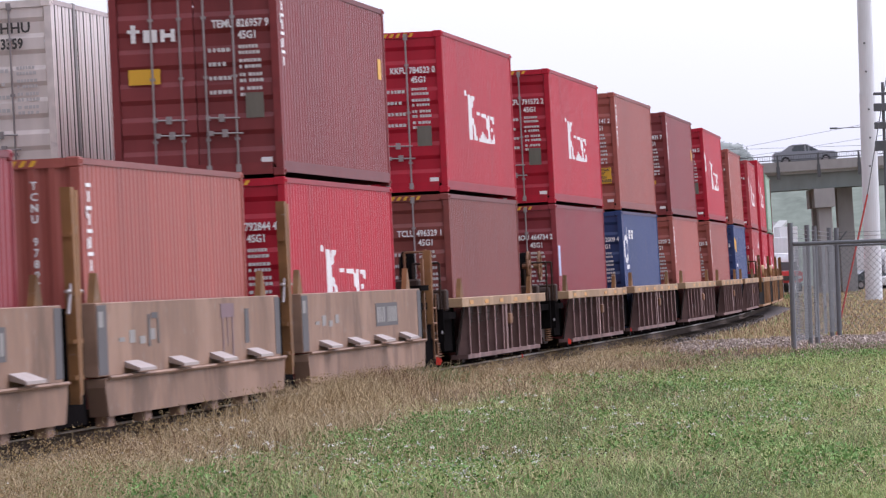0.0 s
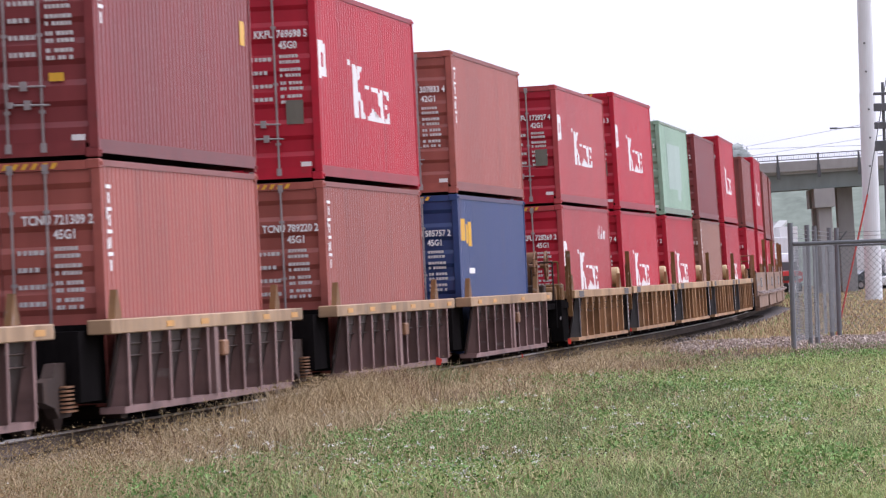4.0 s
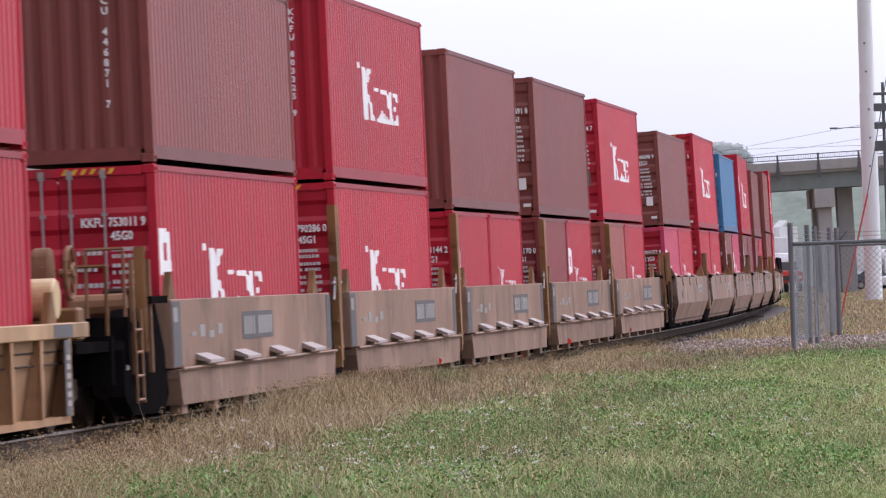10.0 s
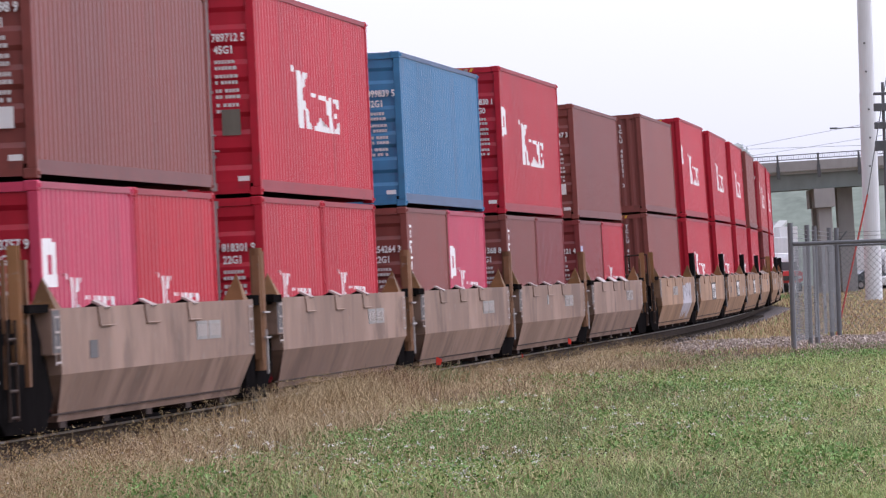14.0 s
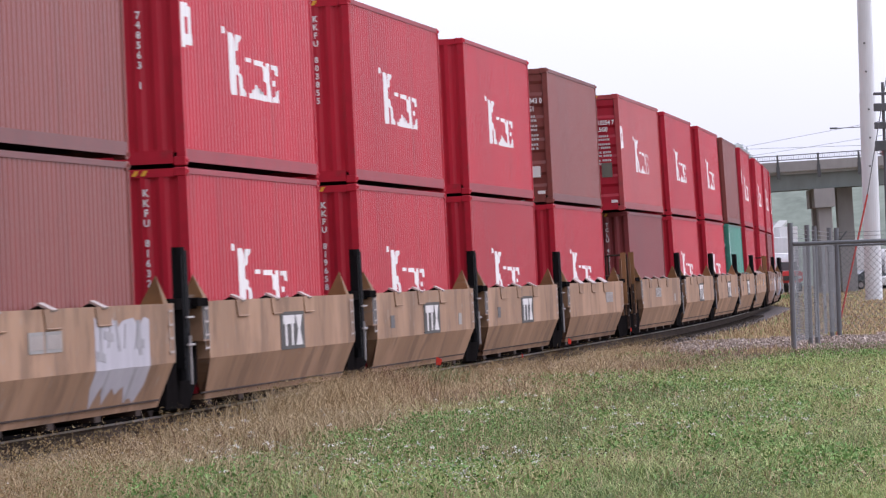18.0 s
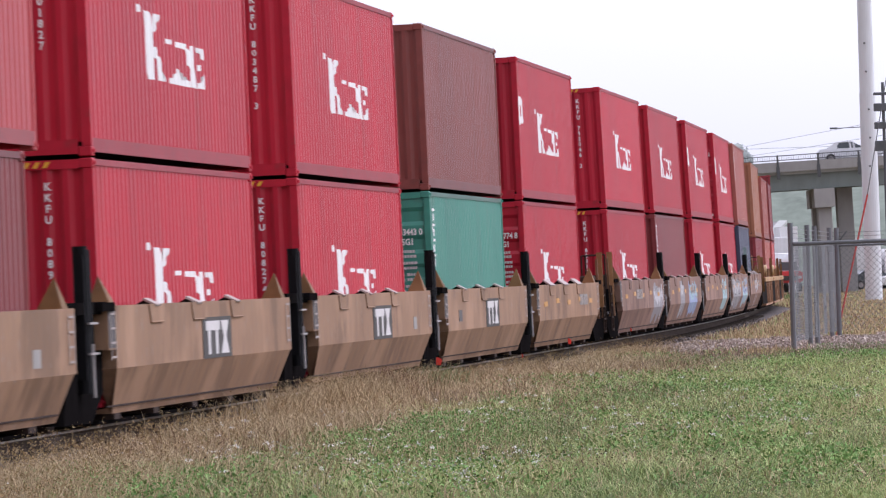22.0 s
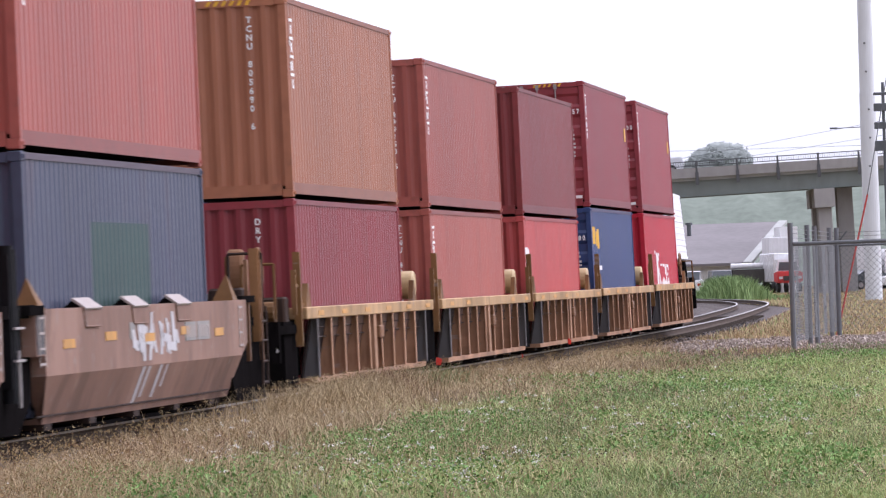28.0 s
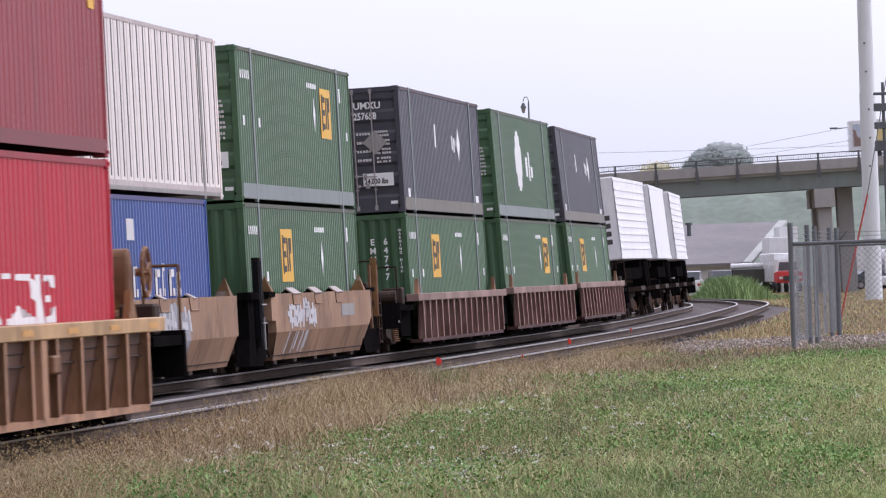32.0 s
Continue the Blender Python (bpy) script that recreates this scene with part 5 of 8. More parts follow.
for side in (0.7525, -0.7525, SECOND + 0.7525, SECOND - 0.7525):
    me = along(RAIL_SHAPE[::-1], side, -80, 620, 2.0)
    me.materials.append(RAIL_RUST)
    r = new("rail", me)
    r.parent = track
    me = along([(-0.038, 0.002), (-0.038, -0.022), (0.038, -0.022), (0.038, 0.002)][::-1], side, -80, 620, 2.0)
    me.materials.append(RAIL)
    head_ = new("rail_head", me)
    head_.parent = r
    head_["label"] = "polished running surface"
tie_bm = bmesh.new()
box(tie_bm, -0.115, 0.115, -1.3, 1.3, -0.36, -0.182)
bevelled(tie_bm, 0.012)
tie_me = to_mesh("tie", tie_bm)
tie_me.materials.append(TIE)
tie_rnd = random.Random(5)
for i in range(280):
    x, y, a = on_track(-12 + 0.56 * i, 0.0)
    t_ = new("tie", tie_me)
    t_.parent = track
    t_.matrix_local = Matrix.Translation((x, y, 0)) @ Matrix.Rotation(a + math.pi / 2 + tie_rnd.uniform(-0.02, 0.02), 4, "Z")

CROSSERS = []

# ---------------------------------------------------------------- marks on the well cars
GRAF_WHITE = material("white_spray_paint", (0.52, 0.51, 0.52), 0.6, spread=0.2, stain=0.3)
GRAF_BLUE = material("blue_spray_paint", (0.25, 0.31, 0.48), 0.6, spread=0.25, stain=0.3)
GRAF_CYAN = material("pale_cyan_spray_paint", (0.33, 0.48, 0.51), 0.6, spread=0.2, stain=0.3)
GRAF_GREY = material("grey_spray_paint", (0.27, 0.26, 0.27), 0.6, spread=0.3, stain=0.3)
GRAF_PALE = material("pale_lavender_spray_paint", (0.40, 0.385, 0.42), 0.6, spread=0.2, stain=0.3)
ORANGE = material("faded_orange_reflector", (0.56, 0.28, 0.06), 0.5, spread=0.3, grain=9, stain=0.5, stain_colour=(0.30, 0.20, 0.13))
RED_FLAG = material("red_plastic_flag", (0.75, 0.04, 0.02), 0.5, spread=0.1)
RED_GUARD = material("sun_faded_red_plastic", (0.50, 0.075, 0.06), 0.5, spread=0.15)


def on_car(name, u, rows, mat, label, y=-1.523):
    if name in ("stencil_mark", "faded_marks", "logo_mark", "grab_frame"):
        bm = bmesh.new()
        bars(bm, rows, y)
        ob = part(name.replace("marks", "mark"), bm, mat, u, label)
        return ob if len(rows) < 3 or name in ("logo_mark", "grab_frame") else tagged(ob, kind="stuff")
    for row in rows:
        bm = bmesh.new()
        bars(bm, [row], y)
        part(name, bm, mat, u, label)


def spray(name, u, x0, x1, seed, mat, label, density=7):
    """Sprayed strokes: slanted bars and loops over the upper and lower sheets."""
    r = random.Random(seed)
    bm = bmesh.new()
    n = int((x1 - x0) * density / 2)
    for i in range(n):
        x = x0 + (x1 - x0) * (i + r.random() * 0.6) / n
        w, z0, z1 = r.uniform(0.08, 0.22), r.uniform(0.74, 0.95), r.uniform(1.10, 1.33)
        k = r.uniform(-0.25, 0.25)
        prism(bm, [(x, z0), (x + w, z0), (x + w + k, z1), (x + k, z1)], -1.527, -1.521)
        if r.random() < 0.6:
            z = r.uniform(z0, z1 - 0.1)
            prism(bm, [(x - 0.2, z), (x + 0.35, z - 0.04), (x + 0.35, z + 0.06), (x - 0.2, z + 0.1)], -1.528, -1.522)
        if r.random() < 0.25:
            zl = r.uniform(0.25, 0.5)
            a = [bm.verts.new((px, -1.52 + 0.22 * (0.70 - z) / 0.53 - 0.006, z)) for px, z in ((x, zl), (x + w, zl), (x + w, 0.69), (x, 0.69))]
            bm.faces.new(a)
    return tagged(part(name, bm, mat, u, label), kind="stuff")


def sprayed_block(u, x0, x1, seed, mat, label, low=True):
    """A filled sprayed shape with an uneven outline, down onto the slanted sheet."""
    r = random.Random(seed)
    bm = bmesh.new()
    n = max(4, int((x1 - x0) / 0.35))
    xs = [x0 + (x1 - x0) * i / n for i in range(n + 1)]
    hi = [1.24 + r.uniform(-0.10, 0.12) for _ in xs]
    lo = [0.32 + r.uniform(-0.08, 0.22) for _ in xs]
    for i in range(n):
        a, b = xs[i], xs[i + 1]
        prism(bm, [(a, 0.702), (b, 0.702), (b, hi[i + 1]), (a, hi[i])], -1.5235, -1.5205)
        if low:
            q = [bm.verts.new((px, -1.52 + 0.22 * (0.70 - z) / 0.53 - 0.004, z)) for px, z in ((a, lo[i]), (b, lo[i + 1]), (b, 0.695), (a, 0.695))]
            bm.faces.new(q)
    bmesh.ops.remove_doubles(bm, verts=bm.verts[:], dist=0.02)
    return part("sprayed_block", bm, mat, u, label)


def mark_cars():
    cars = [ob for ob, s, m in MOVERS if ob.name.startswith("well_car")]
    for i, u in enumerate(cars):
        kind = UNITS[i][1]
        r = random.Random(40 + i)
        if kind == "step":
            x = -1.4 if i == 14 else 1.2
            if i != 1:
                on_car("data_panel", u, [(x, x + 2.7, 0.90, 1.26)], GREY_BAND, "grey stencil panel", -1.503)
                on_car("stencil_mark", u, [(x + 0.12 + 0.25 * k, x + 0.30 + 0.25 * k, 0.96, 1.20) for k in range(10) if k != 4], GREY_SIGN, "worn stencil lettering", -1.508)
            on_car("end_patch", u, [(-6.97, -6.35, 0.64, 1.43), (6.6, 7.04, 0.66, 1.43)], GREY_BAND, "grey primer patch", -1.503)
            on_car("stencil_mark", u, [(-6.92, -6.6, 1.18, 1.36)], GREY_SIGN, "white stencil panel", -1.508)
            if i == 1:
                stain = material_once("faded_purple_spray", material, (0.17, 0.10, 0.11))
                on_car("paint_run", u, [(1.9, 3.0, 1.20, 1.38), (2.02, 2.10, 0.72, 1.20), (2.40, 2.46, 0.84, 1.20), (2.80, 2.90, 0.66, 1.20)], stain, "faded purple paint run", -1.5035)
                on_car("paint_run", u, [(-3.6, -3.45, 0.92, 1.30), (-3.35, -2.9, 1.25, 1.32), (-2.95, -2.85, 0.95, 1.25), (3.9, 4.25, 0.85, 1.30)], GREY_BAND, "faded grey scrawl", -1.5035)
            on_car("faded_marks", u, [(-5.6 + 0.7 * k, -5.2 + 0.7 * k, 1.0 - 0.02 * (k % 3), 1.05 + 0.08 * (k % 2)) for k in range(4)], GREY_SIGN, "faded stencil marks", -1.5025)
        elif kind in ("curve", "beige"):
            if 24 <= i <= 33 and i not in (24, 28, 29, 33):
                x = 0.6
                on_car("logo_panel", u, [(x - 1.15, x + 1.15, 0.70, 1.22)], DARK_SIGN, "dark logo panel", -1.524)
                bm = bmesh.new()
                bars(bm, [(x - 0.92, x + 0.20, 1.05, 1.17), (x - 0.76, x - 0.56, 0.75, 1.05), (x - 0.16, x + 0.04, 0.75, 1.05)], -1.529)
                prism(bm, [(x + 0.28, 0.75), (x + 0.92, 0.75), (x + 0.70, 0.96), (x + 0.92, 1.17), (x + 0.28, 1.17), (x + 0.50, 0.96)], -1.533, -1.529)
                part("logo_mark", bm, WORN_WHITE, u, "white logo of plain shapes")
            else:
                x = 2.4 if i not in (24, 29, 34) else -2.2
                on_car("data_panel", u, [(x, x + 0.85, 0.95, 1.18), (x + 0.95, x + 1.9, 0.95, 1.18)], GREY_SIGN, "grey stencil panel", -1.524)
                on_car("stencil_mark", u, [(x + 0.1 + 0.2 * k, x + 0.22 + 0.2 * k, 0.99, 1.14) for k in range(9) if k != 4], LEDGE, "white stencil lettering", -1.529)
            for xg in (-7.12, 6.66):
                on_car("grab_frame", u, [(xg, xg + 0.03, 0.80, 1.36), (xg + 0.30, xg + 0.33, 0.80, 1.36)] + [(xg + 0.03, xg + 0.30, 0.82 + 0.165 * q, 0.845 + 0.165 * q) for q in range(4)], LEDGE, "pale worn grab iron", -1.535)
            on_car("end_patch", u, [(-7.2, -6.76, 0.94, 1.40)], GREY_BAND, "grey worn patch", -1.5225)
            for k, q in enumerate(((-5.0, 0.85, 0.5), (-1.5, 1.02, 0.35), (4.6, 0.80, 0.45))):
                if r.random() < 0.25:
                    on_car("scuff", u, [(q[0], q[0] + q[2], q[1], q[1] + 0.2)], GREY_SIGN if k else GREY_BAND, "worn scuff", -1.5222)
            if i >= 33:
                for k in range(5):
                    on_car("reflector", u, [(-5.7 + 2.6 * k, -5.0 + 2.6 * k, 0.98 + 0.05 * (k % 2), 1.08 + 0.05 * (k % 2))], ORANGE, "orange reflector", -1.5245)
        elif kind == "gold":
            on_car("end_plate", u, [(6.16, 6.50, 0.26, 1.08)], GREY_BAND, "grey end plate", -1.546)
            for x in (-6.5, 5.65):
                on_car("chord_patch", u, [(x - 0.1, x + 1.0, 1.11, 1.25)], GREY_BAND, "grey primer patch", -1.557)
            on_car("stencil_mark", u, [(6.24, 6.42, 0.36 + 0.1 * k, 0.42 + 0.1 * k) for k in range(6)], LEDGE, "white stencil marks", -1.552)
        elif kind in ("late", "dark"):
            for k in range(6):
                if r.random() < 0.7:
                    on_car("reflector", u, [(-6.5 + 2.6 * k, -5.9 + 2.6 * k, 1.14, 1.21)], ORANGE, "worn reflector", -1.558)
            bm = bmesh.new()
            box(bm, 0.30, 0.72, -1.58, -1.44, 0.72, 0.92)
            bevelled(bm, 0.02)
            part("brake_valve_box", bm, POST_RUST, u, "rusty valve box")
    for k_, x0, x1, m_, lab in ((34, 3.3, 6.3, GRAF_GREY, "grey sprayed block"), (35, -2.4, -0.5, GRAF_GREY, "grey sprayed block"), (35, 1.4, 5.0, GRAF_BLUE, "blue sprayed block"),
                                (36, 3.0, 5.6, GRAF_CYAN, "pale cyan sprayed block"), (37, -6.2, 0.1, GRAF_GREY, "grey sprayed block"), (37, 1.8, 6.0, GRAF_CYAN, "pale cyan sprayed block"),
                                (24, 1.7, 5.3, GRAF_PALE, "pale lavender sprayed block")):
        sprayed_block(cars[k_], x0, x1, k_ * 3 + int(x1), m_, lab)
    sprayed_block(STANDING[0], -1.5, 1.8, 71, GRAF_GREY, "grey sprayed block")
    spray("graffiti", STANDING[0], -1.4, 1.9, 72, GRAF_WHITE, "white sprayed letters", 7)
    spray("graffiti", STANDING[1], -5.0, -1.2, 73, GRAF_WHITE, "white sprayed letters", 9)
    on_car("data_panel", STANDING[1], [(2.6, 4.6, 0.92, 1.16)], GREY_SIGN, "grey stencil panel", -1.524)
    spray("graffiti", cars[24], 1.9, 5.0, 3, GRAF_GREY, "grey sprayed letter outlines", 4)
    spray("graffiti", cars[34], 3.6, 6.6, 4, GRAF_WHITE, "white sprayed letters", 9)
    spray("graffiti", cars[35], -2.2, -0.6, 5, GRAF_WHITE, "white sprayed letters")
    spray("graffiti", cars[35], 1.6, 4.8, 6, GRAF_CYAN, "pale cyan sprayed letters", 9)
    spray("graffiti", cars[36], 3.2, 5.4, 7, GRAF_CYAN, "pale cyan sprayed letters", 9)
    spray("graffiti", cars[37], -6.0, 0.0, 8, GRAF_WHITE, "white sprayed letters", 9)
    spray("graffiti", cars[37], -6.2, -0.5, 9, GRAF_GREY, "grey sprayed letters", 8)
    spray("graffiti", cars[37], 2.0, 5.8, 10, GRAF_BLUE, "blue sprayed letters", 13)
    spray("graffiti", cars[37], 2.6, 5.0, 11, GRAF_WHITE, "white sprayed outlines", 4)
    spray("graffiti", cars[38], -1.2, 2.0, 12, GRAF_WHITE, "white sprayed letters", 8)


mark_cars()


# ---------------------------------------------------------------- trailers on the standing train
GALV_STRIP = material("dark_corner_strip", (0.10, 0.10, 0.105), 0.6, spread=0.2)
TRAILER_WHITE = material("white_trailer_sheet", (0.82, 0.82, 0.83), 0.45, 0.0, 0.12, 3, 0.3, (0.30, 0.29, 0.28), 0.003, (1, 1, 0.3))


def trailer(s, ribs):
    t = thing("truck_trailer", "white ribbed highway trailer riding on a flat car" if ribs else "smooth white highway trailer riding on a flat car", "trailer", "trailers on the standing train")
    L, z0, z1, w = (16.15 if s < 130 else 14.4), 2.05, 4.95, 1.28
    bm = bmesh.new()
    box(bm, -L / 2, L / 2, -w, w, z0, z1)
    bevelled(bm, 0.04)
    part("box_body", bm, TRAILER_WHITE, t)
    bm = bmesh.new()
    for z in (z0 + 0.02, z1 - 0.14):
        box(bm, -L / 2 - 0.01, L / 2 + 0.01, -w - 0.015, -w, z, z + 0.12)
    part("edge_rail", bm, TRAILER_WHITE, t)
    if ribs:
        for k in range(9):
            bm = bmesh.new()
            z = z0 + 0.35 + 0.26 * k
            box(bm, -L / 2 + 0.3, L / 2 - 0.3, -w - 0.024, -w - 0.002, z, z + 0.07)
            part("side_rib", bm, TRAILER_WHITE, t)
    for x in (-L / 2, L / 2 - 0.09):
        bm = bmesh.new()
        box(bm, x, x + 0.09, -w - 0.012, -w - 0.001, z0, z1)
        part("corner_post", bm, GALV_STRIP, t, "grey corner post")
    bm = bmesh.new()
    for k in range(4):
        box(bm, -L / 2 - 0.012, -L / 2 - 0.002, -w + 0.25, -w + 0.55, z0 + 0.55 + 0.28 * k, z0 + 0.72 + 0.28 * k)
    part("stencil_mark", bm, DARK_SIGN, t, "dark worn lettering")
    bm = bmesh.new()
    box(bm, L / 2 - 4.8, L / 2 - 0.7, -1.1, 1.1, 1.45, z0 - 0.004)
    box(bm, -L / 2 + 2.0, L / 2 - 5.2, -1.15, -0.6, 1.35, z0 - 0.3)
    box(bm, -L / 2 + 0.4, L / 2 - 0.4, -0.5, 0.5, z0 - 0.25, z0 - 0.004)
    part("undercarriage", bm, BLACK, t)
    for x in (L / 2 - 3.4, L / 2 - 2.1):
        for sy in (-1, 1):
            bm = bmesh.new()
            rod(bm, (x, sy * 0.72, 1.52), (x, sy * 1.22, 1.52), 0.5, 16)
            part("tyre", bm, BLACK, t)
    bm = bmesh.new()
    for y in (-0.8, 0.8):
        rod(bm, (-L / 2 + 3.0, y, 1.05), (-L / 2 + 3.0, y, z0), 0.06, 6)
    part("landing_leg", bm, STEEL_DARK, t)
    t.matrix_basis = ride(s, SECOND, 6.0)
    if L > 15:            # it stands slightly askew on its car
        t.matrix_basis = t.matrix_basis @ Matrix.Translation((6.4, 0, 0)) @ Matrix.Rotation(radians(-1.0), 4, "Z") @ Matrix.Translation((-7.3, 0, 0))
    f = thing("flat_car", "dark steel spine car carrying a white trailer", "rail car", "flat cars of the standing train")
    bm = bmesh.new()
    box(bm, -8.3, 8.3, -0.45, 0.45, 0.55, 1.0)
    part("spine", bm, STEEL_DARK, f)
    for x in (-5.5, 5.5):
        bm = bmesh.new()
        box(bm, x - 1.6, x + 1.6, -1.45, 1.45, 0.90, 1.05)
        part("wheel_platform", bm, STEEL_DARK, f)
    bm = bmesh.new()
    box(bm, -6.3, -5.9, -0.5, 0.5, 1.05, 2.05)
    part("hitch", bm, STEEL_DARK, f)
    bm = bmesh.new()
    prism(bm, [(8.0, 0.55), (9.0, 0.70), (9.3, 1.25), (8.0, 1.25)], -1.4, 1.4)
    part("end_sill", bm, BLACK, f)
    bogie(f, -6.6)
    bogie(f, 6.6)
    f.matrix_basis = ride(s, SECOND, 6.0)


for s_, r_ in ((126.5, True), (146.5, False), (167.0, True)):
    trailer(s_, r_)


# ---------------------------------------------------------------- fence, gate and pole
GALV = material("galvanised_steel", (0.15, 0.16, 0.165), 0.6, 0.0, 0.2, 5)
GALV_DARK = material("weathered_fence_steel", (0.11, 0.12, 0.125), 0.6, 0.0, 0.25, 5)
POST_GREY = material("dark_grey_post_steel", (0.17, 0.18, 0.19), 0.6, 0, 0.25, 5, spec=0.2)
POLE = material("galvanised_mast_steel", (0.74, 0.77, 0.78), 0.55, 0.0, 0.12, 1.2, 0.3, (0.52, 0.54, 0.55))


def link_mesh(length, z0, z1, pitch, r, sag=0.0):
    """Woven wire along x: two sets of slanting wires; sag lets the cloth belly in and out between its posts."""
    bm = bmesh.new()
    h = z1 - z0
    n = int((length + h) / pitch)
    m = 6 if sag else 1
    for i in range(n):
        for sgn in (1, -1):
            a0 = i * pitch - h
            pts = []
            for k in range(m + 1):
                x = a0 + h * k / m if sgn > 0 else a0 + h - h * k / m
                pts.append((x, sag * math.sin(2 * math.pi * x / 4.85) + 0.3 * sag * math.sin(2.9 * x), z0 + h * k / m))
            for (a, ya, za), (b, yb, zb) in zip(pts, pts[1:]):
                if m == 1:
                    for _ in range(2):
                        if a < 0 or a > length:
                            e = min(max(a, 0.0), length)
                            za += (zb - za) * (e - a) / (b - a)
                            a = e
                        a, ya, za, b, yb, zb = b, yb, zb, a, ya, za
                    if abs(zb - za) < 0.03:
                        continue
                elif min(a, b) < -0.02 or max(a, b) > length + 0.02:
                    continue
                v = [bm.verts.new(p) for p in ((a - r, ya, za), (a + r, ya, za), (b + r, yb, zb), (b - r, yb, zb), (a, ya - r, za), (b, yb - r, zb))]
                bm.faces.new([v[0], v[4], v[5], v[3]])
                bm.faces.new([v[4], v[1], v[2], v[5]])
    return bm


def fence(a, b, posts, name, label, mesh=True, pitch=0.11, arms=True, base=-0.3, sag=0.0):
    f = thing(name, label, "fence")
    a, b = Vector(a), Vector(b)
    d = b - a
    f.matrix_basis = Matrix.Translation(a) @ Matrix.Rotation(math.atan2(d.y, d.x), 4, "Z")
    L = d.length
    for x in posts:
        bm = bmesh.new()
        rod(bm, (x, 0.04, base), (x, 0.04, 2.20 if not arms else 2.60), 0.06, 10)
        p = part("post", bm, POST_GREY, f)
        if arms:
            bm = bmesh.new()
            rod(bm, (x, 0.04, 2.18), (x + 0.26, 0.04, 2.50), 0.022, 6)
            part("barb_arm", bm, GALV_DARK, p)
    for z in (2.15,):
        bm = bmesh.new()
        rod(bm, (0, 0.04, z), (L, 0.04, z), 0.03, 8)
        part("rail", bm, GALV_DARK, f)
    for z in (2.28, 2.38, 2.48):
        if arms:
            bm = bmesh.new()
            rod(bm, (0, 0.04, z), (L, 0.04, z), 0.006, 4)
            part("barbed_wire", bm, GALV_DARK, f)
    if mesh:
        tagged(part("wire_mesh", link_mesh(L, 0.0, 2.15, pitch, 0.0036 if pitch < 0.1 else 0.0055, sag), GALV, f, "woven wire mesh"), kind="stuff")
    return f


fence((7.62, 123.6, 0), (9.83, 143.0, 0), (0.0, 7.4, 10.9, 18.6), "chain_link_fence", "grey chain-link fence with posts and barbed wire by the drive", True, 0.07, sag=0.075)
fence((9.83, 143.0, 0), (26.0, 141.5, 0), (0.1, 3.3, 6.6, 9.9, 13.2), "chain_link_fence", "grey chain-link fence across dry grass beside the drive", True, 0.15)
gate = thing("gate_rail", "grey steel gate bar level with the fence top", "gate")
bm = bmesh.new()
rod(bm, (7.62, 123.5, 2.14), (18.0, 124.5, 2.17), 0.045, 10)
part("bar", bm, GALV_DARK, gate)
bm = bmesh.new()
rod(bm, (18.0, 124.5, -0.3), (18.0, 124.5, 2.3), 0.06, 10)
part("post", bm, GALV_DARK, gate)

mast = thing("utility_pole", "tall pale grey steel utility pole with a slip joint", "pole")
bm = bmesh.new()
rod(bm, (0, 0, -0.4), (0, 0, 10.8), 0.46, 24, 0.425)
part("lower_shaft", bm, POLE, mast)
bm = bmesh.new()
rod(bm, (0, 0, 10.6), (0, 0, 24.0), 0.405, 24, 0.34)
part("upper_shaft", bm, POLE, mast)
for z, a in ((9.9, 0.1), (11.9, -0.1), (8.4, 0.15), (13.4, -0.2), (6.9, 0.0)):
    bm = bmesh.new()
    rod(bm, (0.42 * math.sin(a) - 0.02, -0.46, z), (0.42 * math.sin(a) - 0.02, -0.38, z), 0.055, 8)
    part("bolt", bm, GALV_DARK, mast)
mast.matrix_basis = pose(22.72, 300, 0)

guy = thing("guy_wire", "steel guy wire with a red plastic guard near its anchor", "cable")
bm = bmesh.new()
rod(bm, (10.12, 147.0, -0.25), (11.05, 147.0, 3.46), 0.024, 8)
part("guard", bm, RED_GUARD, guy, "red plastic guard")
bm = bmesh.new()
rod(bm, (11.05, 147.0, 3.46), (12.6, 148.0, 11.0), 0.012, 6)
part("wire", bm, GALV_DARK, guy)

signal = thing("signal_mast", "slim steel mast with small equipment boxes", "pole")
bm = bmesh.new()
rod(bm, (0, 0, -0.4), (0, 0, 9.7), 0.07, 10)
part("post", bm, GALV_DARK, signal)
for z, h in ((9.2, 0.12), (8.6, 0.35), (7.8, 0.3), (6.9, 0.45)):
    bm = bmesh.new()
    box(bm, -0.42, 0.35, -0.15, 0.15, z - h / 2, z + h / 2)
    bevelled(bm, 0.02)
    part("equipment_box", bm, GALV_DARK, signal)
signal.matrix_basis = pose(19.62, 250, 0)

FLAGS = [(-0.18, 95.6, 0.24), (2.30, 107.0, 0.36), (1.45, 109.0, 0.08), (4.20, 129.0, 0.32)]
for k, (x, y, z) in enumerate(FLAGS):
    fl = thing("marker_flag", "small red plastic survey flag on a wire beside the track", "flag", "survey flags")
    bm = bmesh.new()
    rod(bm, (0, 0, -0.45), (0, 0, z + 0.07), 0.004, 5)
    part("wire_stem", bm, GALV_DARK, fl)
    bm = bmesh.new()
    s_ = (0.75, 0.5, 0.2, 0.25)[k]
    prism(bm, [(0, z - 0.08 * s_), (0.10 * s_, z - 0.09 * s_), (0.14 * s_, z + 0.02), (0.07 * s_, z + 0.06), (0, z + 0.07)], -0.004, 0.004)
    part("flag_sheet", bm, RED_FLAG, fl)
    fl.matrix_basis = pose(x, y, 0)


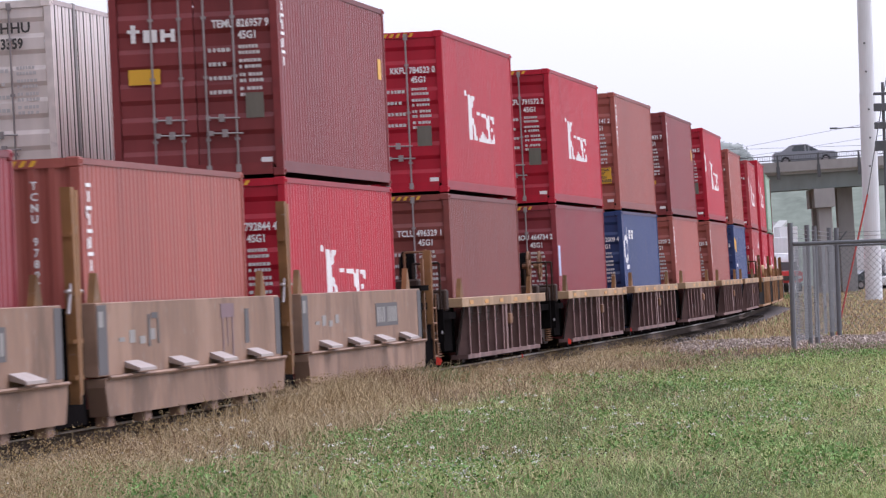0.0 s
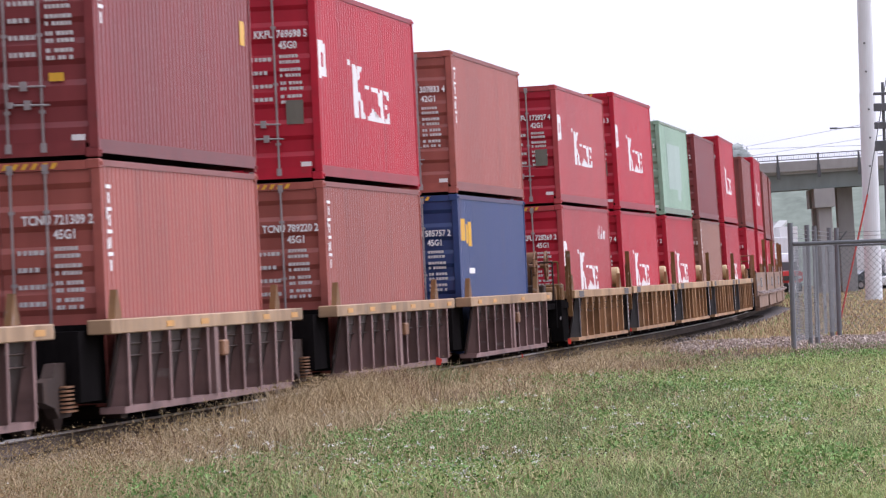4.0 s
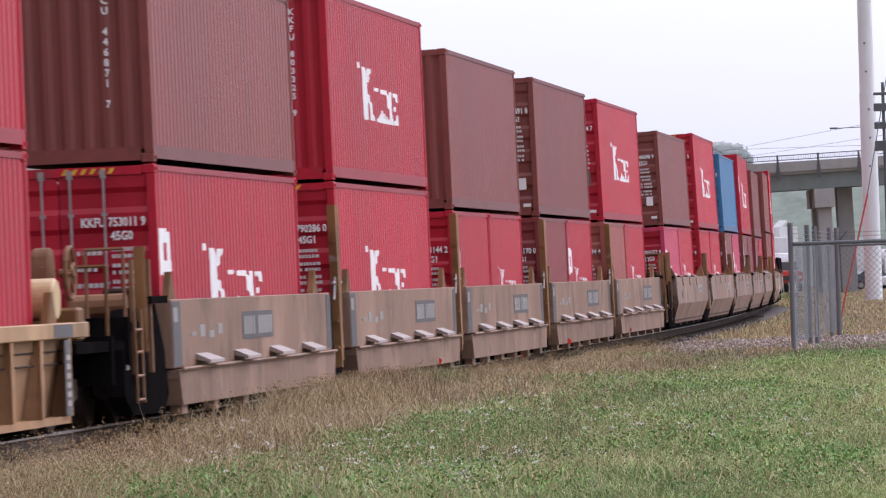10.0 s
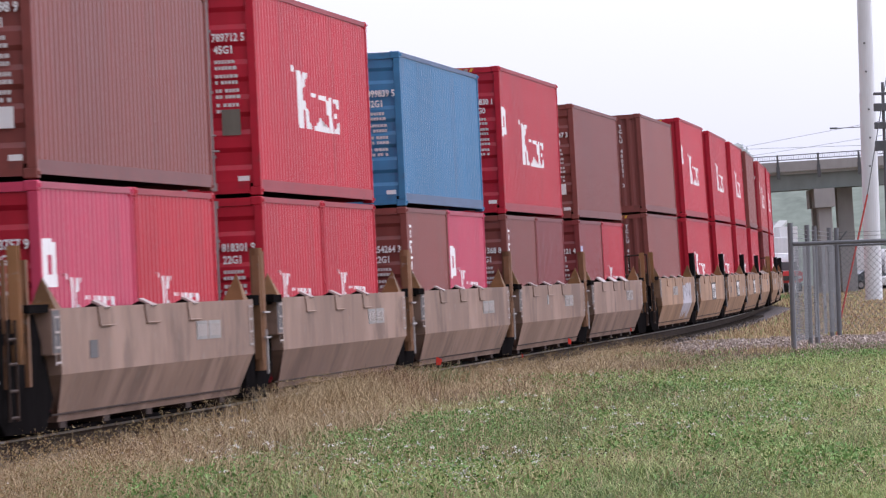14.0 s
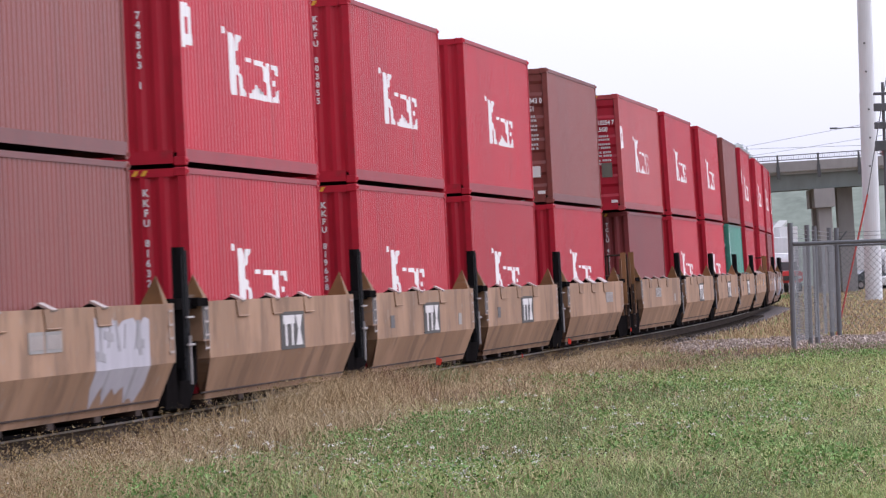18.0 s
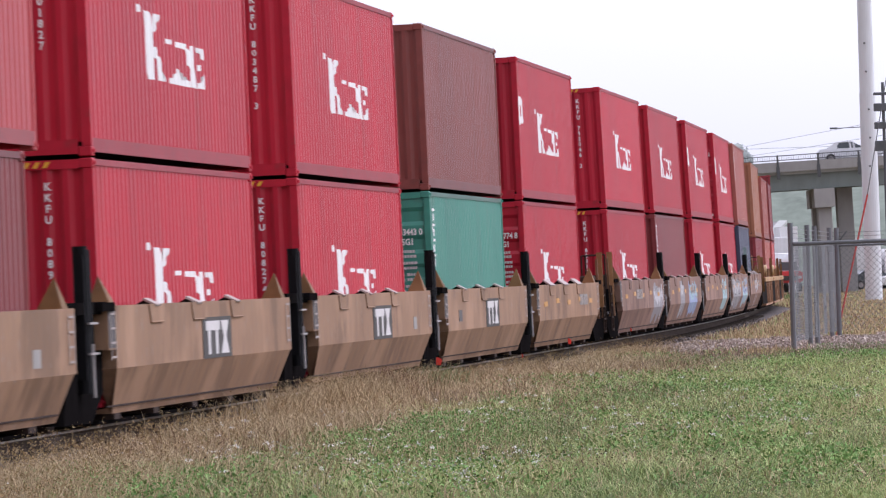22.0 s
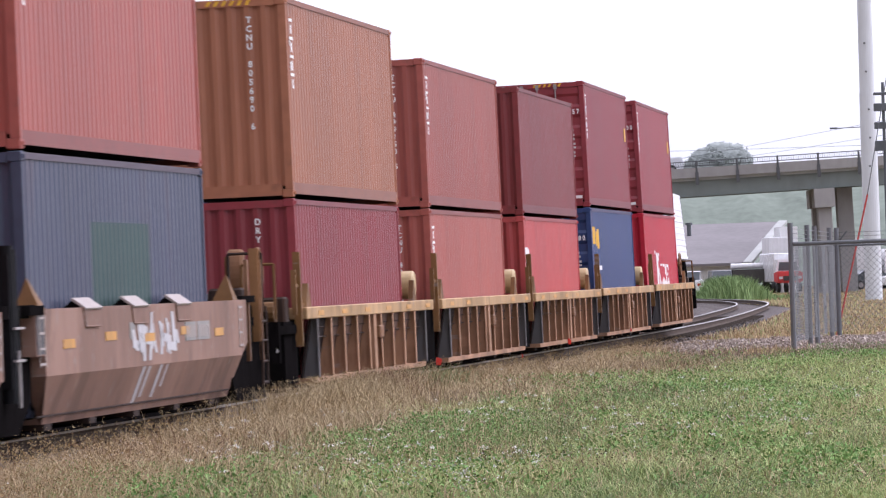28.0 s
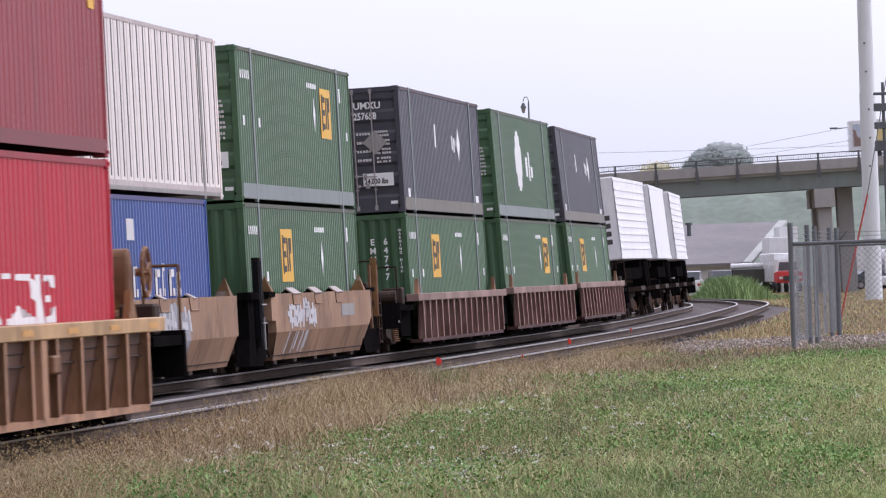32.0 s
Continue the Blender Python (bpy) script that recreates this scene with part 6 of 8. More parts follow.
# ---------------------------------------------------------------- road bridge
CONCRETE = material("weathered_concrete", (0.345, 0.335, 0.32), 0.85, 0, 0.2, 0.8, 0.5, (0.235, 0.215, 0.20), 0.01, (1, 1, 0.4))
CONCRETE_PALE = material("pale_concrete_ledge", (0.42, 0.43, 0.41), 0.85, 0, 0.15, 0.8, 0.3, (0.25, 0.24, 0.22))
GIRDER = material("grey_green_girder_paint", (0.20, 0.23, 0.215), 0.6, 0, 0.15, 0.6, 0.4, (0.10, 0.09, 0.08), 0.0, (1, 1, 0.4))
RAILING = material("dark_railing_steel", (0.11, 0.115, 0.12), 0.6, 0.2, 0.2)
ASPHALT = material("grey_asphalt", (0.055, 0.055, 0.056), 0.9, 0, 0.25, 4, spec=0.2)
bridge = thing("road_bridge", "grey road bridge with steel girders, concrete parapet and railing", "bridge")
BRIDGE = Matrix.Translation((16.78, 400, 0)) @ Matrix.Rotation(-0.0322, 4, "Y")
bridge.matrix_basis = BRIDGE
for name, y0, y1, z0, z1, mat in (("girder", 0.5, 0.8, 6.90, 8.02, GIRDER), ("girder", 3.5, 3.8, 6.90, 8.02, GIRDER), ("girder", 6.5, 6.8, 6.90, 8.02, GIRDER),
                                  ("ledge", 0.30, 9.6, 8.02, 8.22, CONCRETE_PALE), ("parapet", 0.0, 0.35, 8.224, 8.92, CONCRETE), ("parapet", 9.6, 9.95, 8.22, 8.92, CONCRETE),
                                  ("road_slab", 0.36, 9.59, 8.224, 8.66, ASPHALT)):
    bm = bmesh.new()
    box(bm, -70, 110, y0, y1, z0, z1)
    part(name, bm, mat, bridge)
bm = bmesh.new()
for z in (6.90, 7.98):
    box(bm, -70, 110, 0.38, 0.5, z, z + 0.05)
part("girder_flange", bm, GIRDER, bridge)
for k in range(-20, 34):
    bm = bmesh.new()
    x = 1.58 + 2.87 * k
    box(bm, x - 0.07, x + 0.07, -0.04, 0.10, 8.0, 9.42)
    box(bm, x - 0.12, x + 0.12, -0.06, 0.0, 7.7, 8.6)
    part("rail_post", bm, RAILING, bridge)
bm = bmesh.new()
for z in (9.34, 9.02):
    box(bm, -57, 98, 0.0, 0.07, z, z + 0.06)
part("hand_rail", bm, RAILING, bridge)
baluster = shared(("baluster",), lambda bm: box(bm, -0.012, 0.012, 0.025, 0.045, 9.08, 9.34))
for k in range(140):
    part("baluster", baluster, RAILING, bridge, "", Matrix.Translation((-7.0 + 0.17 * k, 0, 0)))
for x0 in (9.75, -28.0, 47.0):
    for y in (0.9, 6.6):
        bm = bmesh.new()
        box(bm, x0, x0 + 1.45, y - 0.9, y + 2.2, 5.55, 6.88)
        pr = part("pier_cap", bm, CONCRETE, bridge)
        bm = bmesh.new()
        box(bm, x0 + 0.22, x0 + 1.20, y - 0.4, y + 1.4, -2.2, 5.55)
        bevelled(bm, 0.05)
        part("column", bm, CONCRETE, pr)
    bm = bmesh.new()
    box(bm, x0 + 1.8, x0 + 2.9, 3.0, 5.2, -2.2, 6.88)
    part("rear_column", bm, CONCRETE, bridge)

# level approaches on banks at both ends of the bridge
for x0, x1, xe, name in ((-560.0, -52.9, -66.0, "road_bank"), (122.5, 640.0, 106.0, "road_bank")):
    z = (BRIDGE @ Vector((xe, 0, 8.66))).z
    bm = bmesh.new()
    v = [bm.verts.new(p) for p in ((x0, 396, -1), (x1, 396, -1), (x1, 414, -1), (x0, 414, -1), (x0, 400.3, z), (x1, 400.3, z), (x1, 409.7, z), (x0, 409.7, z))]
    for f in ((3, 2, 1, 0), (4, 5, 6, 7), (0, 1, 5, 4), (1, 2, 6, 5), (2, 3, 7, 6), (3, 0, 4, 7)):
        bm.faces.new([v[k] for k in f])
    bank = new(name, to_mesh(name, bm))
    bank.data.materials.append(ASPHALT)
    tagged(bank, "asphalt road on a bank leading onto the bridge", "road", kind="structure")

# ---------------------------------------------------------------- vehicles
GLASS = material("dark_car_glass", (0.09, 0.105, 0.115), 0.12, 0, 0.1, spec=0.8)
TYRE = material("tyre_rubber", (0.02, 0.02, 0.02), 0.8)
CAR_PAINT = {"white": material("white_car_paint", (0.85, 0.86, 0.87), 0.25, spread=0.04), "red": material("red_car_paint", (0.38, 0.06, 0.05), 0.25, spread=0.04),
             "dark": material("dark_car_paint", (0.06, 0.07, 0.075), 0.25, spread=0.04), "grey": material("grey_car_paint", (0.30, 0.31, 0.33), 0.25, spread=0.04)}
LAMP_GLASS = material("lamp_lens", (0.7, 0.7, 0.68), 0.1)
TAIL_RED = material("tail_lamp_lens", (0.5, 0.02, 0.02), 0.15)


def car(colour, kind, label):
    """A car that points along +x."""
    c = thing("car", label, "car", "cars on the road bridge")
    p = CAR_PAINT[colour]
    tall = {"sedan": 1.47, "suv": 1.78, "pickup": 1.80}[kind]
    L = {"sedan": 4.6, "suv": 4.7, "pickup": 5.4}[kind]
    hood = {"sedan": 0.97, "suv": 1.10, "pickup": 1.16}[kind]
    bm = bmesh.new()
    prism(bm, [(-L / 2, 0.30), (L / 2 - 0.1, 0.28), (L / 2, 0.55), (L / 2 - 0.15, hood - 0.12), (L / 2 - 1.3, hood), (-L / 2 + 0.1, hood + 0.05), (-L / 2, hood - 0.2)], -0.88, 0.88)
    bevelled(bm, 0.06, 2)
    part("body", bm, p, c)
    back = {"sedan": -L / 2 + 0.5, "suv": -L / 2 + 0.12, "pickup": -0.55}[kind]
    bm = bmesh.new()
    prism(bm, [(back, hood), (L / 2 - 1.35, hood), (L / 2 - 2.15, tall - 0.04), (back + (0.75 if kind == "sedan" else 0.25), tall - 0.04)], -0.74, 0.74)
    part("window_band", bm, GLASS, c, "dark glass")
    bm = bmesh.new()
    prism(bm, [(back + (0.70 if kind == "sedan" else 0.2), tall - 0.06), (L / 2 - 2.1, tall - 0.06), (L / 2 - 2.25, tall), (back + (0.9 if kind == "sedan" else 0.3), tall)], -0.76, 0.76)
    for x in (L / 2 - 2.05, 0.0, back + (0.8 if kind == "sedan" else 0.3)):
        for y in (-0.755, 0.735):
            prism(bm, [(x - 0.05, hood), (x + 0.06, hood), (x + 0.02, tall - 0.05), (x - 0.08, tall - 0.05)], y, y + 0.02)
    # broad rear pillars in the body's colour
    slope = 0.75 if kind == "sedan" else 0.25
    for y in (-0.758, 0.732):
        prism(bm, [(back, hood), (back + 0.75, hood), (back + slope + 0.25, tall - 0.05), (back + slope, tall - 0.05)], y, y + 0.026)
    part("roof", bm, p, c)
    for x in (-L / 2 + 0.85, L / 2 - 0.9):
        for sy in (-1, 1):
            bm = bmesh.new()
            rod(bm, (x, sy * 0.70, 0.33), (x, sy * 0.90, 0.33), 0.33, 16)
            w = part("wheel", bm, TYRE, c)
            bm = bmesh.new()
            rod(bm, (x, sy * 0.895, 0.33), (x, sy * 0.91, 0.33), 0.20, 12)
            part("rim", bm, ZINC, w)
    for sy in (-1, 1):
        bm = bmesh.new()
        box(bm, L / 2 - 0.12, L / 2 - 0.01, sy * 0.62 - 0.16, sy * 0.62 + 0.16, 0.58, 0.74)
        part("headlight", bm, LAMP_GLASS, c)
        bm = bmesh.new()
        box(bm, -L / 2 - 0.01, -L / 2 + 0.08, sy * 0.68 - 0.12, sy * 0.68 + 0.12, 0.62, 0.82)
        part("tail_light", bm, TAIL_RED, c)
    return c


TRUCK_RED = material("orange_red_truck_paint", (0.68, 0.06, 0.055), 0.5, spread=0.1)
PICTURE = material("blue_grey_picture_print", (0.55, 0.60, 0.68), 0.5, spread=0.3, grain=2, stain=0.5, stain_colour=(0.34, 0.40, 0.52))
PICTURE_YELLOW = material("yellow_picture_print", (0.72, 0.58, 0.26), 0.5, spread=0.3, grain=4, stain=0.5, stain_colour=(0.48, 0.36, 0.20))
PICTURE_BROWN = material("brown_picture_print", (0.30, 0.20, 0.17), 0.5, spread=0.3, grain=4)


def box_truck():
    t = thing("box_truck", "white rental box truck with an orange-red stripe and a printed picture", "truck")
    w = CAR_PAINT["white"]
    bm = bmesh.new()
    box(bm, -5.0, 2.1, -1.15, 1.15, 0.70, 2.92)
    bevelled(bm, 0.05)
    box(bm, 2.1, 2.9, -1.12, 1.12, 2.26, 2.92)
    part("cargo_box", bm, w, t)
    bm = bmesh.new()
    box(bm, -2.2, 2.12, -1.165, -1.152, 1.62, 2.14)
    part("stripe", bm, TRUCK_RED, t, "orange-red stripe")
    bm = bmesh.new()
    box(bm, -4.8, -2.2, -1.165, -1.152, 1.05, 2.62)
    print_ = part("printed_picture", bm, PICTURE, t, "blue-grey and yellow printed picture")
    bm = bmesh.new()
    prism(bm, [(-4.0, 1.06), (-2.21, 1.06), (-2.21, 2.45), (-2.5, 2.6), (-2.75, 2.2), (-3.2, 2.1), (-3.45, 1.7), (-3.9, 1.5)], -1.172, -1.166)
    part("printed_shape", bm, PICTURE_YELLOW, print_, "yellow printed shape")
    bm = bmesh.new()
    prism(bm, [(-4.78, 1.06), (-4.0, 1.06), (-4.15, 1.5), (-4.5, 1.8), (-4.6, 2.2), (-4.78, 2.3)], -1.172, -1.166)
    prism(bm, [(-3.4, 1.07), (-2.7, 1.07), (-2.8, 1.35), (-3.2, 1.45)], -1.178, -1.173)
    part("printed_shape", bm, PICTURE_BROWN, print_, "brown printed shape")
    bm = bmesh.new()
    for k in range(5):
        box(bm, -0.6 + 0.42 * k, -0.3 + 0.42 * k, -1.165, -1.152, 2.40, 2.64)
    part("logo_mark", bm, DARK_SIGN, t, "dark logo of plain bars")
    bm = bmesh.new()
    prism(bm, [(2.15, 0.5), (4.6, 0.5), (4.75, 1.0), (4.5, 1.45), (3.7, 1.55), (3.15, 2.15), (2.15, 2.22)], -1.05, 1.05)
    bevelled(bm, 0.05)
    part("cab", bm, w, t)
    bm = bmesh.new()
    prism(bm, [(2.5, 1.5), (3.6, 1.5), (3.1, 2.04), (2.5, 2.1)], -1.07, 1.07)
    part("side_window", bm, GLASS, t)
    for x in (-3.2, 3.7):
        for sy in (-1, 1):
            bm = bmesh.new()
            rod(bm, (x, sy * 0.75, 0.42), (x, sy * 1.08, 0.42), 0.42, 16)
            part("wheel", bm, TYRE, t)
    return t


def over_bridge(x, back=False, lane=3.2):
    """A place on the bridge's roadway, x metres along it."""
    on = min(max(x, -66.0), 106.0)
    level = Matrix.Identity(4) if on == x else Matrix.Rotation(0.0322, 4, "Y")
    return BRIDGE @ Matrix.Translation((on, lane, 8.662)) @ level @ Matrix.Translation((x - on, 0, 0)) @ Matrix.Rotation(math.pi if back else 0.0, 4, "Z")


def crossing(ob, t0, x0, v, back=False):
    """The vehicle is at x0 at t0 and drives on at v metres a second."""
    lane = 6.4 if back else 3.0
    CROSSERS.append((ob, [(k * 1.0, over_bridge(x0 + v * (k * 1.0 - t0), back, lane)) for k in range(33)]))


def px_x(p):
    """Metres along the bridge for a place across the view."""
    return (p - 1200) * 0.04


for colour, kind, t0, p, v, lab in (("grey", "sedan", 0.0, 1437, 13.0, "grey sedan driving over the bridge"), ("grey", "sedan", 7.0, 1500, 13.0, "grey sedan driving over the bridge"),
                                    ("red", "sedan", 17.5, 1467, 13.0, "dull red sedan driving over the bridge"), ("white", "suv", 19.0, 1502, 14.0, "white off-road wagon driving over the bridge"),
                                    ("dark", "sedan", 19.5, 1345, 15.0, "dark sedan driving over the bridge"), ("dark", "sedan", 20.5, 1416, 13.0, "dark sedan driving over the bridge"),
                                    ("white", "sedan", 21.5, 1357, 12.8, "white sedan driving over the bridge"),
                                    ("white", "sedan", 27.5, 1480, 13.0, "pale sedan driving over the bridge")):
    crossing(car(colour, kind, lab), t0, px_x(p), v)
crossing(car("white", "sedan", "white sedan driving back over the bridge"), 29.6, px_x(1338), -15.3, True)
crossing(car("white", "pickup", "white pickup driving back over the bridge"), 27.5, px_x(1318), -13.0, True)
crossing(box_truck(), 31.0, px_x(1372) - 4.3, 15.1)
BARK = material("grey_bark", (0.13, 0.115, 0.10), 0.9, 0, 0.3, 3, bump=0.02)


# ---------------------------------------------------------------- yard behind the track
ROOF_GREY = material("grey_shingle_roof", (0.20, 0.185, 0.187), 0.85, 0, 0.2, 1.0, 0.4, (0.25, 0.24, 0.24), 0.01, (1, 1, 1))
WALL_PALE = material("pale_painted_wall", (0.78, 0.78, 0.77), 0.8, 0, 0.1, 1.0, 0.2, (0.4, 0.39, 0.37))
shed = thing("warehouse", "low pale warehouse with a long grey roof", "building")
bm = bmesh.new()
box(bm, 0, 24.0, 0, 22.0, -0.6, 2.2)
part("wall", bm, WALL_PALE, shed)
bm = bmesh.new()
v = [bm.verts.new(p) for p in ((-0.5, -0.8, 2.25), (24.6, -0.8, 2.25), (28.8, 20.0, 5.6), (-0.5, 20.0, 5.6), (-0.5, -0.8, 2.05), (24.6, -0.8, 2.05), (28.8, 20.0, 5.4), (-0.5, 20.0, 5.4))]
for f in ((0, 1, 2, 3), (7, 6, 5, 4), (0, 4, 5, 1), (1, 5, 6, 2), (2, 6, 7, 3), (3, 7, 4, 0)):
    bm.faces.new([v[i] for i in f])
part("roof", bm, ROOF_GREY, shed)
bm = bmesh.new()
v = [bm.verts.new(p) for p in ((24.6, -0.86, 2.02), (25.3, -0.86, 2.02), (29.5, 20.0, 5.45), (28.8, 20.0, 5.45), (24.6, -0.86, 2.3), (25.3, -0.86, 2.3), (29.5, 20.0, 5.7), (28.8, 20.0, 5.7))]
for f in ((3, 2, 1, 0), (4, 5, 6, 7), (0, 1, 5, 4), (1, 2, 6, 5), (2, 3, 7, 6), (3, 0, 4, 7)):
    bm.faces.new([v[i] for i in f])
part("verge", bm, CONCRETE_PALE, shed)
for x in (8.0, 17.5, 21.0):
    bm = bmesh.new()
    rod(bm, (x, 14.0, 4.4), (x, 14.0, 5.5), 0.18, 10)
    rod(bm, (x, 14.0, 5.5), (x, 14.0, 5.7), 0.30, 10)
    part("roof_vent", bm, GALV_DARK, shed)
shed.matrix_basis = pose(-0.6, 455, 0)

annex = thing("warehouse", "pale block building behind the fence", "building")
bm = bmesh.new()
box(bm, 0, 1.4, 0, 8, -0.6, 5.0)
part("wall", bm, WALL_PALE, annex)
annex.matrix_basis = pose(26.9, 452, 0)
for x, y, w, h, z in ((25.6, 446, 1.7, 2.6, 1.55), (30.6, 430, 2.6, 2.8, 0.9), (33.6, 432, 2.0, 2.2, 0.7)):
    tr = thing("truck_trailer", "parked white box trailer behind the fence", "trailer", "parked trailers")
    bm = bmesh.new()
    box(bm, 0, w, 0, 9.0, z, z + h)
    bevelled(bm, 0.04)
    part("box_body", bm, TRAILER_WHITE, tr)
    bm = bmesh.new()
    for dx in (0.2, w - 0.5):
        rod(bm, (dx, 0.8, 0.25), (dx + 0.3, 0.8, 0.25), 0.5, 14)
    part("tyre", bm, TYRE, tr)
    bm = bmesh.new()
    box(bm, 0.15, w - 0.15, 0.3, 8.6, z - 0.35, z - 0.002)
    part("chassis", bm, BLACK, tr)
    tr.matrix_basis = pose(x, y, 0)

rescue = thing("delivery_truck", "white and red cab truck parked facing the track", "truck")
bm = bmesh.new()
box(bm, -0.95, 0.95, 0.5, 6.0, 0.55, 2.75)
bevelled(bm, 0.06)
part("box_body", bm, CAR_PAINT["white"], rescue)
bm = bmesh.new()
box(bm, -0.98, 0.98, -1.2, 0.5, 0.45, 1.35)
bevelled(bm, 0.12, 2)
part("bonnet", bm, TRUCK_RED, rescue, "red bonnet")
bm = bmesh.new()
prism(bm, [(-0.9, 1.30), (0.9, 1.30), (0.78, 2.25), (-0.78, 2.25)], -0.25, 0.5)
part("cab", bm, CAR_PAINT["white"], rescue)
bm = bmesh.new()
prism(bm, [(-0.74, 1.40), (0.74, 1.40), (0.66, 2.05), (-0.66, 2.05)], -0.28, -0.255)
part("windscreen", bm, GLASS, rescue)
bm = bmesh.new()
box(bm, -0.55, 0.55, -1.24, -1.20, 0.62, 0.98)
part("grille", bm, DARK_SIGN, rescue)
for sx in (-1, 1):
    bm = bmesh.new()
    box(bm, sx * 0.75 - 0.14, sx * 0.75 + 0.14, -1.24, -1.19, 0.75, 0.95)
    part("headlight", bm, LAMP_GLASS, rescue)
    bm = bmesh.new()
    rod(bm, (sx * 0.7, -0.5, 0.1), (sx * 0.95, -0.5, 0.1), 0.38, 14)
    part("wheel", bm, TYRE, rescue)
    bm = bmesh.new()
    rod(bm, (sx * 0.7, 4.6, 0.1), (sx * 0.95, 4.6, 0.1), 0.38, 14)
    part("wheel", bm, TYRE, rescue)
rescue.matrix_basis = pose(26.4, 436, 0.1, 0, 0, 8)

for x, y, colour, kind, a, lab in ((19.2, 440, "white", "suv", 85, "parked white wagon by the warehouse"), (21.4, 442, "grey", "suv", 95, "parked grey wagon by the warehouse"),
                                   (17.0, 440, "white", "suv", 90, "parked white wagon by the warehouse"), (32.2, 425, "dark", "sedan", 20, "parked dark car behind the fence"),
                                   (34.0, 420, "white", "sedan", -160, "parked white car behind the fence")):
    c_ = car(colour, kind, lab)
    c_["group"] = "parked cars"
    c_.matrix_basis = pose(x, y, -0.1, 0, 0, a)
flat = thing("flatbed_trailer", "dark flatbed trailer with a white load on top", "trailer")
bm = bmesh.new()
box(bm, 0, 3.2, 0, 2.4, 0.6, 1.7)
bevelled(bm, 0.03)
part("bed", bm, DARK_SIGN, flat)
bm = bmesh.new()
rod(bm, (-0.1, 0.6, 1.95), (3.0, 0.6, 1.95), 0.22, 12)
part("load", bm, TRAILER_WHITE, flat, "white rolled load")
for x in (0.5, 2.6):
    bm = bmesh.new()
    rod(bm, (x, -0.05, 0.25), (x, 0.35, 0.25), 0.42, 14)
    part("tyre", bm, TYRE, flat)
flat.matrix_basis = pose(22.4, 440, 0)

lamp = thing("street_lamp", "old-style black street lamp with a hanging globe", "lamp")
bm = bmesh.new()
rod(bm, (0, 0, -0.4), (0, 0, 10.9), 0.07, 10, 0.04)
part("post", bm, GALV_DARK, lamp)
bm = bmesh.new()
for i in range(6):
    a, b = math.pi * i / 6, math.pi * (i + 1) / 6
    rod(bm, (-0.14 + 0.14 * math.cos(a), 0, 10.9 + 0.28 * math.sin(a)), (-0.14 + 0.14 * math.cos(b), 0, 10.9 + 0.28 * math.sin(b)), 0.025, 6)
part("arm", bm, GALV_DARK, lamp)
bm = bmesh.new()
rod(bm, (-0.28, 0, 10.62), (-0.28, 0, 10.86), 0.16, 12, 0.05)
part("hood", bm, GALV_DARK, lamp)
bm = bmesh.new()
rod(bm, (-0.28, 0, 10.32), (-0.28, 0, 10.62), 0.06, 12, 0.14)
part("globe", bm, GREY_SIGN, lamp)
lamp.matrix_basis = pose(4.78, 300, 0)

arm = thing("street_lamp", "slim grey street lamp with a level arm beyond the bridge", "lamp")
bm = bmesh.new()
rod(bm, (0, 0, -0.4), (0, 0, 11.95), 0.09, 8)
part("post", bm, GALV_DARK, arm)
bm = bmesh.new()
rod(bm, (-2.2, 0, 11.9), (0, 0, 11.95), 0.035, 6)
box(bm, -2.35, -1.8, -0.1, 0.1, 11.85, 11.98)
part("arm", bm, GALV, arm)
arm.matrix_basis = pose(31.3, 420, 0)
for k, (za, zb) in enumerate(((10.4, 11.5), (10.9, 10.85), (11.2, 12.6))):
    w_ = thing("overhead_wire", "thin dark overhead wire above the bridge", "cable", "overhead wires")
    bm = bmesh.new()
    pts = [(-10 + 60 * i / 12, za + (zb - za) * (-10 + 60 * i / 12 - 23.5) / 9.3 - 0.25 * math.sin(math.pi * i / 12)) for i in range(13)]
    for p, q in zip(pts, pts[1:]):
        rod(bm, (p[0], 422 + k, p[1]), (q[0], 422 + k, q[1]), 0.012, 4)
    part("strand", bm, GALV_DARK, w_)
    bm = bmesh.new()
    for p in (pts[0], pts[-1]):
        rod(bm, (p[0], 422 + k, -1.0), (p[0], 422 + k, p[1] + 0.4), 0.13, 10, 0.10)
    part("support_pole", bm, BARK, w_, "wooden pole holding the wire")


# ---------------------------------------------------------------- plants
def leaf_material(name, a, b, rough=0.8):
    """Leaves whose shade goes from a to b, leaf by leaf and patch by patch."""
    m = bpy.data.materials.new(name)
    m.use_nodes = True
    n, l = m.node_tree.nodes, m.node_tree.links
    p = n["Principled BSDF"]
    p.inputs["Roughness"].default_value = rough
    p.inputs["Specular IOR Level"].default_value = 0.1
    g = n.new("ShaderNodeNewGeometry")
    co = n.new("ShaderNodeTexCoord")
    nz = n.new("ShaderNodeTexNoise")
    nz.inputs["Scale"].default_value, nz.inputs["Detail"].default_value = 0.55, 4
    l.new(co.outputs["Object"], nz.inputs[0])
    ad = n.new("ShaderNodeMath")
    ad.operation = "MULTIPLY_ADD"
    ad.inputs[1].default_value, ad.inputs[2].default_value = 0.75, -0.12
    l.new(g.outputs["Random Per Island"], ad.inputs[0])
    sm = n.new("ShaderNodeMath")
    sm.operation = "MULTIPLY_ADD"
    sm.inputs[1].default_value = 0.6
    l.new(nz.outputs["Fac"], sm.inputs[0])
    l.new(ad.outputs[0], sm.inputs[2])
    mx = n.new("ShaderNodeMixRGB")
    mx.inputs[1].default_value, mx.inputs[2].default_value = (*a, 1), (*b, 1)
    l.new(sm.outputs[0], mx.inputs[0])
    l.new(mx.outputs[0], p.inputs["Base Color"])
    return m


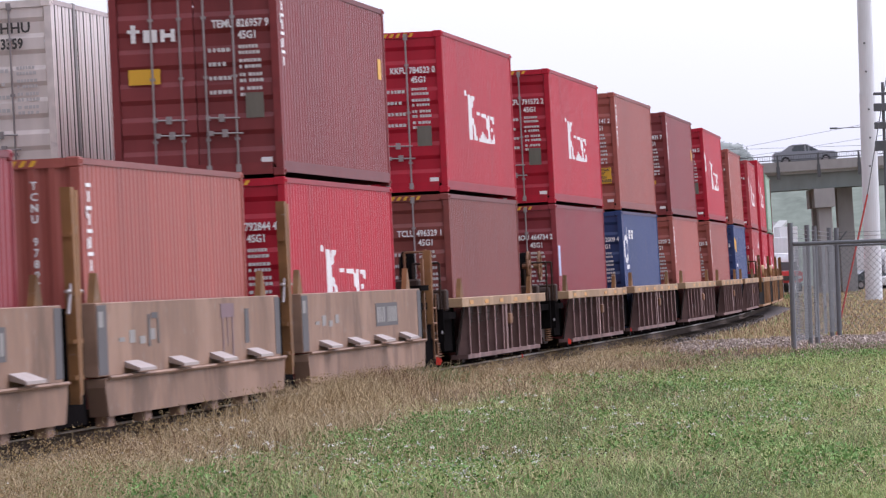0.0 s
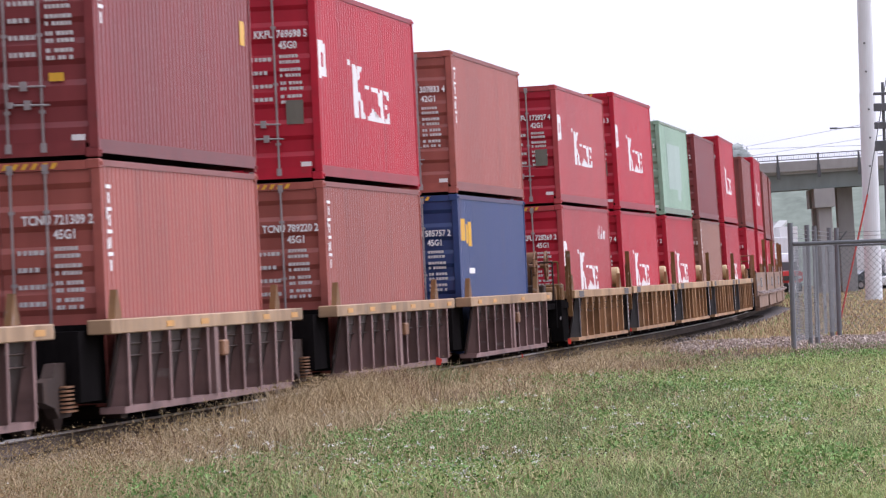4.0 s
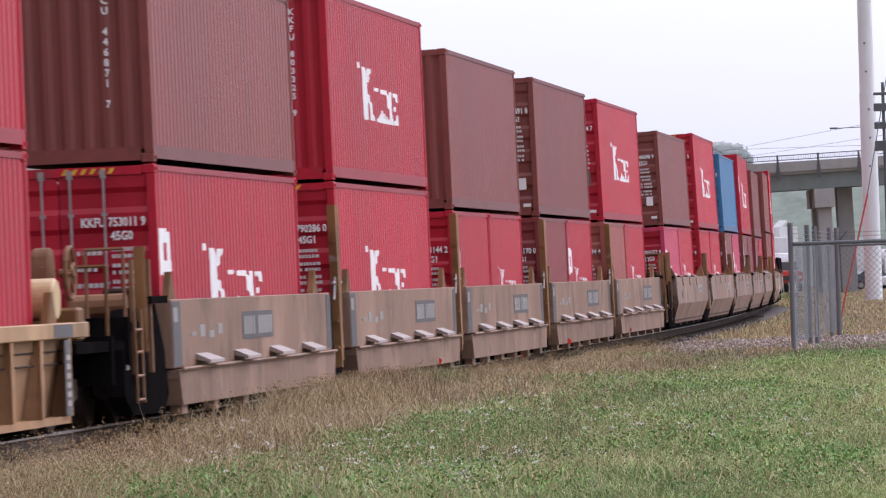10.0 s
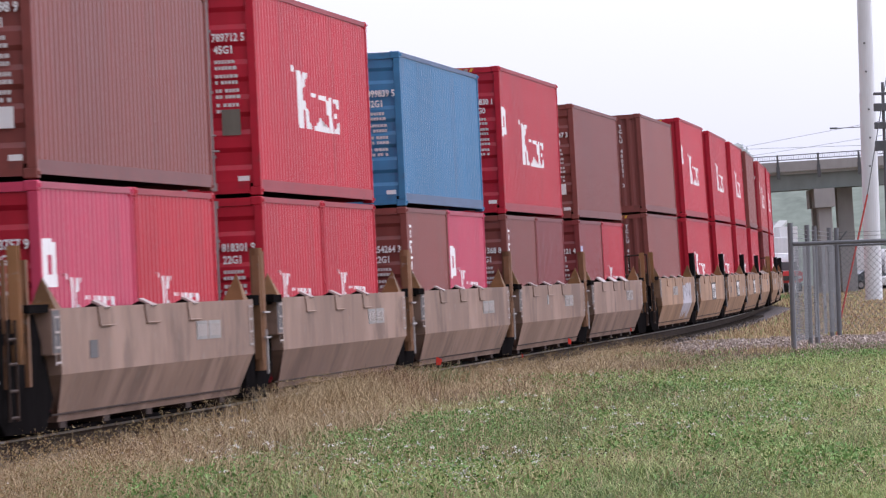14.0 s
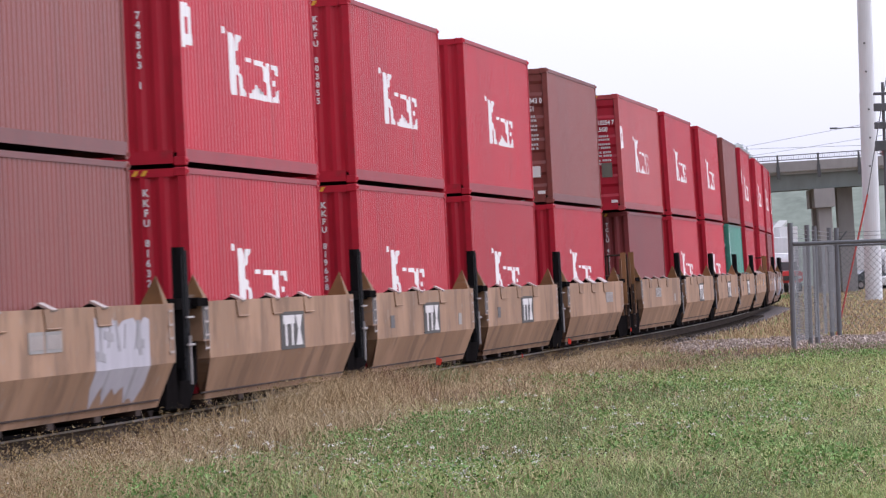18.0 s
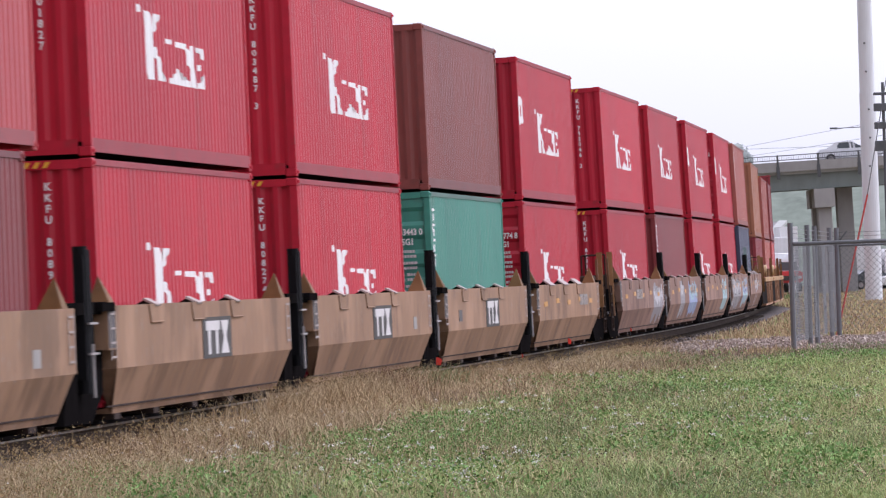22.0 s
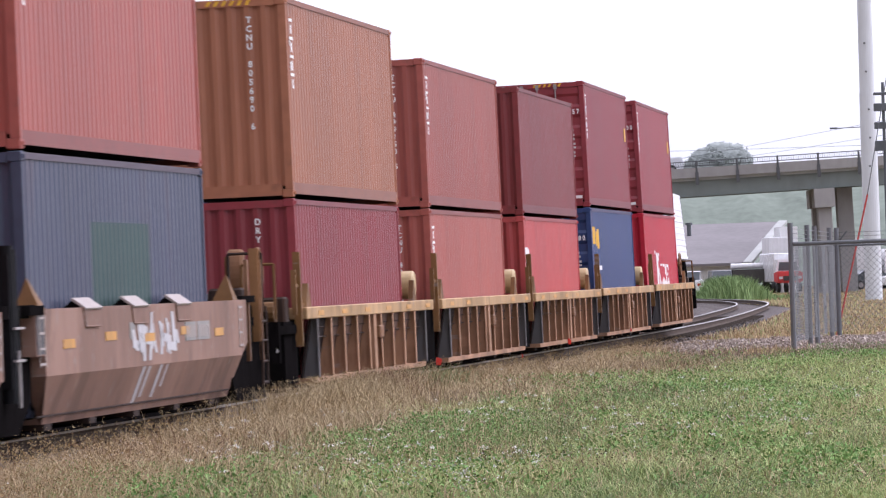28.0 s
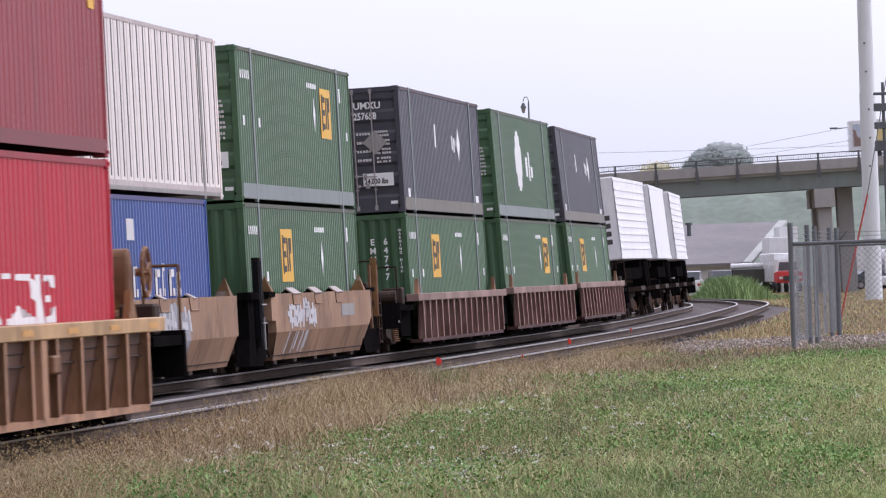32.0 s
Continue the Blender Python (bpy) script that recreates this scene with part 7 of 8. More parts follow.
GREEN_BLADE = leaf_material("green_grass_blades", (0.06, 0.115, 0.04), (0.31, 0.43, 0.18))
DRY_BLADE = leaf_material("dry_grass_blades", (0.20, 0.145, 0.08), (0.66, 0.54, 0.34))
BROWN_BLADE = leaf_material("brown_weed_stalks", (0.10, 0.06, 0.04), (0.34, 0.22, 0.145))
PALE_BLADE = leaf_material("yellow_green_grass", (0.18, 0.24, 0.08), (0.62, 0.72, 0.32))
BLOOM = leaf_material("small_white_flowers", (0.40, 0.42, 0.37), (0.68, 0.68, 0.63))
FAR_DRY = leaf_material("straw_dry_grass", (0.34, 0.25, 0.13), (0.72, 0.57, 0.34))
WITHERED = leaf_material("withered_weed_stalks", (0.12, 0.085, 0.07), (0.42, 0.33, 0.27))
SEED = leaf_material("tan_seed_heads", (0.22, 0.15, 0.07), (0.48, 0.37, 0.20))
MUTED = leaf_material("dull_green_leaves", (0.09, 0.13, 0.06), (0.31, 0.39, 0.19))
DARK_SEED = leaf_material("dark_withered_seed_heads", (0.03, 0.022, 0.018), (0.10, 0.07, 0.05))
WEED = leaf_material("lush_weed_leaves", (0.08, 0.18, 0.05), (0.27, 0.45, 0.15))


def tri_mesh(name, verts, tris, mat):
    me = bpy.data.meshes.new(name)
    nv, nt = len(verts), len(tris)
    me.vertices.add(nv)
    me.vertices.foreach_set("co", verts.astype(np.float32).ravel())
    me.loops.add(nt * 3)
    me.loops.foreach_set("vertex_index", tris.astype(np.int32).ravel())
    me.polygons.add(nt)
    me.polygons.foreach_set("loop_start", np.arange(0, nt * 3, 3, dtype=np.int32))
    me.polygons.foreach_set("loop_total", np.full(nt, 3, dtype=np.int32))
    me.update(calc_edges=True)
    me.validate()
    me.materials.append(mat)
    return me


def blades(name, x, y, h, w, lean, mat, label, rng, z=None, tip=0.12):
    """Blades of grass: each bends over from its root, five corners and three triangles."""
    n = len(x)
    z = ground_z(x, y) if z is None else z
    a = rng.uniform(0, 2 * math.pi, n)
    dx, dy = np.cos(a) * lean * h, np.sin(a) * lean * h
    t = rng.uniform(-0.9, 0.9, n)
    wx, wy = np.cos(t) * w / 2, np.sin(t) * w / 2
    v = np.empty((n, 5, 3))
    v[:, 0] = np.stack([x - wx, y - wy, z - 0.02], -1)
    v[:, 1] = np.stack([x + wx, y + wy, z - 0.02], -1)
    mx, my, mz = x + dx * 0.35, y + dy * 0.35, z + h * 0.62
    v[:, 2] = np.stack([mx + wx * 0.8, my + wy * 0.8, mz], -1)
    v[:, 3] = np.stack([mx - wx * 0.8, my - wy * 0.8, mz], -1)
    v[:, 4] = np.stack([x + dx, y + dy, z + h * (1 - lean * tip)], -1)
    base = np.arange(n)[:, None] * 5
    tris = np.concatenate([base + [0, 1, 2], base + [0, 2, 3], base + [3, 2, 4]], 1).reshape(-1, 3)
    ob = new(name, tri_mesh(name, v.reshape(-1, 3), tris, mat))
    return tagged(ob, label, "plants", kind="stuff")


def flakes(name, x, y, z, size, mat, label, rng, flat=0.6, facing=None):
    """Small leaf or petal faces, each a bent pair of triangles at any turn."""
    n = len(x)
    c = np.stack([x, y, z], -1)
    u = rng.normal(size=(n, 3))
    if facing is not None:
        nrm = np.array(facing) + 0.12 * rng.normal(size=(n, 3))
        nrm /= np.linalg.norm(nrm, axis=1, keepdims=True)
        u = np.cross(nrm, u)
    u /= np.linalg.norm(u, axis=1, keepdims=True)
    p = rng.normal(size=(n, 3)) if facing is None else np.cross(nrm, u)
    p -= (p * u).sum(1, keepdims=True) * u
    p /= np.linalg.norm(p, axis=1, keepdims=True)
    s = size[:, None]
    v = np.stack([c - u * s, c - p * s * flat, c + u * s, c + p * s * flat], 1)
    v[:, 2, 2] -= size * 0.2
    base = np.arange(n)[:, None] * 4
    tris = np.concatenate([base + [0, 1, 2], base + [0, 2, 3]], 1).reshape(-1, 3)
    ob = new(name, tri_mesh(name, v.reshape(-1, 3), tris, mat))
    return tagged(ob, label, "plants", kind="stuff") if label else ob


RNG = np.random.default_rng(11)


def field(n, y0, y1, power=1.0):
    """Places on the field in view, thicker towards the near end."""
    y = y0 + (y1 - y0) * RNG.random(n) ** power
    x = (RNG.random(n) * 2 - 1) * (0.0805 * y + 0.5)
    return x, y


def patchy(x, y, f=0.5, k=0.0):
    return 0.5 + 0.25 * np.sin(x * f * 1.7 + 2.1 * np.sin(y * f * 0.31 + k)) + 0.25 * np.sin(y * f * 0.42 + 1.7 * np.sin(x * f * 0.9 + 1.0 + k))


def drive(x, y):
    """1 on the gravel drive by the fence."""
    edge = 1.6 * np.sin(x * 2.1) + 1.1 * np.sin(x * 5.3 + y * 0.7)
    return ((y > 127 - (x - 6) * 1.5 + edge) & (x > 4.6) & (y < 149 + (x - 6) + edge) & (y > 117)).astype(float)


def plant_field():
    x, y = field(430000, 41.5, 128, 1.3)
    d = beside(x, y)
    keep = (d > 2.0) & (drive(x, y) < 0.5)
    x, y, d = x[keep], y[keep], d[keep]
    dry = 0.9 * np.clip((5.7 - d) / 3.3, 0, 1) ** 1.3 + 0.40 * (patchy(x, y) - 0.62) + 0.35 * (patchy(x, y, 2.3, 3.0) - 0.55) + 0.3 * np.clip((y - 88) / 10, 0, 1) * (d < 6) + 0.55 * np.clip((62 - y) / 10, 0, 1) * np.clip((-1.6 - x) / 1.6, 0, 1)
    r = RNG.random(len(x))
    brown = (r < np.clip(dry, 0, 1)) & (patchy(x, y, 0.8, 2.0) + 0.16 * (y < 66) * (d < 4.5) > 0.93) & (RNG.random(len(x)) < 0.32)
    speck = patchy(x, y, 7.0, 2.0) - 0.5 + 0.6 * (patchy(x, y, 4.1, 8.0) - 0.5)
    tan = (r < np.clip(dry + 0.75 * np.clip(speck, 0, 1) + 0.03, 0.12, 0.84)) & ~brown
    green = ~brown & ~tan
    pale = green & (patchy(x, y, 0.7, 4.0) + 0.25 * (y > 92) * (d > 6) + 0.34 * np.clip((x - 1.6) / 2.4, 0, 1) - 0.10 * np.clip((1.0 - x) / 2.0, 0, 1) + 0.5 * (patchy(x, y, 5.3, 6.0) - 0.5) + RNG.normal(0, 0.22, len(x)) > 0.55)
    green &= ~pale
    for name, pick, mat, lo, hi, lab in (("dry_grass", tan, DRY_BLADE, 0.12, 0.40, "dry tan grass beside the track"), ("brown_weeds", brown, BROWN_BLADE, 0.18, 0.48, "brown withered weeds beside the track"),
                                         ("green_grass", green, GREEN_BLADE, 0.05, 0.20, "green grass on the field"), ("pale_grass", pale, PALE_BLADE, 0.06, 0.24, "yellowish green grass on the field")):
        m = int(pick.sum())
        far = np.clip(y[pick] / 80, 0.7, 1.4)
        clump = (0.30 + 0.55 * patchy(x[pick], y[pick], 3.0, 1.0) + 0.40 * patchy(x[pick], y[pick], 1.3, 5.0) + 0.55 * patchy(x[pick], y[pick], 7.5, 3.0)) * np.where((d[pick] > 3.2) & (x[pick] > 3.2), np.clip((120 - y[pick]) / 14, 0.12, 1), 1)
        h = RNG.uniform(lo, hi, m) * clump
        edge = np.clip((3.6 - d[pick]) / 1.2, 0, 1)
        h *= (1 - 0.30 * edge) * (np.clip(1.5 - d[pick] / 8, 0.6, 1) if mat is DRY_BLADE else 1)
        blades(name, x[pick], y[pick], h, RNG.uniform(0.004, 0.011, m) * far * (1.15 if mat in (GREEN_BLADE, PALE_BLADE) else 1.0), RNG.uniform(0.2, 1.25, m), mat, lab, RNG)
    # seed heads on the dry grass
    k = np.flatnonzero(tan & (d < 5))[::14]
    n = len(k)
    sx, sy = np.repeat(x[k], 4) + RNG.normal(0, 0.015, 4 * n), np.repeat(y[k], 4) + RNG.normal(0, 0.015, 4 * n)
    flakes("seed_heads", sx, sy, ground_z(sx, sy) + np.repeat(RNG.uniform(0.26, 0.46, n), 4) + RNG.normal(0, 0.03, 4 * n), RNG.uniform(0.008, 0.02, 4 * n), SEED, "tan seed heads above dry grass", RNG, 0.35)
    # white flowers in loose drifts
    x, y = field(9000, 44, 112, 1.2)
    d = beside(x, y)
    keep = (d > 2.6) & (patchy(x, y, 0.9, 7.0) > 0.60) & (RNG.random(len(x)) < 0.5)
    x, y = x[keep], y[keep]
    n = len(x)
    cx, cy = np.repeat(x, 4) + RNG.normal(0, 0.035, 4 * n), np.repeat(y, 4) + RNG.normal(0, 0.035, 4 * n)
    flakes("white_flowers", cx, cy, ground_z(cx, cy) + np.repeat(RNG.uniform(0.14, 0.32, n), 4) + RNG.normal(0, 0.02, 4 * n), RNG.uniform(0.005, 0.012, 4 * n), BLOOM, "tiny white flowers scattered over the field", RNG, 0.8)
    # flat flower heads in drifts, most of them where the dry grass ends
    cx, cy = np.empty(0), np.empty(0)
    for px, py, wx, wy, many in ((-1.6, 62, 0.9, 4.5, 30), (-0.5, 55, 1.0, 3.5, 26), (0.4, 66, 0.6, 3.5, 18), (-2.2, 53, 0.7, 3.0, 14), (2.6, 58, 0.9, 3.5, 16), (3.8, 74, 0.8, 5.0, 16), (1.2, 84, 1.0, 5.0, 14)):
        cx, cy = np.append(cx, RNG.normal(px, wx, many)), np.append(cy, RNG.normal(py, wy, many))
    ok = beside(cx, cy) > 3.0
    cx, cy = cx[ok], cy[ok]
    n, q = len(cx), 8
    ch = RNG.uniform(0.20, 0.40, n)
    fx, fy = np.repeat(cx, q) + RNG.normal(0, 0.022, n * q), np.repeat(cy, q) + RNG.normal(0, 0.03, n * q)
    flakes("white_flowers", fx, fy, ground_z(fx, fy) + np.repeat(ch, q) + RNG.normal(0, 0.008, n * q), RNG.uniform(0.006, 0.012, n * q), BLOOM, "flat white flower heads among the grass", RNG, 0.8, (0, -0.5, 0.8))
    blades("flower_stalks", cx, cy, ch, np.full(n, 0.006), RNG.uniform(0.0, 0.1, n), MUTED, "thin green flower stalks in the field", RNG)
    # withered brown weeds along the edge of the drive
    x, y = RNG.uniform(1.0, 9.5, 7000), RNG.uniform(98, 121, 7000)
    ok = (beside(x, y) > 3.4) & (patchy(x, y, 1.4, 2.0) > 0.42) & (y > 101 + 1.1 * (x - 4)) & (drive(x, y) < 0.5)
    x, y = x[ok], y[ok]
    blades("brown_weeds", x, y, RNG.uniform(0.10, 0.36, len(x)), RNG.uniform(0.007, 0.014, len(x)), RNG.uniform(0.1, 0.8, len(x)), WITHERED, "withered purple-brown weeds along the drive", RNG)
    # a carpet of small leaves and dark seed heads between the blades
    x, y = field(400000, 42, 118, 1.3)
    d = beside(x, y)
    keep = (d > 3.0 + 1.2 * RNG.random(len(x))) & (drive(x, y) < 0.5)
    x, y = x[keep], y[keep]
    far = np.clip(y / 70, 0.7, 1.6)
    lush = patchy(x, y, 0.6, 9.0) - 0.36 + 0.2 * patchy(x, y, 2.6, 1.0)
    for name, pick, mat, lab in (("ground_leaves", lush > 0.5, WEED, "small green leaves low in the field"), ("ground_leaves", (lush <= 0.5) & (RNG.random(len(x)) < 0.8), MUTED, "dull green leaves low in the field"), ("withered_leaves", RNG.random(len(x)) < 0.07, WITHERED, "withered leaves among the grass")):
        m = int(pick.sum())
        flakes(name, x[pick], y[pick], ground_z(x[pick], y[pick]) + RNG.uniform(0.02, 0.24, m) * (0.6 + lush[pick]), RNG.uniform(0.006, 0.019, m) * far[pick], mat, lab, RNG, 0.5)
    x, y = field(3000, 43, 112, 1.1)
    keep = (beside(x, y) > 3.0) & (drive(x, y) < 0.5)
    x, y = np.repeat(x[keep], 3) + RNG.normal(0, 0.012, 3 * keep.sum()), np.repeat(y[keep], 3)
    flakes("dark_seed_heads", x, y, ground_z(x, y) + np.repeat(RNG.uniform(0.14, 0.36, keep.sum()), 3) + RNG.normal(0, 0.015, len(x)), RNG.uniform(0.006, 0.014, len(x)), DARK_SEED, "dark withered seed heads in the field", RNG, 0.5)
    # broad leaves in lush clumps
    cx, cy = field(420, 43, 116, 1.1)
    keep = beside(cx, cy) > 4.6
    for px, py, n in ((-0.39, 64.5, 5), (-0.93, 59.2, 3), (3.37, 79.2, 5), (2.98, 59.4, 4), (4.1, 70.0, 3), (1.6, 55.0, 3)):
        cx, cy = np.append(cx, px + RNG.normal(0, 0.22, n)), np.append(cy, py + RNG.normal(0, 1.2, n))
        keep = np.append(keep, np.ones(n, bool))
    cx, cy = cx[keep], cy[keep]
    n = len(cx)
    q = 120
    lx = np.repeat(cx, q) + RNG.normal(0, 1, n * q) * np.repeat(RNG.uniform(0.10, 0.35, n), q)
    ly = np.repeat(cy, q) + RNG.normal(0, 1, n * q) * np.repeat(RNG.uniform(0.2, 0.8, n), q)
    keep = beside(lx, ly) > 3.2
    lx, ly = lx[keep], ly[keep]
    flakes("weed_leaves", lx, ly, ground_z(lx, ly) + RNG.uniform(0.05, 0.30, len(lx)), RNG.uniform(0.010, 0.030, len(lx)), WEED, "lush broad-leaved weeds among the grass", RNG, 0.45)
    # lone tall stalks and dark weed clumps among the green
    x, y = field(9000, 43, 112, 1.1)
    keep = (beside(x, y) > 4.0) & (patchy(x, y, 1.1, 6.0) > 0.42)
    x, y = x[keep], y[keep]
    blades("dry_grass", x, y, RNG.uniform(0.20, 0.40, len(x)), RNG.uniform(0.004, 0.009, len(x)), RNG.uniform(0.3, 1.3, len(x)), DRY_BLADE, "lone tan stalks above the green grass", RNG)
    for px, py, many, mat in ((1.4, 88, 260, BROWN_BLADE), (2.2, 96, 260, MUTED), (3.0, 92, 200, BROWN_BLADE), (0.6, 74, 160, MUTED), (4.6, 86, 200, PALE_BLADE), (5.8, 100, 420, PALE_BLADE), (1.9, 103, 420, WITHERED), (3.3, 101, 420, WITHERED), (4.4, 106, 420, WITHERED), (2.6, 82, 260, WITHERED), (0.2, 80, 300, WITHERED), (1.5, 70, 220, BROWN_BLADE), (3.4, 64, 200, WITHERED), (-1.2, 70, 300, DRY_BLADE),
                              (6.4, 94, 380, PALE_BLADE), (3.9, 66, 200, MUTED), (2.0, 62, 200, PALE_BLADE), (-0.6, 52, 200, DRY_BLADE), (1.2, 49, 220, DRY_BLADE), (3.2, 50, 240, PALE_BLADE)):
        wx, wy = RNG.normal(px, 0.35, many), RNG.normal(py, 1.6, many)
        blades("tall_weeds", wx, wy, RNG.uniform(0.16, 0.36, many), RNG.uniform(0.006, 0.012, many), RNG.uniform(0.2, 1.1, many), mat, "clump of taller weeds in the field", RNG)
    # taller weeds at the foot of the ballast
    for many, mid, wide, lo, hi, mat, lab in ((5200, 0.0, 4.5, 0.28, 0.66, DRY_BLADE, "tall golden dry grass at the foot of the ballast"), (1100, 3.4, 0.9, 0.35, 0.68, BROWN_BLADE, "tall withered brown weeds at the foot of the ballast"),
                                              (900, 8.5, 1.3, 0.3, 0.6, MUTED, "tall dull green weeds at the foot of the ballast"), (1500, 18.0, 5.0, 0.25, 0.45, DRY_BLADE, "dry grass at the foot of the ballast"),
                                              (900, -14.0, 3.0, 0.2, 0.4, DRY_BLADE, "dry grass at the foot of the ballast")):
        px = np.array([on_track(s, -(1.95 + abs(e))) for s, e in zip(RNG.normal(mid, wide, many), RNG.normal(0, 0.4, many))])
        blades("tall_weeds", px[:, 0], px[:, 1], RNG.uniform(lo, hi, many), RNG.uniform(0.005, 0.011, many), RNG.uniform(0.15, 0.8, many), mat, lab, RNG)
        if mat is DRY_BLADE:
            hx, hy = np.repeat(px[::5, 0], 3) + RNG.normal(0, 0.03, len(px[::5]) * 3), np.repeat(px[::5, 1], 3)
            flakes("seed_heads", hx, hy, ground_z(hx, hy) + np.repeat(RNG.uniform(lo, hi, len(px[::5])), 3) * 0.92, RNG.uniform(0.01, 0.024, len(hx)), SEED, "tan seed heads above dry grass", RNG, 0.35)
    # short dry grass beyond the drive and round the fence, the pole and the far curve
    x, y = field(160000, 110, 420, 2.2)
    d = beside(x, y)
    keep = (d > 1.85) & ((drive(x, y) < 0.5) | (RNG.random(len(x)) < 0.02)) & ((y > 122) | (x < 3.2) | (d < 3.2) | (RNG.random(len(x)) < 0.25))
    x, y = x[keep], y[keep]
    n = len(x)
    dry = RNG.random(n) < np.where(y > 122, 0.86, 0.66)
    far = np.clip(y / 130, 1, 2.6) * 0.6
    rusty = RNG.random(n) < 0.22
    for name, pick, mat, lab in (("dry_grass", dry & ~rusty, FAR_DRY, "short dry grass beyond the drive"), ("brown_weeds", dry & rusty, BROWN_BLADE, "short brown weeds beyond the drive"), ("pale_grass", ~dry, PALE_BLADE, "short yellowish grass beyond the drive")):
        m = int(pick.sum())
        blades(name, x[pick], y[pick], RNG.uniform(0.05, 0.19, m), RNG.uniform(0.012, 0.03, m) * far[pick], RNG.uniform(0.2, 0.9, m), mat, lab, RNG)
    # the green thicket inside the far curve
    n = 9000
    x, y = RNG.normal(17.6, 1.5, n), RNG.normal(352, 5, n)
    h = np.clip(1.75 - 0.22 * (x - 17.6) ** 2, 0.35, 1.75) * RNG.uniform(0.5, 1.0, n)
    blades("tall_weeds", x, y, h, RNG.uniform(0.03, 0.07, n), RNG.uniform(0.1, 0.6, n), GREEN_BLADE, "green thicket of tall weeds inside the curve", RNG)
    # gravel on the drive
    n = 42000
    x, y = RNG.uniform(4.3, 15, n), RNG.uniform(115, 165, n)
    keep = drive(x, y) > 0.5
    x, y = x[keep], y[keep]
    flakes("gravel", x, y, ground_z(x, y) + 0.015, RNG.uniform(0.02, 0.07, len(x)), GRAVEL, "loose grey gravel on the drive", RNG, 0.7)
    n = 9000
    s, e = RNG.uniform(-30, 130, n), RNG.uniform(-2.5, -0.9, n)
    p = np.array([on_track(a, b) for a, b in zip(s, e)])
    flakes("ballast_stones", p[:, 0], p[:, 1], -0.23 - np.clip(-e - 1.6, 0, 1) * 0.22 + RNG.uniform(0, 0.03, n), RNG.uniform(0.018, 0.045, n), DARK_STONE, "loose ballast stones beside the rails", RNG, 0.8)


GRAVEL = leaf_material("grey_gravel_stones", (0.28, 0.24, 0.215), (0.66, 0.58, 0.52), 0.9)
DARK_STONE = leaf_material("dark_ballast_stones", (0.06, 0.055, 0.05), (0.27, 0.245, 0.23), 0.9)
plant_field()

# distance haze is mixed into these leaf colours, which makes them pale
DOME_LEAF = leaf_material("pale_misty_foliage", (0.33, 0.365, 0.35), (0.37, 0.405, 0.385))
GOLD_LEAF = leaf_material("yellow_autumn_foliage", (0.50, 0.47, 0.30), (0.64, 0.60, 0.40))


def tree(x, y, height, spread, mat, label, seed, n=1500):
    r = np.random.default_rng(seed)
    t = thing("tree", label, "tree", "trees beyond the bridge")
    bm = bmesh.new()
    rod(bm, (0, 0, -1.0), (0.1, 0, height * 0.55), height * 0.03, 8, height * 0.016)
    limbs = []
    for k in range(7):
        a = 2 * math.pi * k / 7 + r.uniform(-0.3, 0.3)
        q = (math.cos(a) * spread * r.uniform(0.4, 0.75), math.sin(a) * spread * r.uniform(0.4, 0.75), height * r.uniform(0.5, 0.85))
        rod(bm, (0.05, 0, height * r.uniform(0.25, 0.5)), q, height * 0.012, 5, height * 0.004)
        limbs.append(q)
    part("trunk", bm, BARK, t)
    limbs += [(r.normal(0, spread * 0.35), r.normal(0, spread * 0.35), height * r.uniform(0.72, 0.92)) for _ in range(8)]
    c = np.array(limbs)[r.integers(0, len(limbs), n)] + r.normal(0, 1, (n, 3)) * np.array([spread * 0.23, spread * 0.23, height * 0.075])
    hubs = c[:18]
    # the crown is domed: the limbs' tips stay under a rounded cap
    reach = np.clip(np.hypot(hubs[:, 0], hubs[:, 1]) / (spread * 1.15), 0, 0.97)
    hubs[:, 2] = np.minimum(hubs[:, 2], height * (0.52 + 0.36 * np.sqrt(1 - reach ** 2)))
    pick = r.integers(0, len(hubs), n)
    ball = r.normal(size=(n, 3))
    ball[:, 2] = np.abs(ball[:, 2]) * 0.9 - 0.25
    ball[:, 1] = -np.abs(ball[:, 1])
    ball /= np.linalg.norm(ball, axis=1, keepdims=True)
    q = hubs[pick] + ball * (r.uniform(0.10, 0.14, len(hubs))[pick] * height)[:, None] * np.array([1.1, 1.0, 0.8]) + r.normal(0, 0.012 * height, (n, 3))
    core = bmesh.new()
    for hub in hubs:
        bmesh.ops.create_icosphere(core, subdivisions=2, radius=0.125 * height, matrix=Matrix.Translation((hub[0], hub[1], min(hub[2], height * 0.9))) @ Matrix.Diagonal((1.1, 1.0, 0.8, 1)))
    for v in core.verts:
        v.co += Vector(r.normal(0, 0.008 * height, 3))
    part("inner_crown", core, mat, t)
    crown = flakes("crown", q[:, 0], q[:, 1], np.maximum(q[:, 2], height * 0.12), r.uniform(0.008, 0.015, n) * height, mat, "", r, 0.45, (0.1, -0.6, 0.8))
    crown.parent = t
    t.matrix_basis = pose(x, y, 0)
    return t


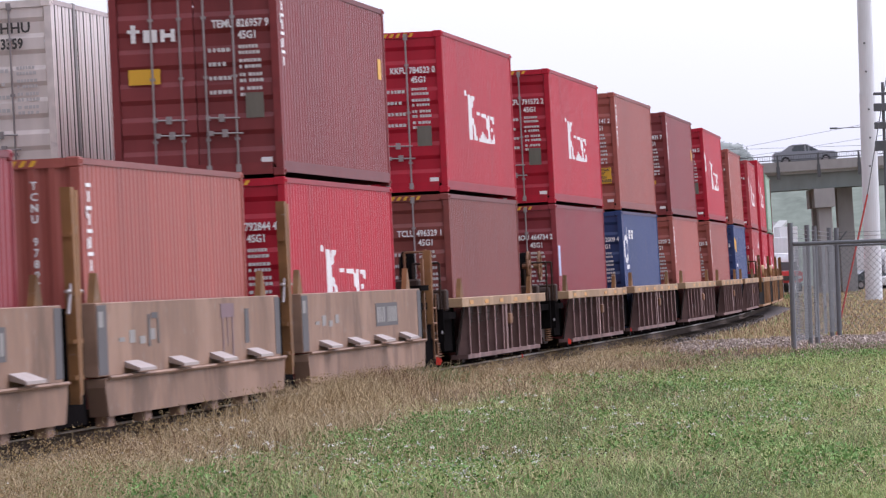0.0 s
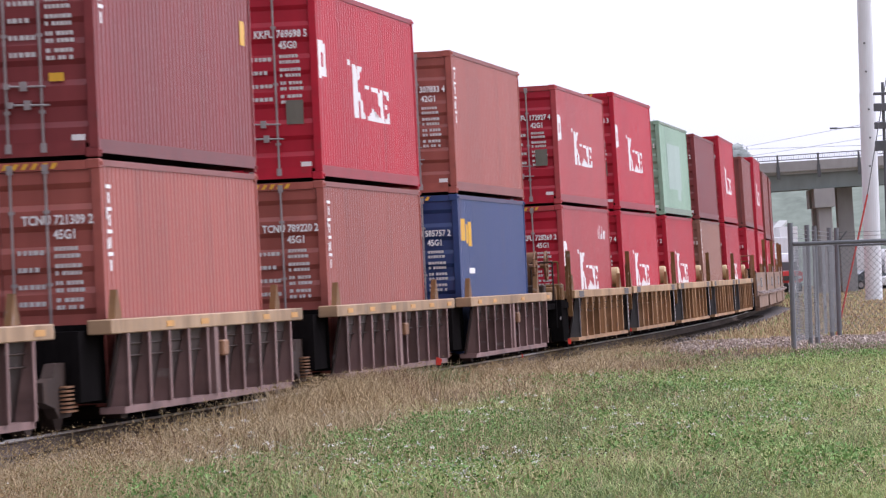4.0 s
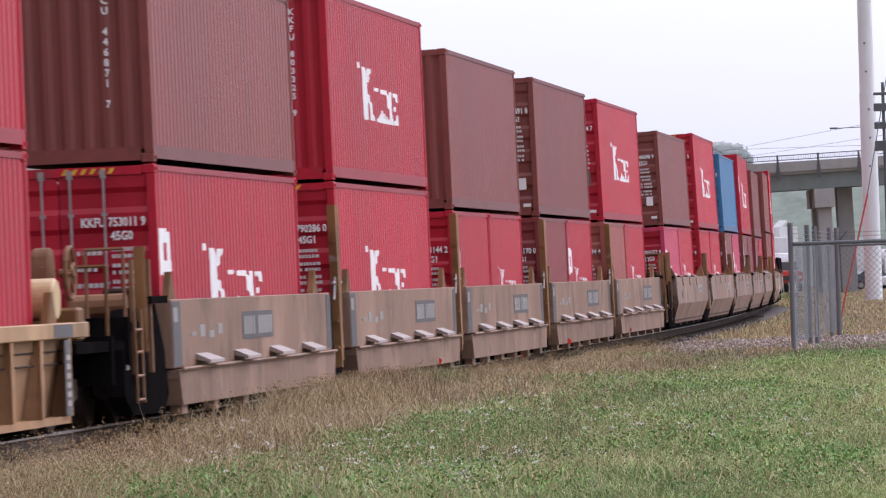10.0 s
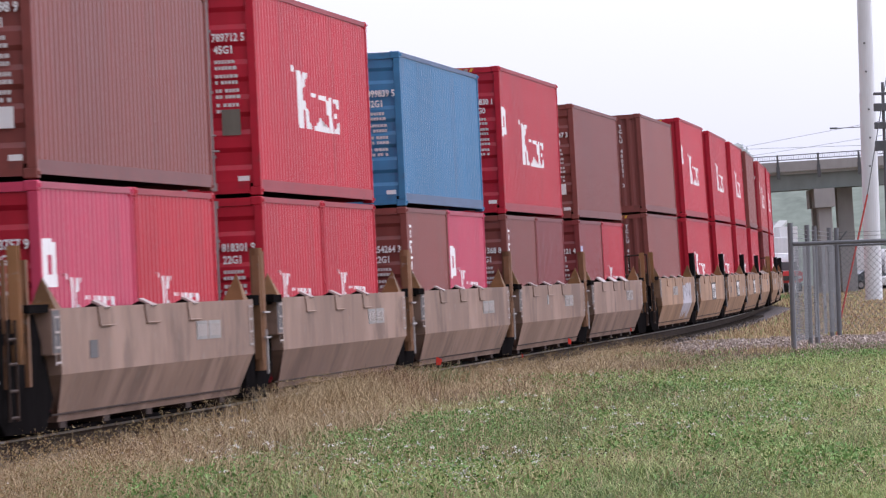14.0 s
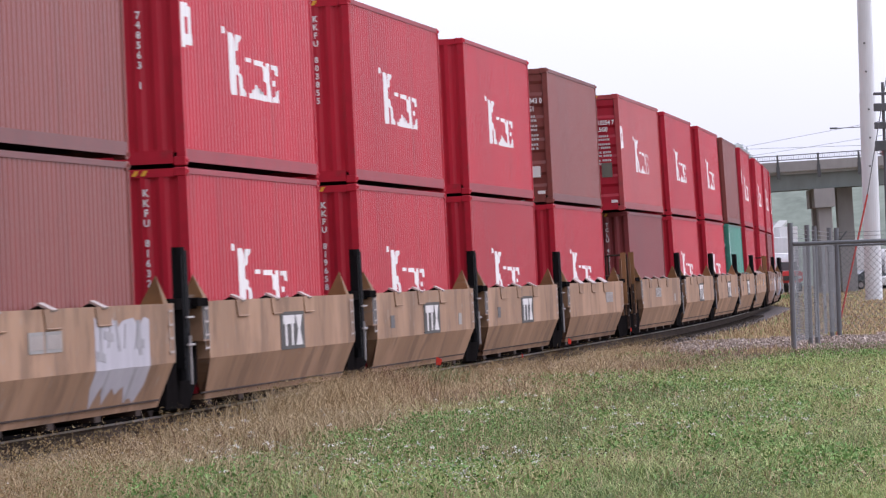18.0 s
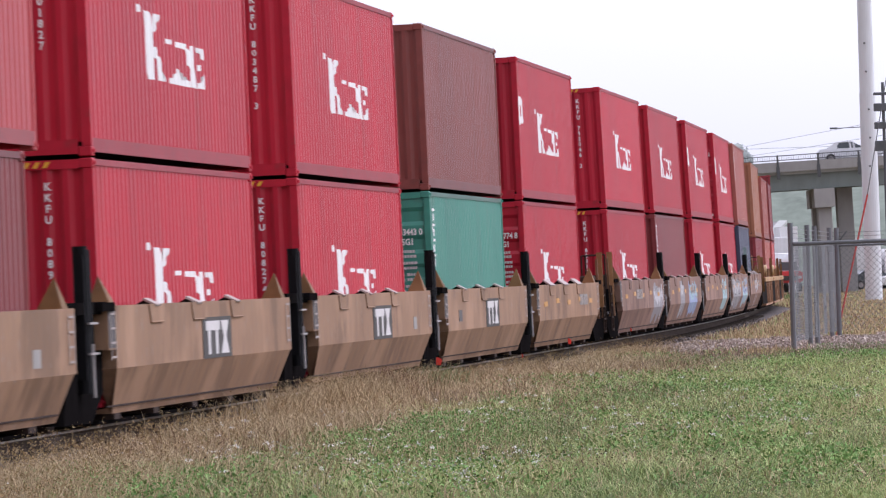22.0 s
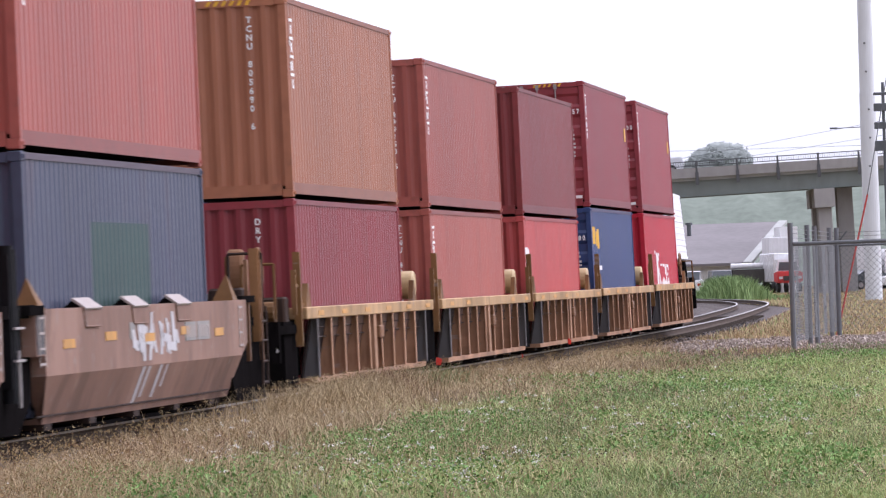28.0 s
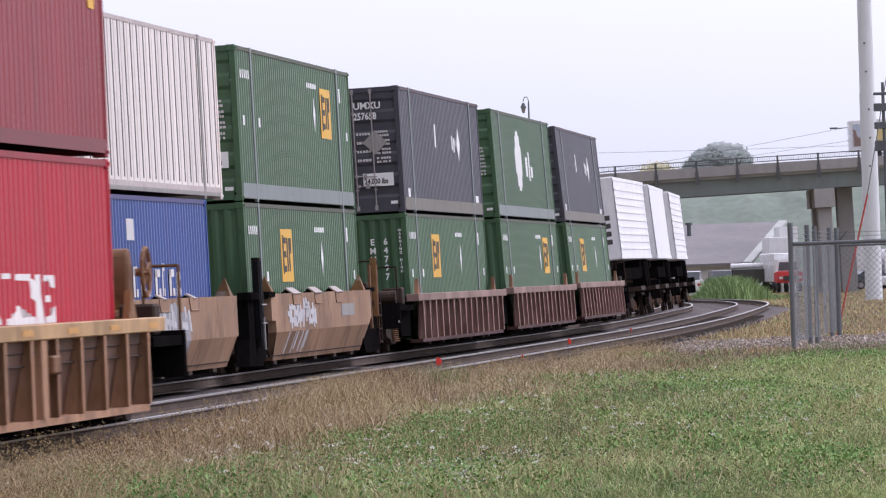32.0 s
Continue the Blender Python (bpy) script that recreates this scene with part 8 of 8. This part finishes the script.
tree_rng = np.random.default_rng(3)
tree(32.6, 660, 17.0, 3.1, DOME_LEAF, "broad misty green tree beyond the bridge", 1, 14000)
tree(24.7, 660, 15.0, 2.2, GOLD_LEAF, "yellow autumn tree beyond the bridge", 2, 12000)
hill_bm = bmesh.new()
hx, hv = np.linspace(-150, 200, 180), np.linspace(0, 1, 26)
grid = []
for v_ in hv:
    row = []
    for x_ in hx:
        lump = 0.5 * math.sin(x_ * 0.9 + 2.0 * math.sin(v_ * 9.0)) + 0.35 * math.sin(x_ * 2.3 + 11.0 * v_) + 0.25 * math.sin(x_ * 4.1 - 17.0 * v_)
        top_ = 10.9 + 0.6 * math.sin(x_ * 0.05) + 0.3 * math.sin(x_ * 0.8) + 0.2 * math.sin(x_ * 1.9 + 1)
        row.append(hill_bm.verts.new((x_, 600 + 34 * v_ + 1.1 * lump, -2 + (top_ + 2) * v_ ** 0.8 + 0.35 * lump * v_)))
    grid.append(row)
far_row = [hill_bm.verts.new((x_, 900, 10.5)) for x_ in hx]
grid.append(far_row)
for r0, r1 in zip(grid, grid[1:]):
    for i in range(len(hx) - 1):
        hill_bm.faces.new([r0[i], r0[i + 1], r1[i + 1], r1[i]]).smooth = True
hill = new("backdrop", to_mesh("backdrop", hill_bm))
# the base colour is lightened to carry the haze before the rise
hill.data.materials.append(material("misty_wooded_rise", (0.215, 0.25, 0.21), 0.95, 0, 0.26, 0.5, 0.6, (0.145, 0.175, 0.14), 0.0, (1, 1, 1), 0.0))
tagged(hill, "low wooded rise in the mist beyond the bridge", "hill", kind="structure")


# ---------------------------------------------------------------- letters become meshes
def set_letters():
    bpy.context.view_layer.update()
    deps = bpy.context.evaluated_depsgraph_get()
    for ob, mat in TEXTS:
        me = bpy.data.meshes.new_from_object(ob.evaluated_get(deps))
        me.materials.clear()
        me.materials.append(mat)
        nu = new(ob.name, me)
        nu.parent, nu.matrix_local = ob.parent, ob.matrix_local.copy()
        nu["label"] = "white stencilled lettering"
        cu = ob.data
        name = ob.name
        bpy.data.objects.remove(ob)
        nu.name = name
        bpy.data.curves.remove(cu)


set_letters()
motions()
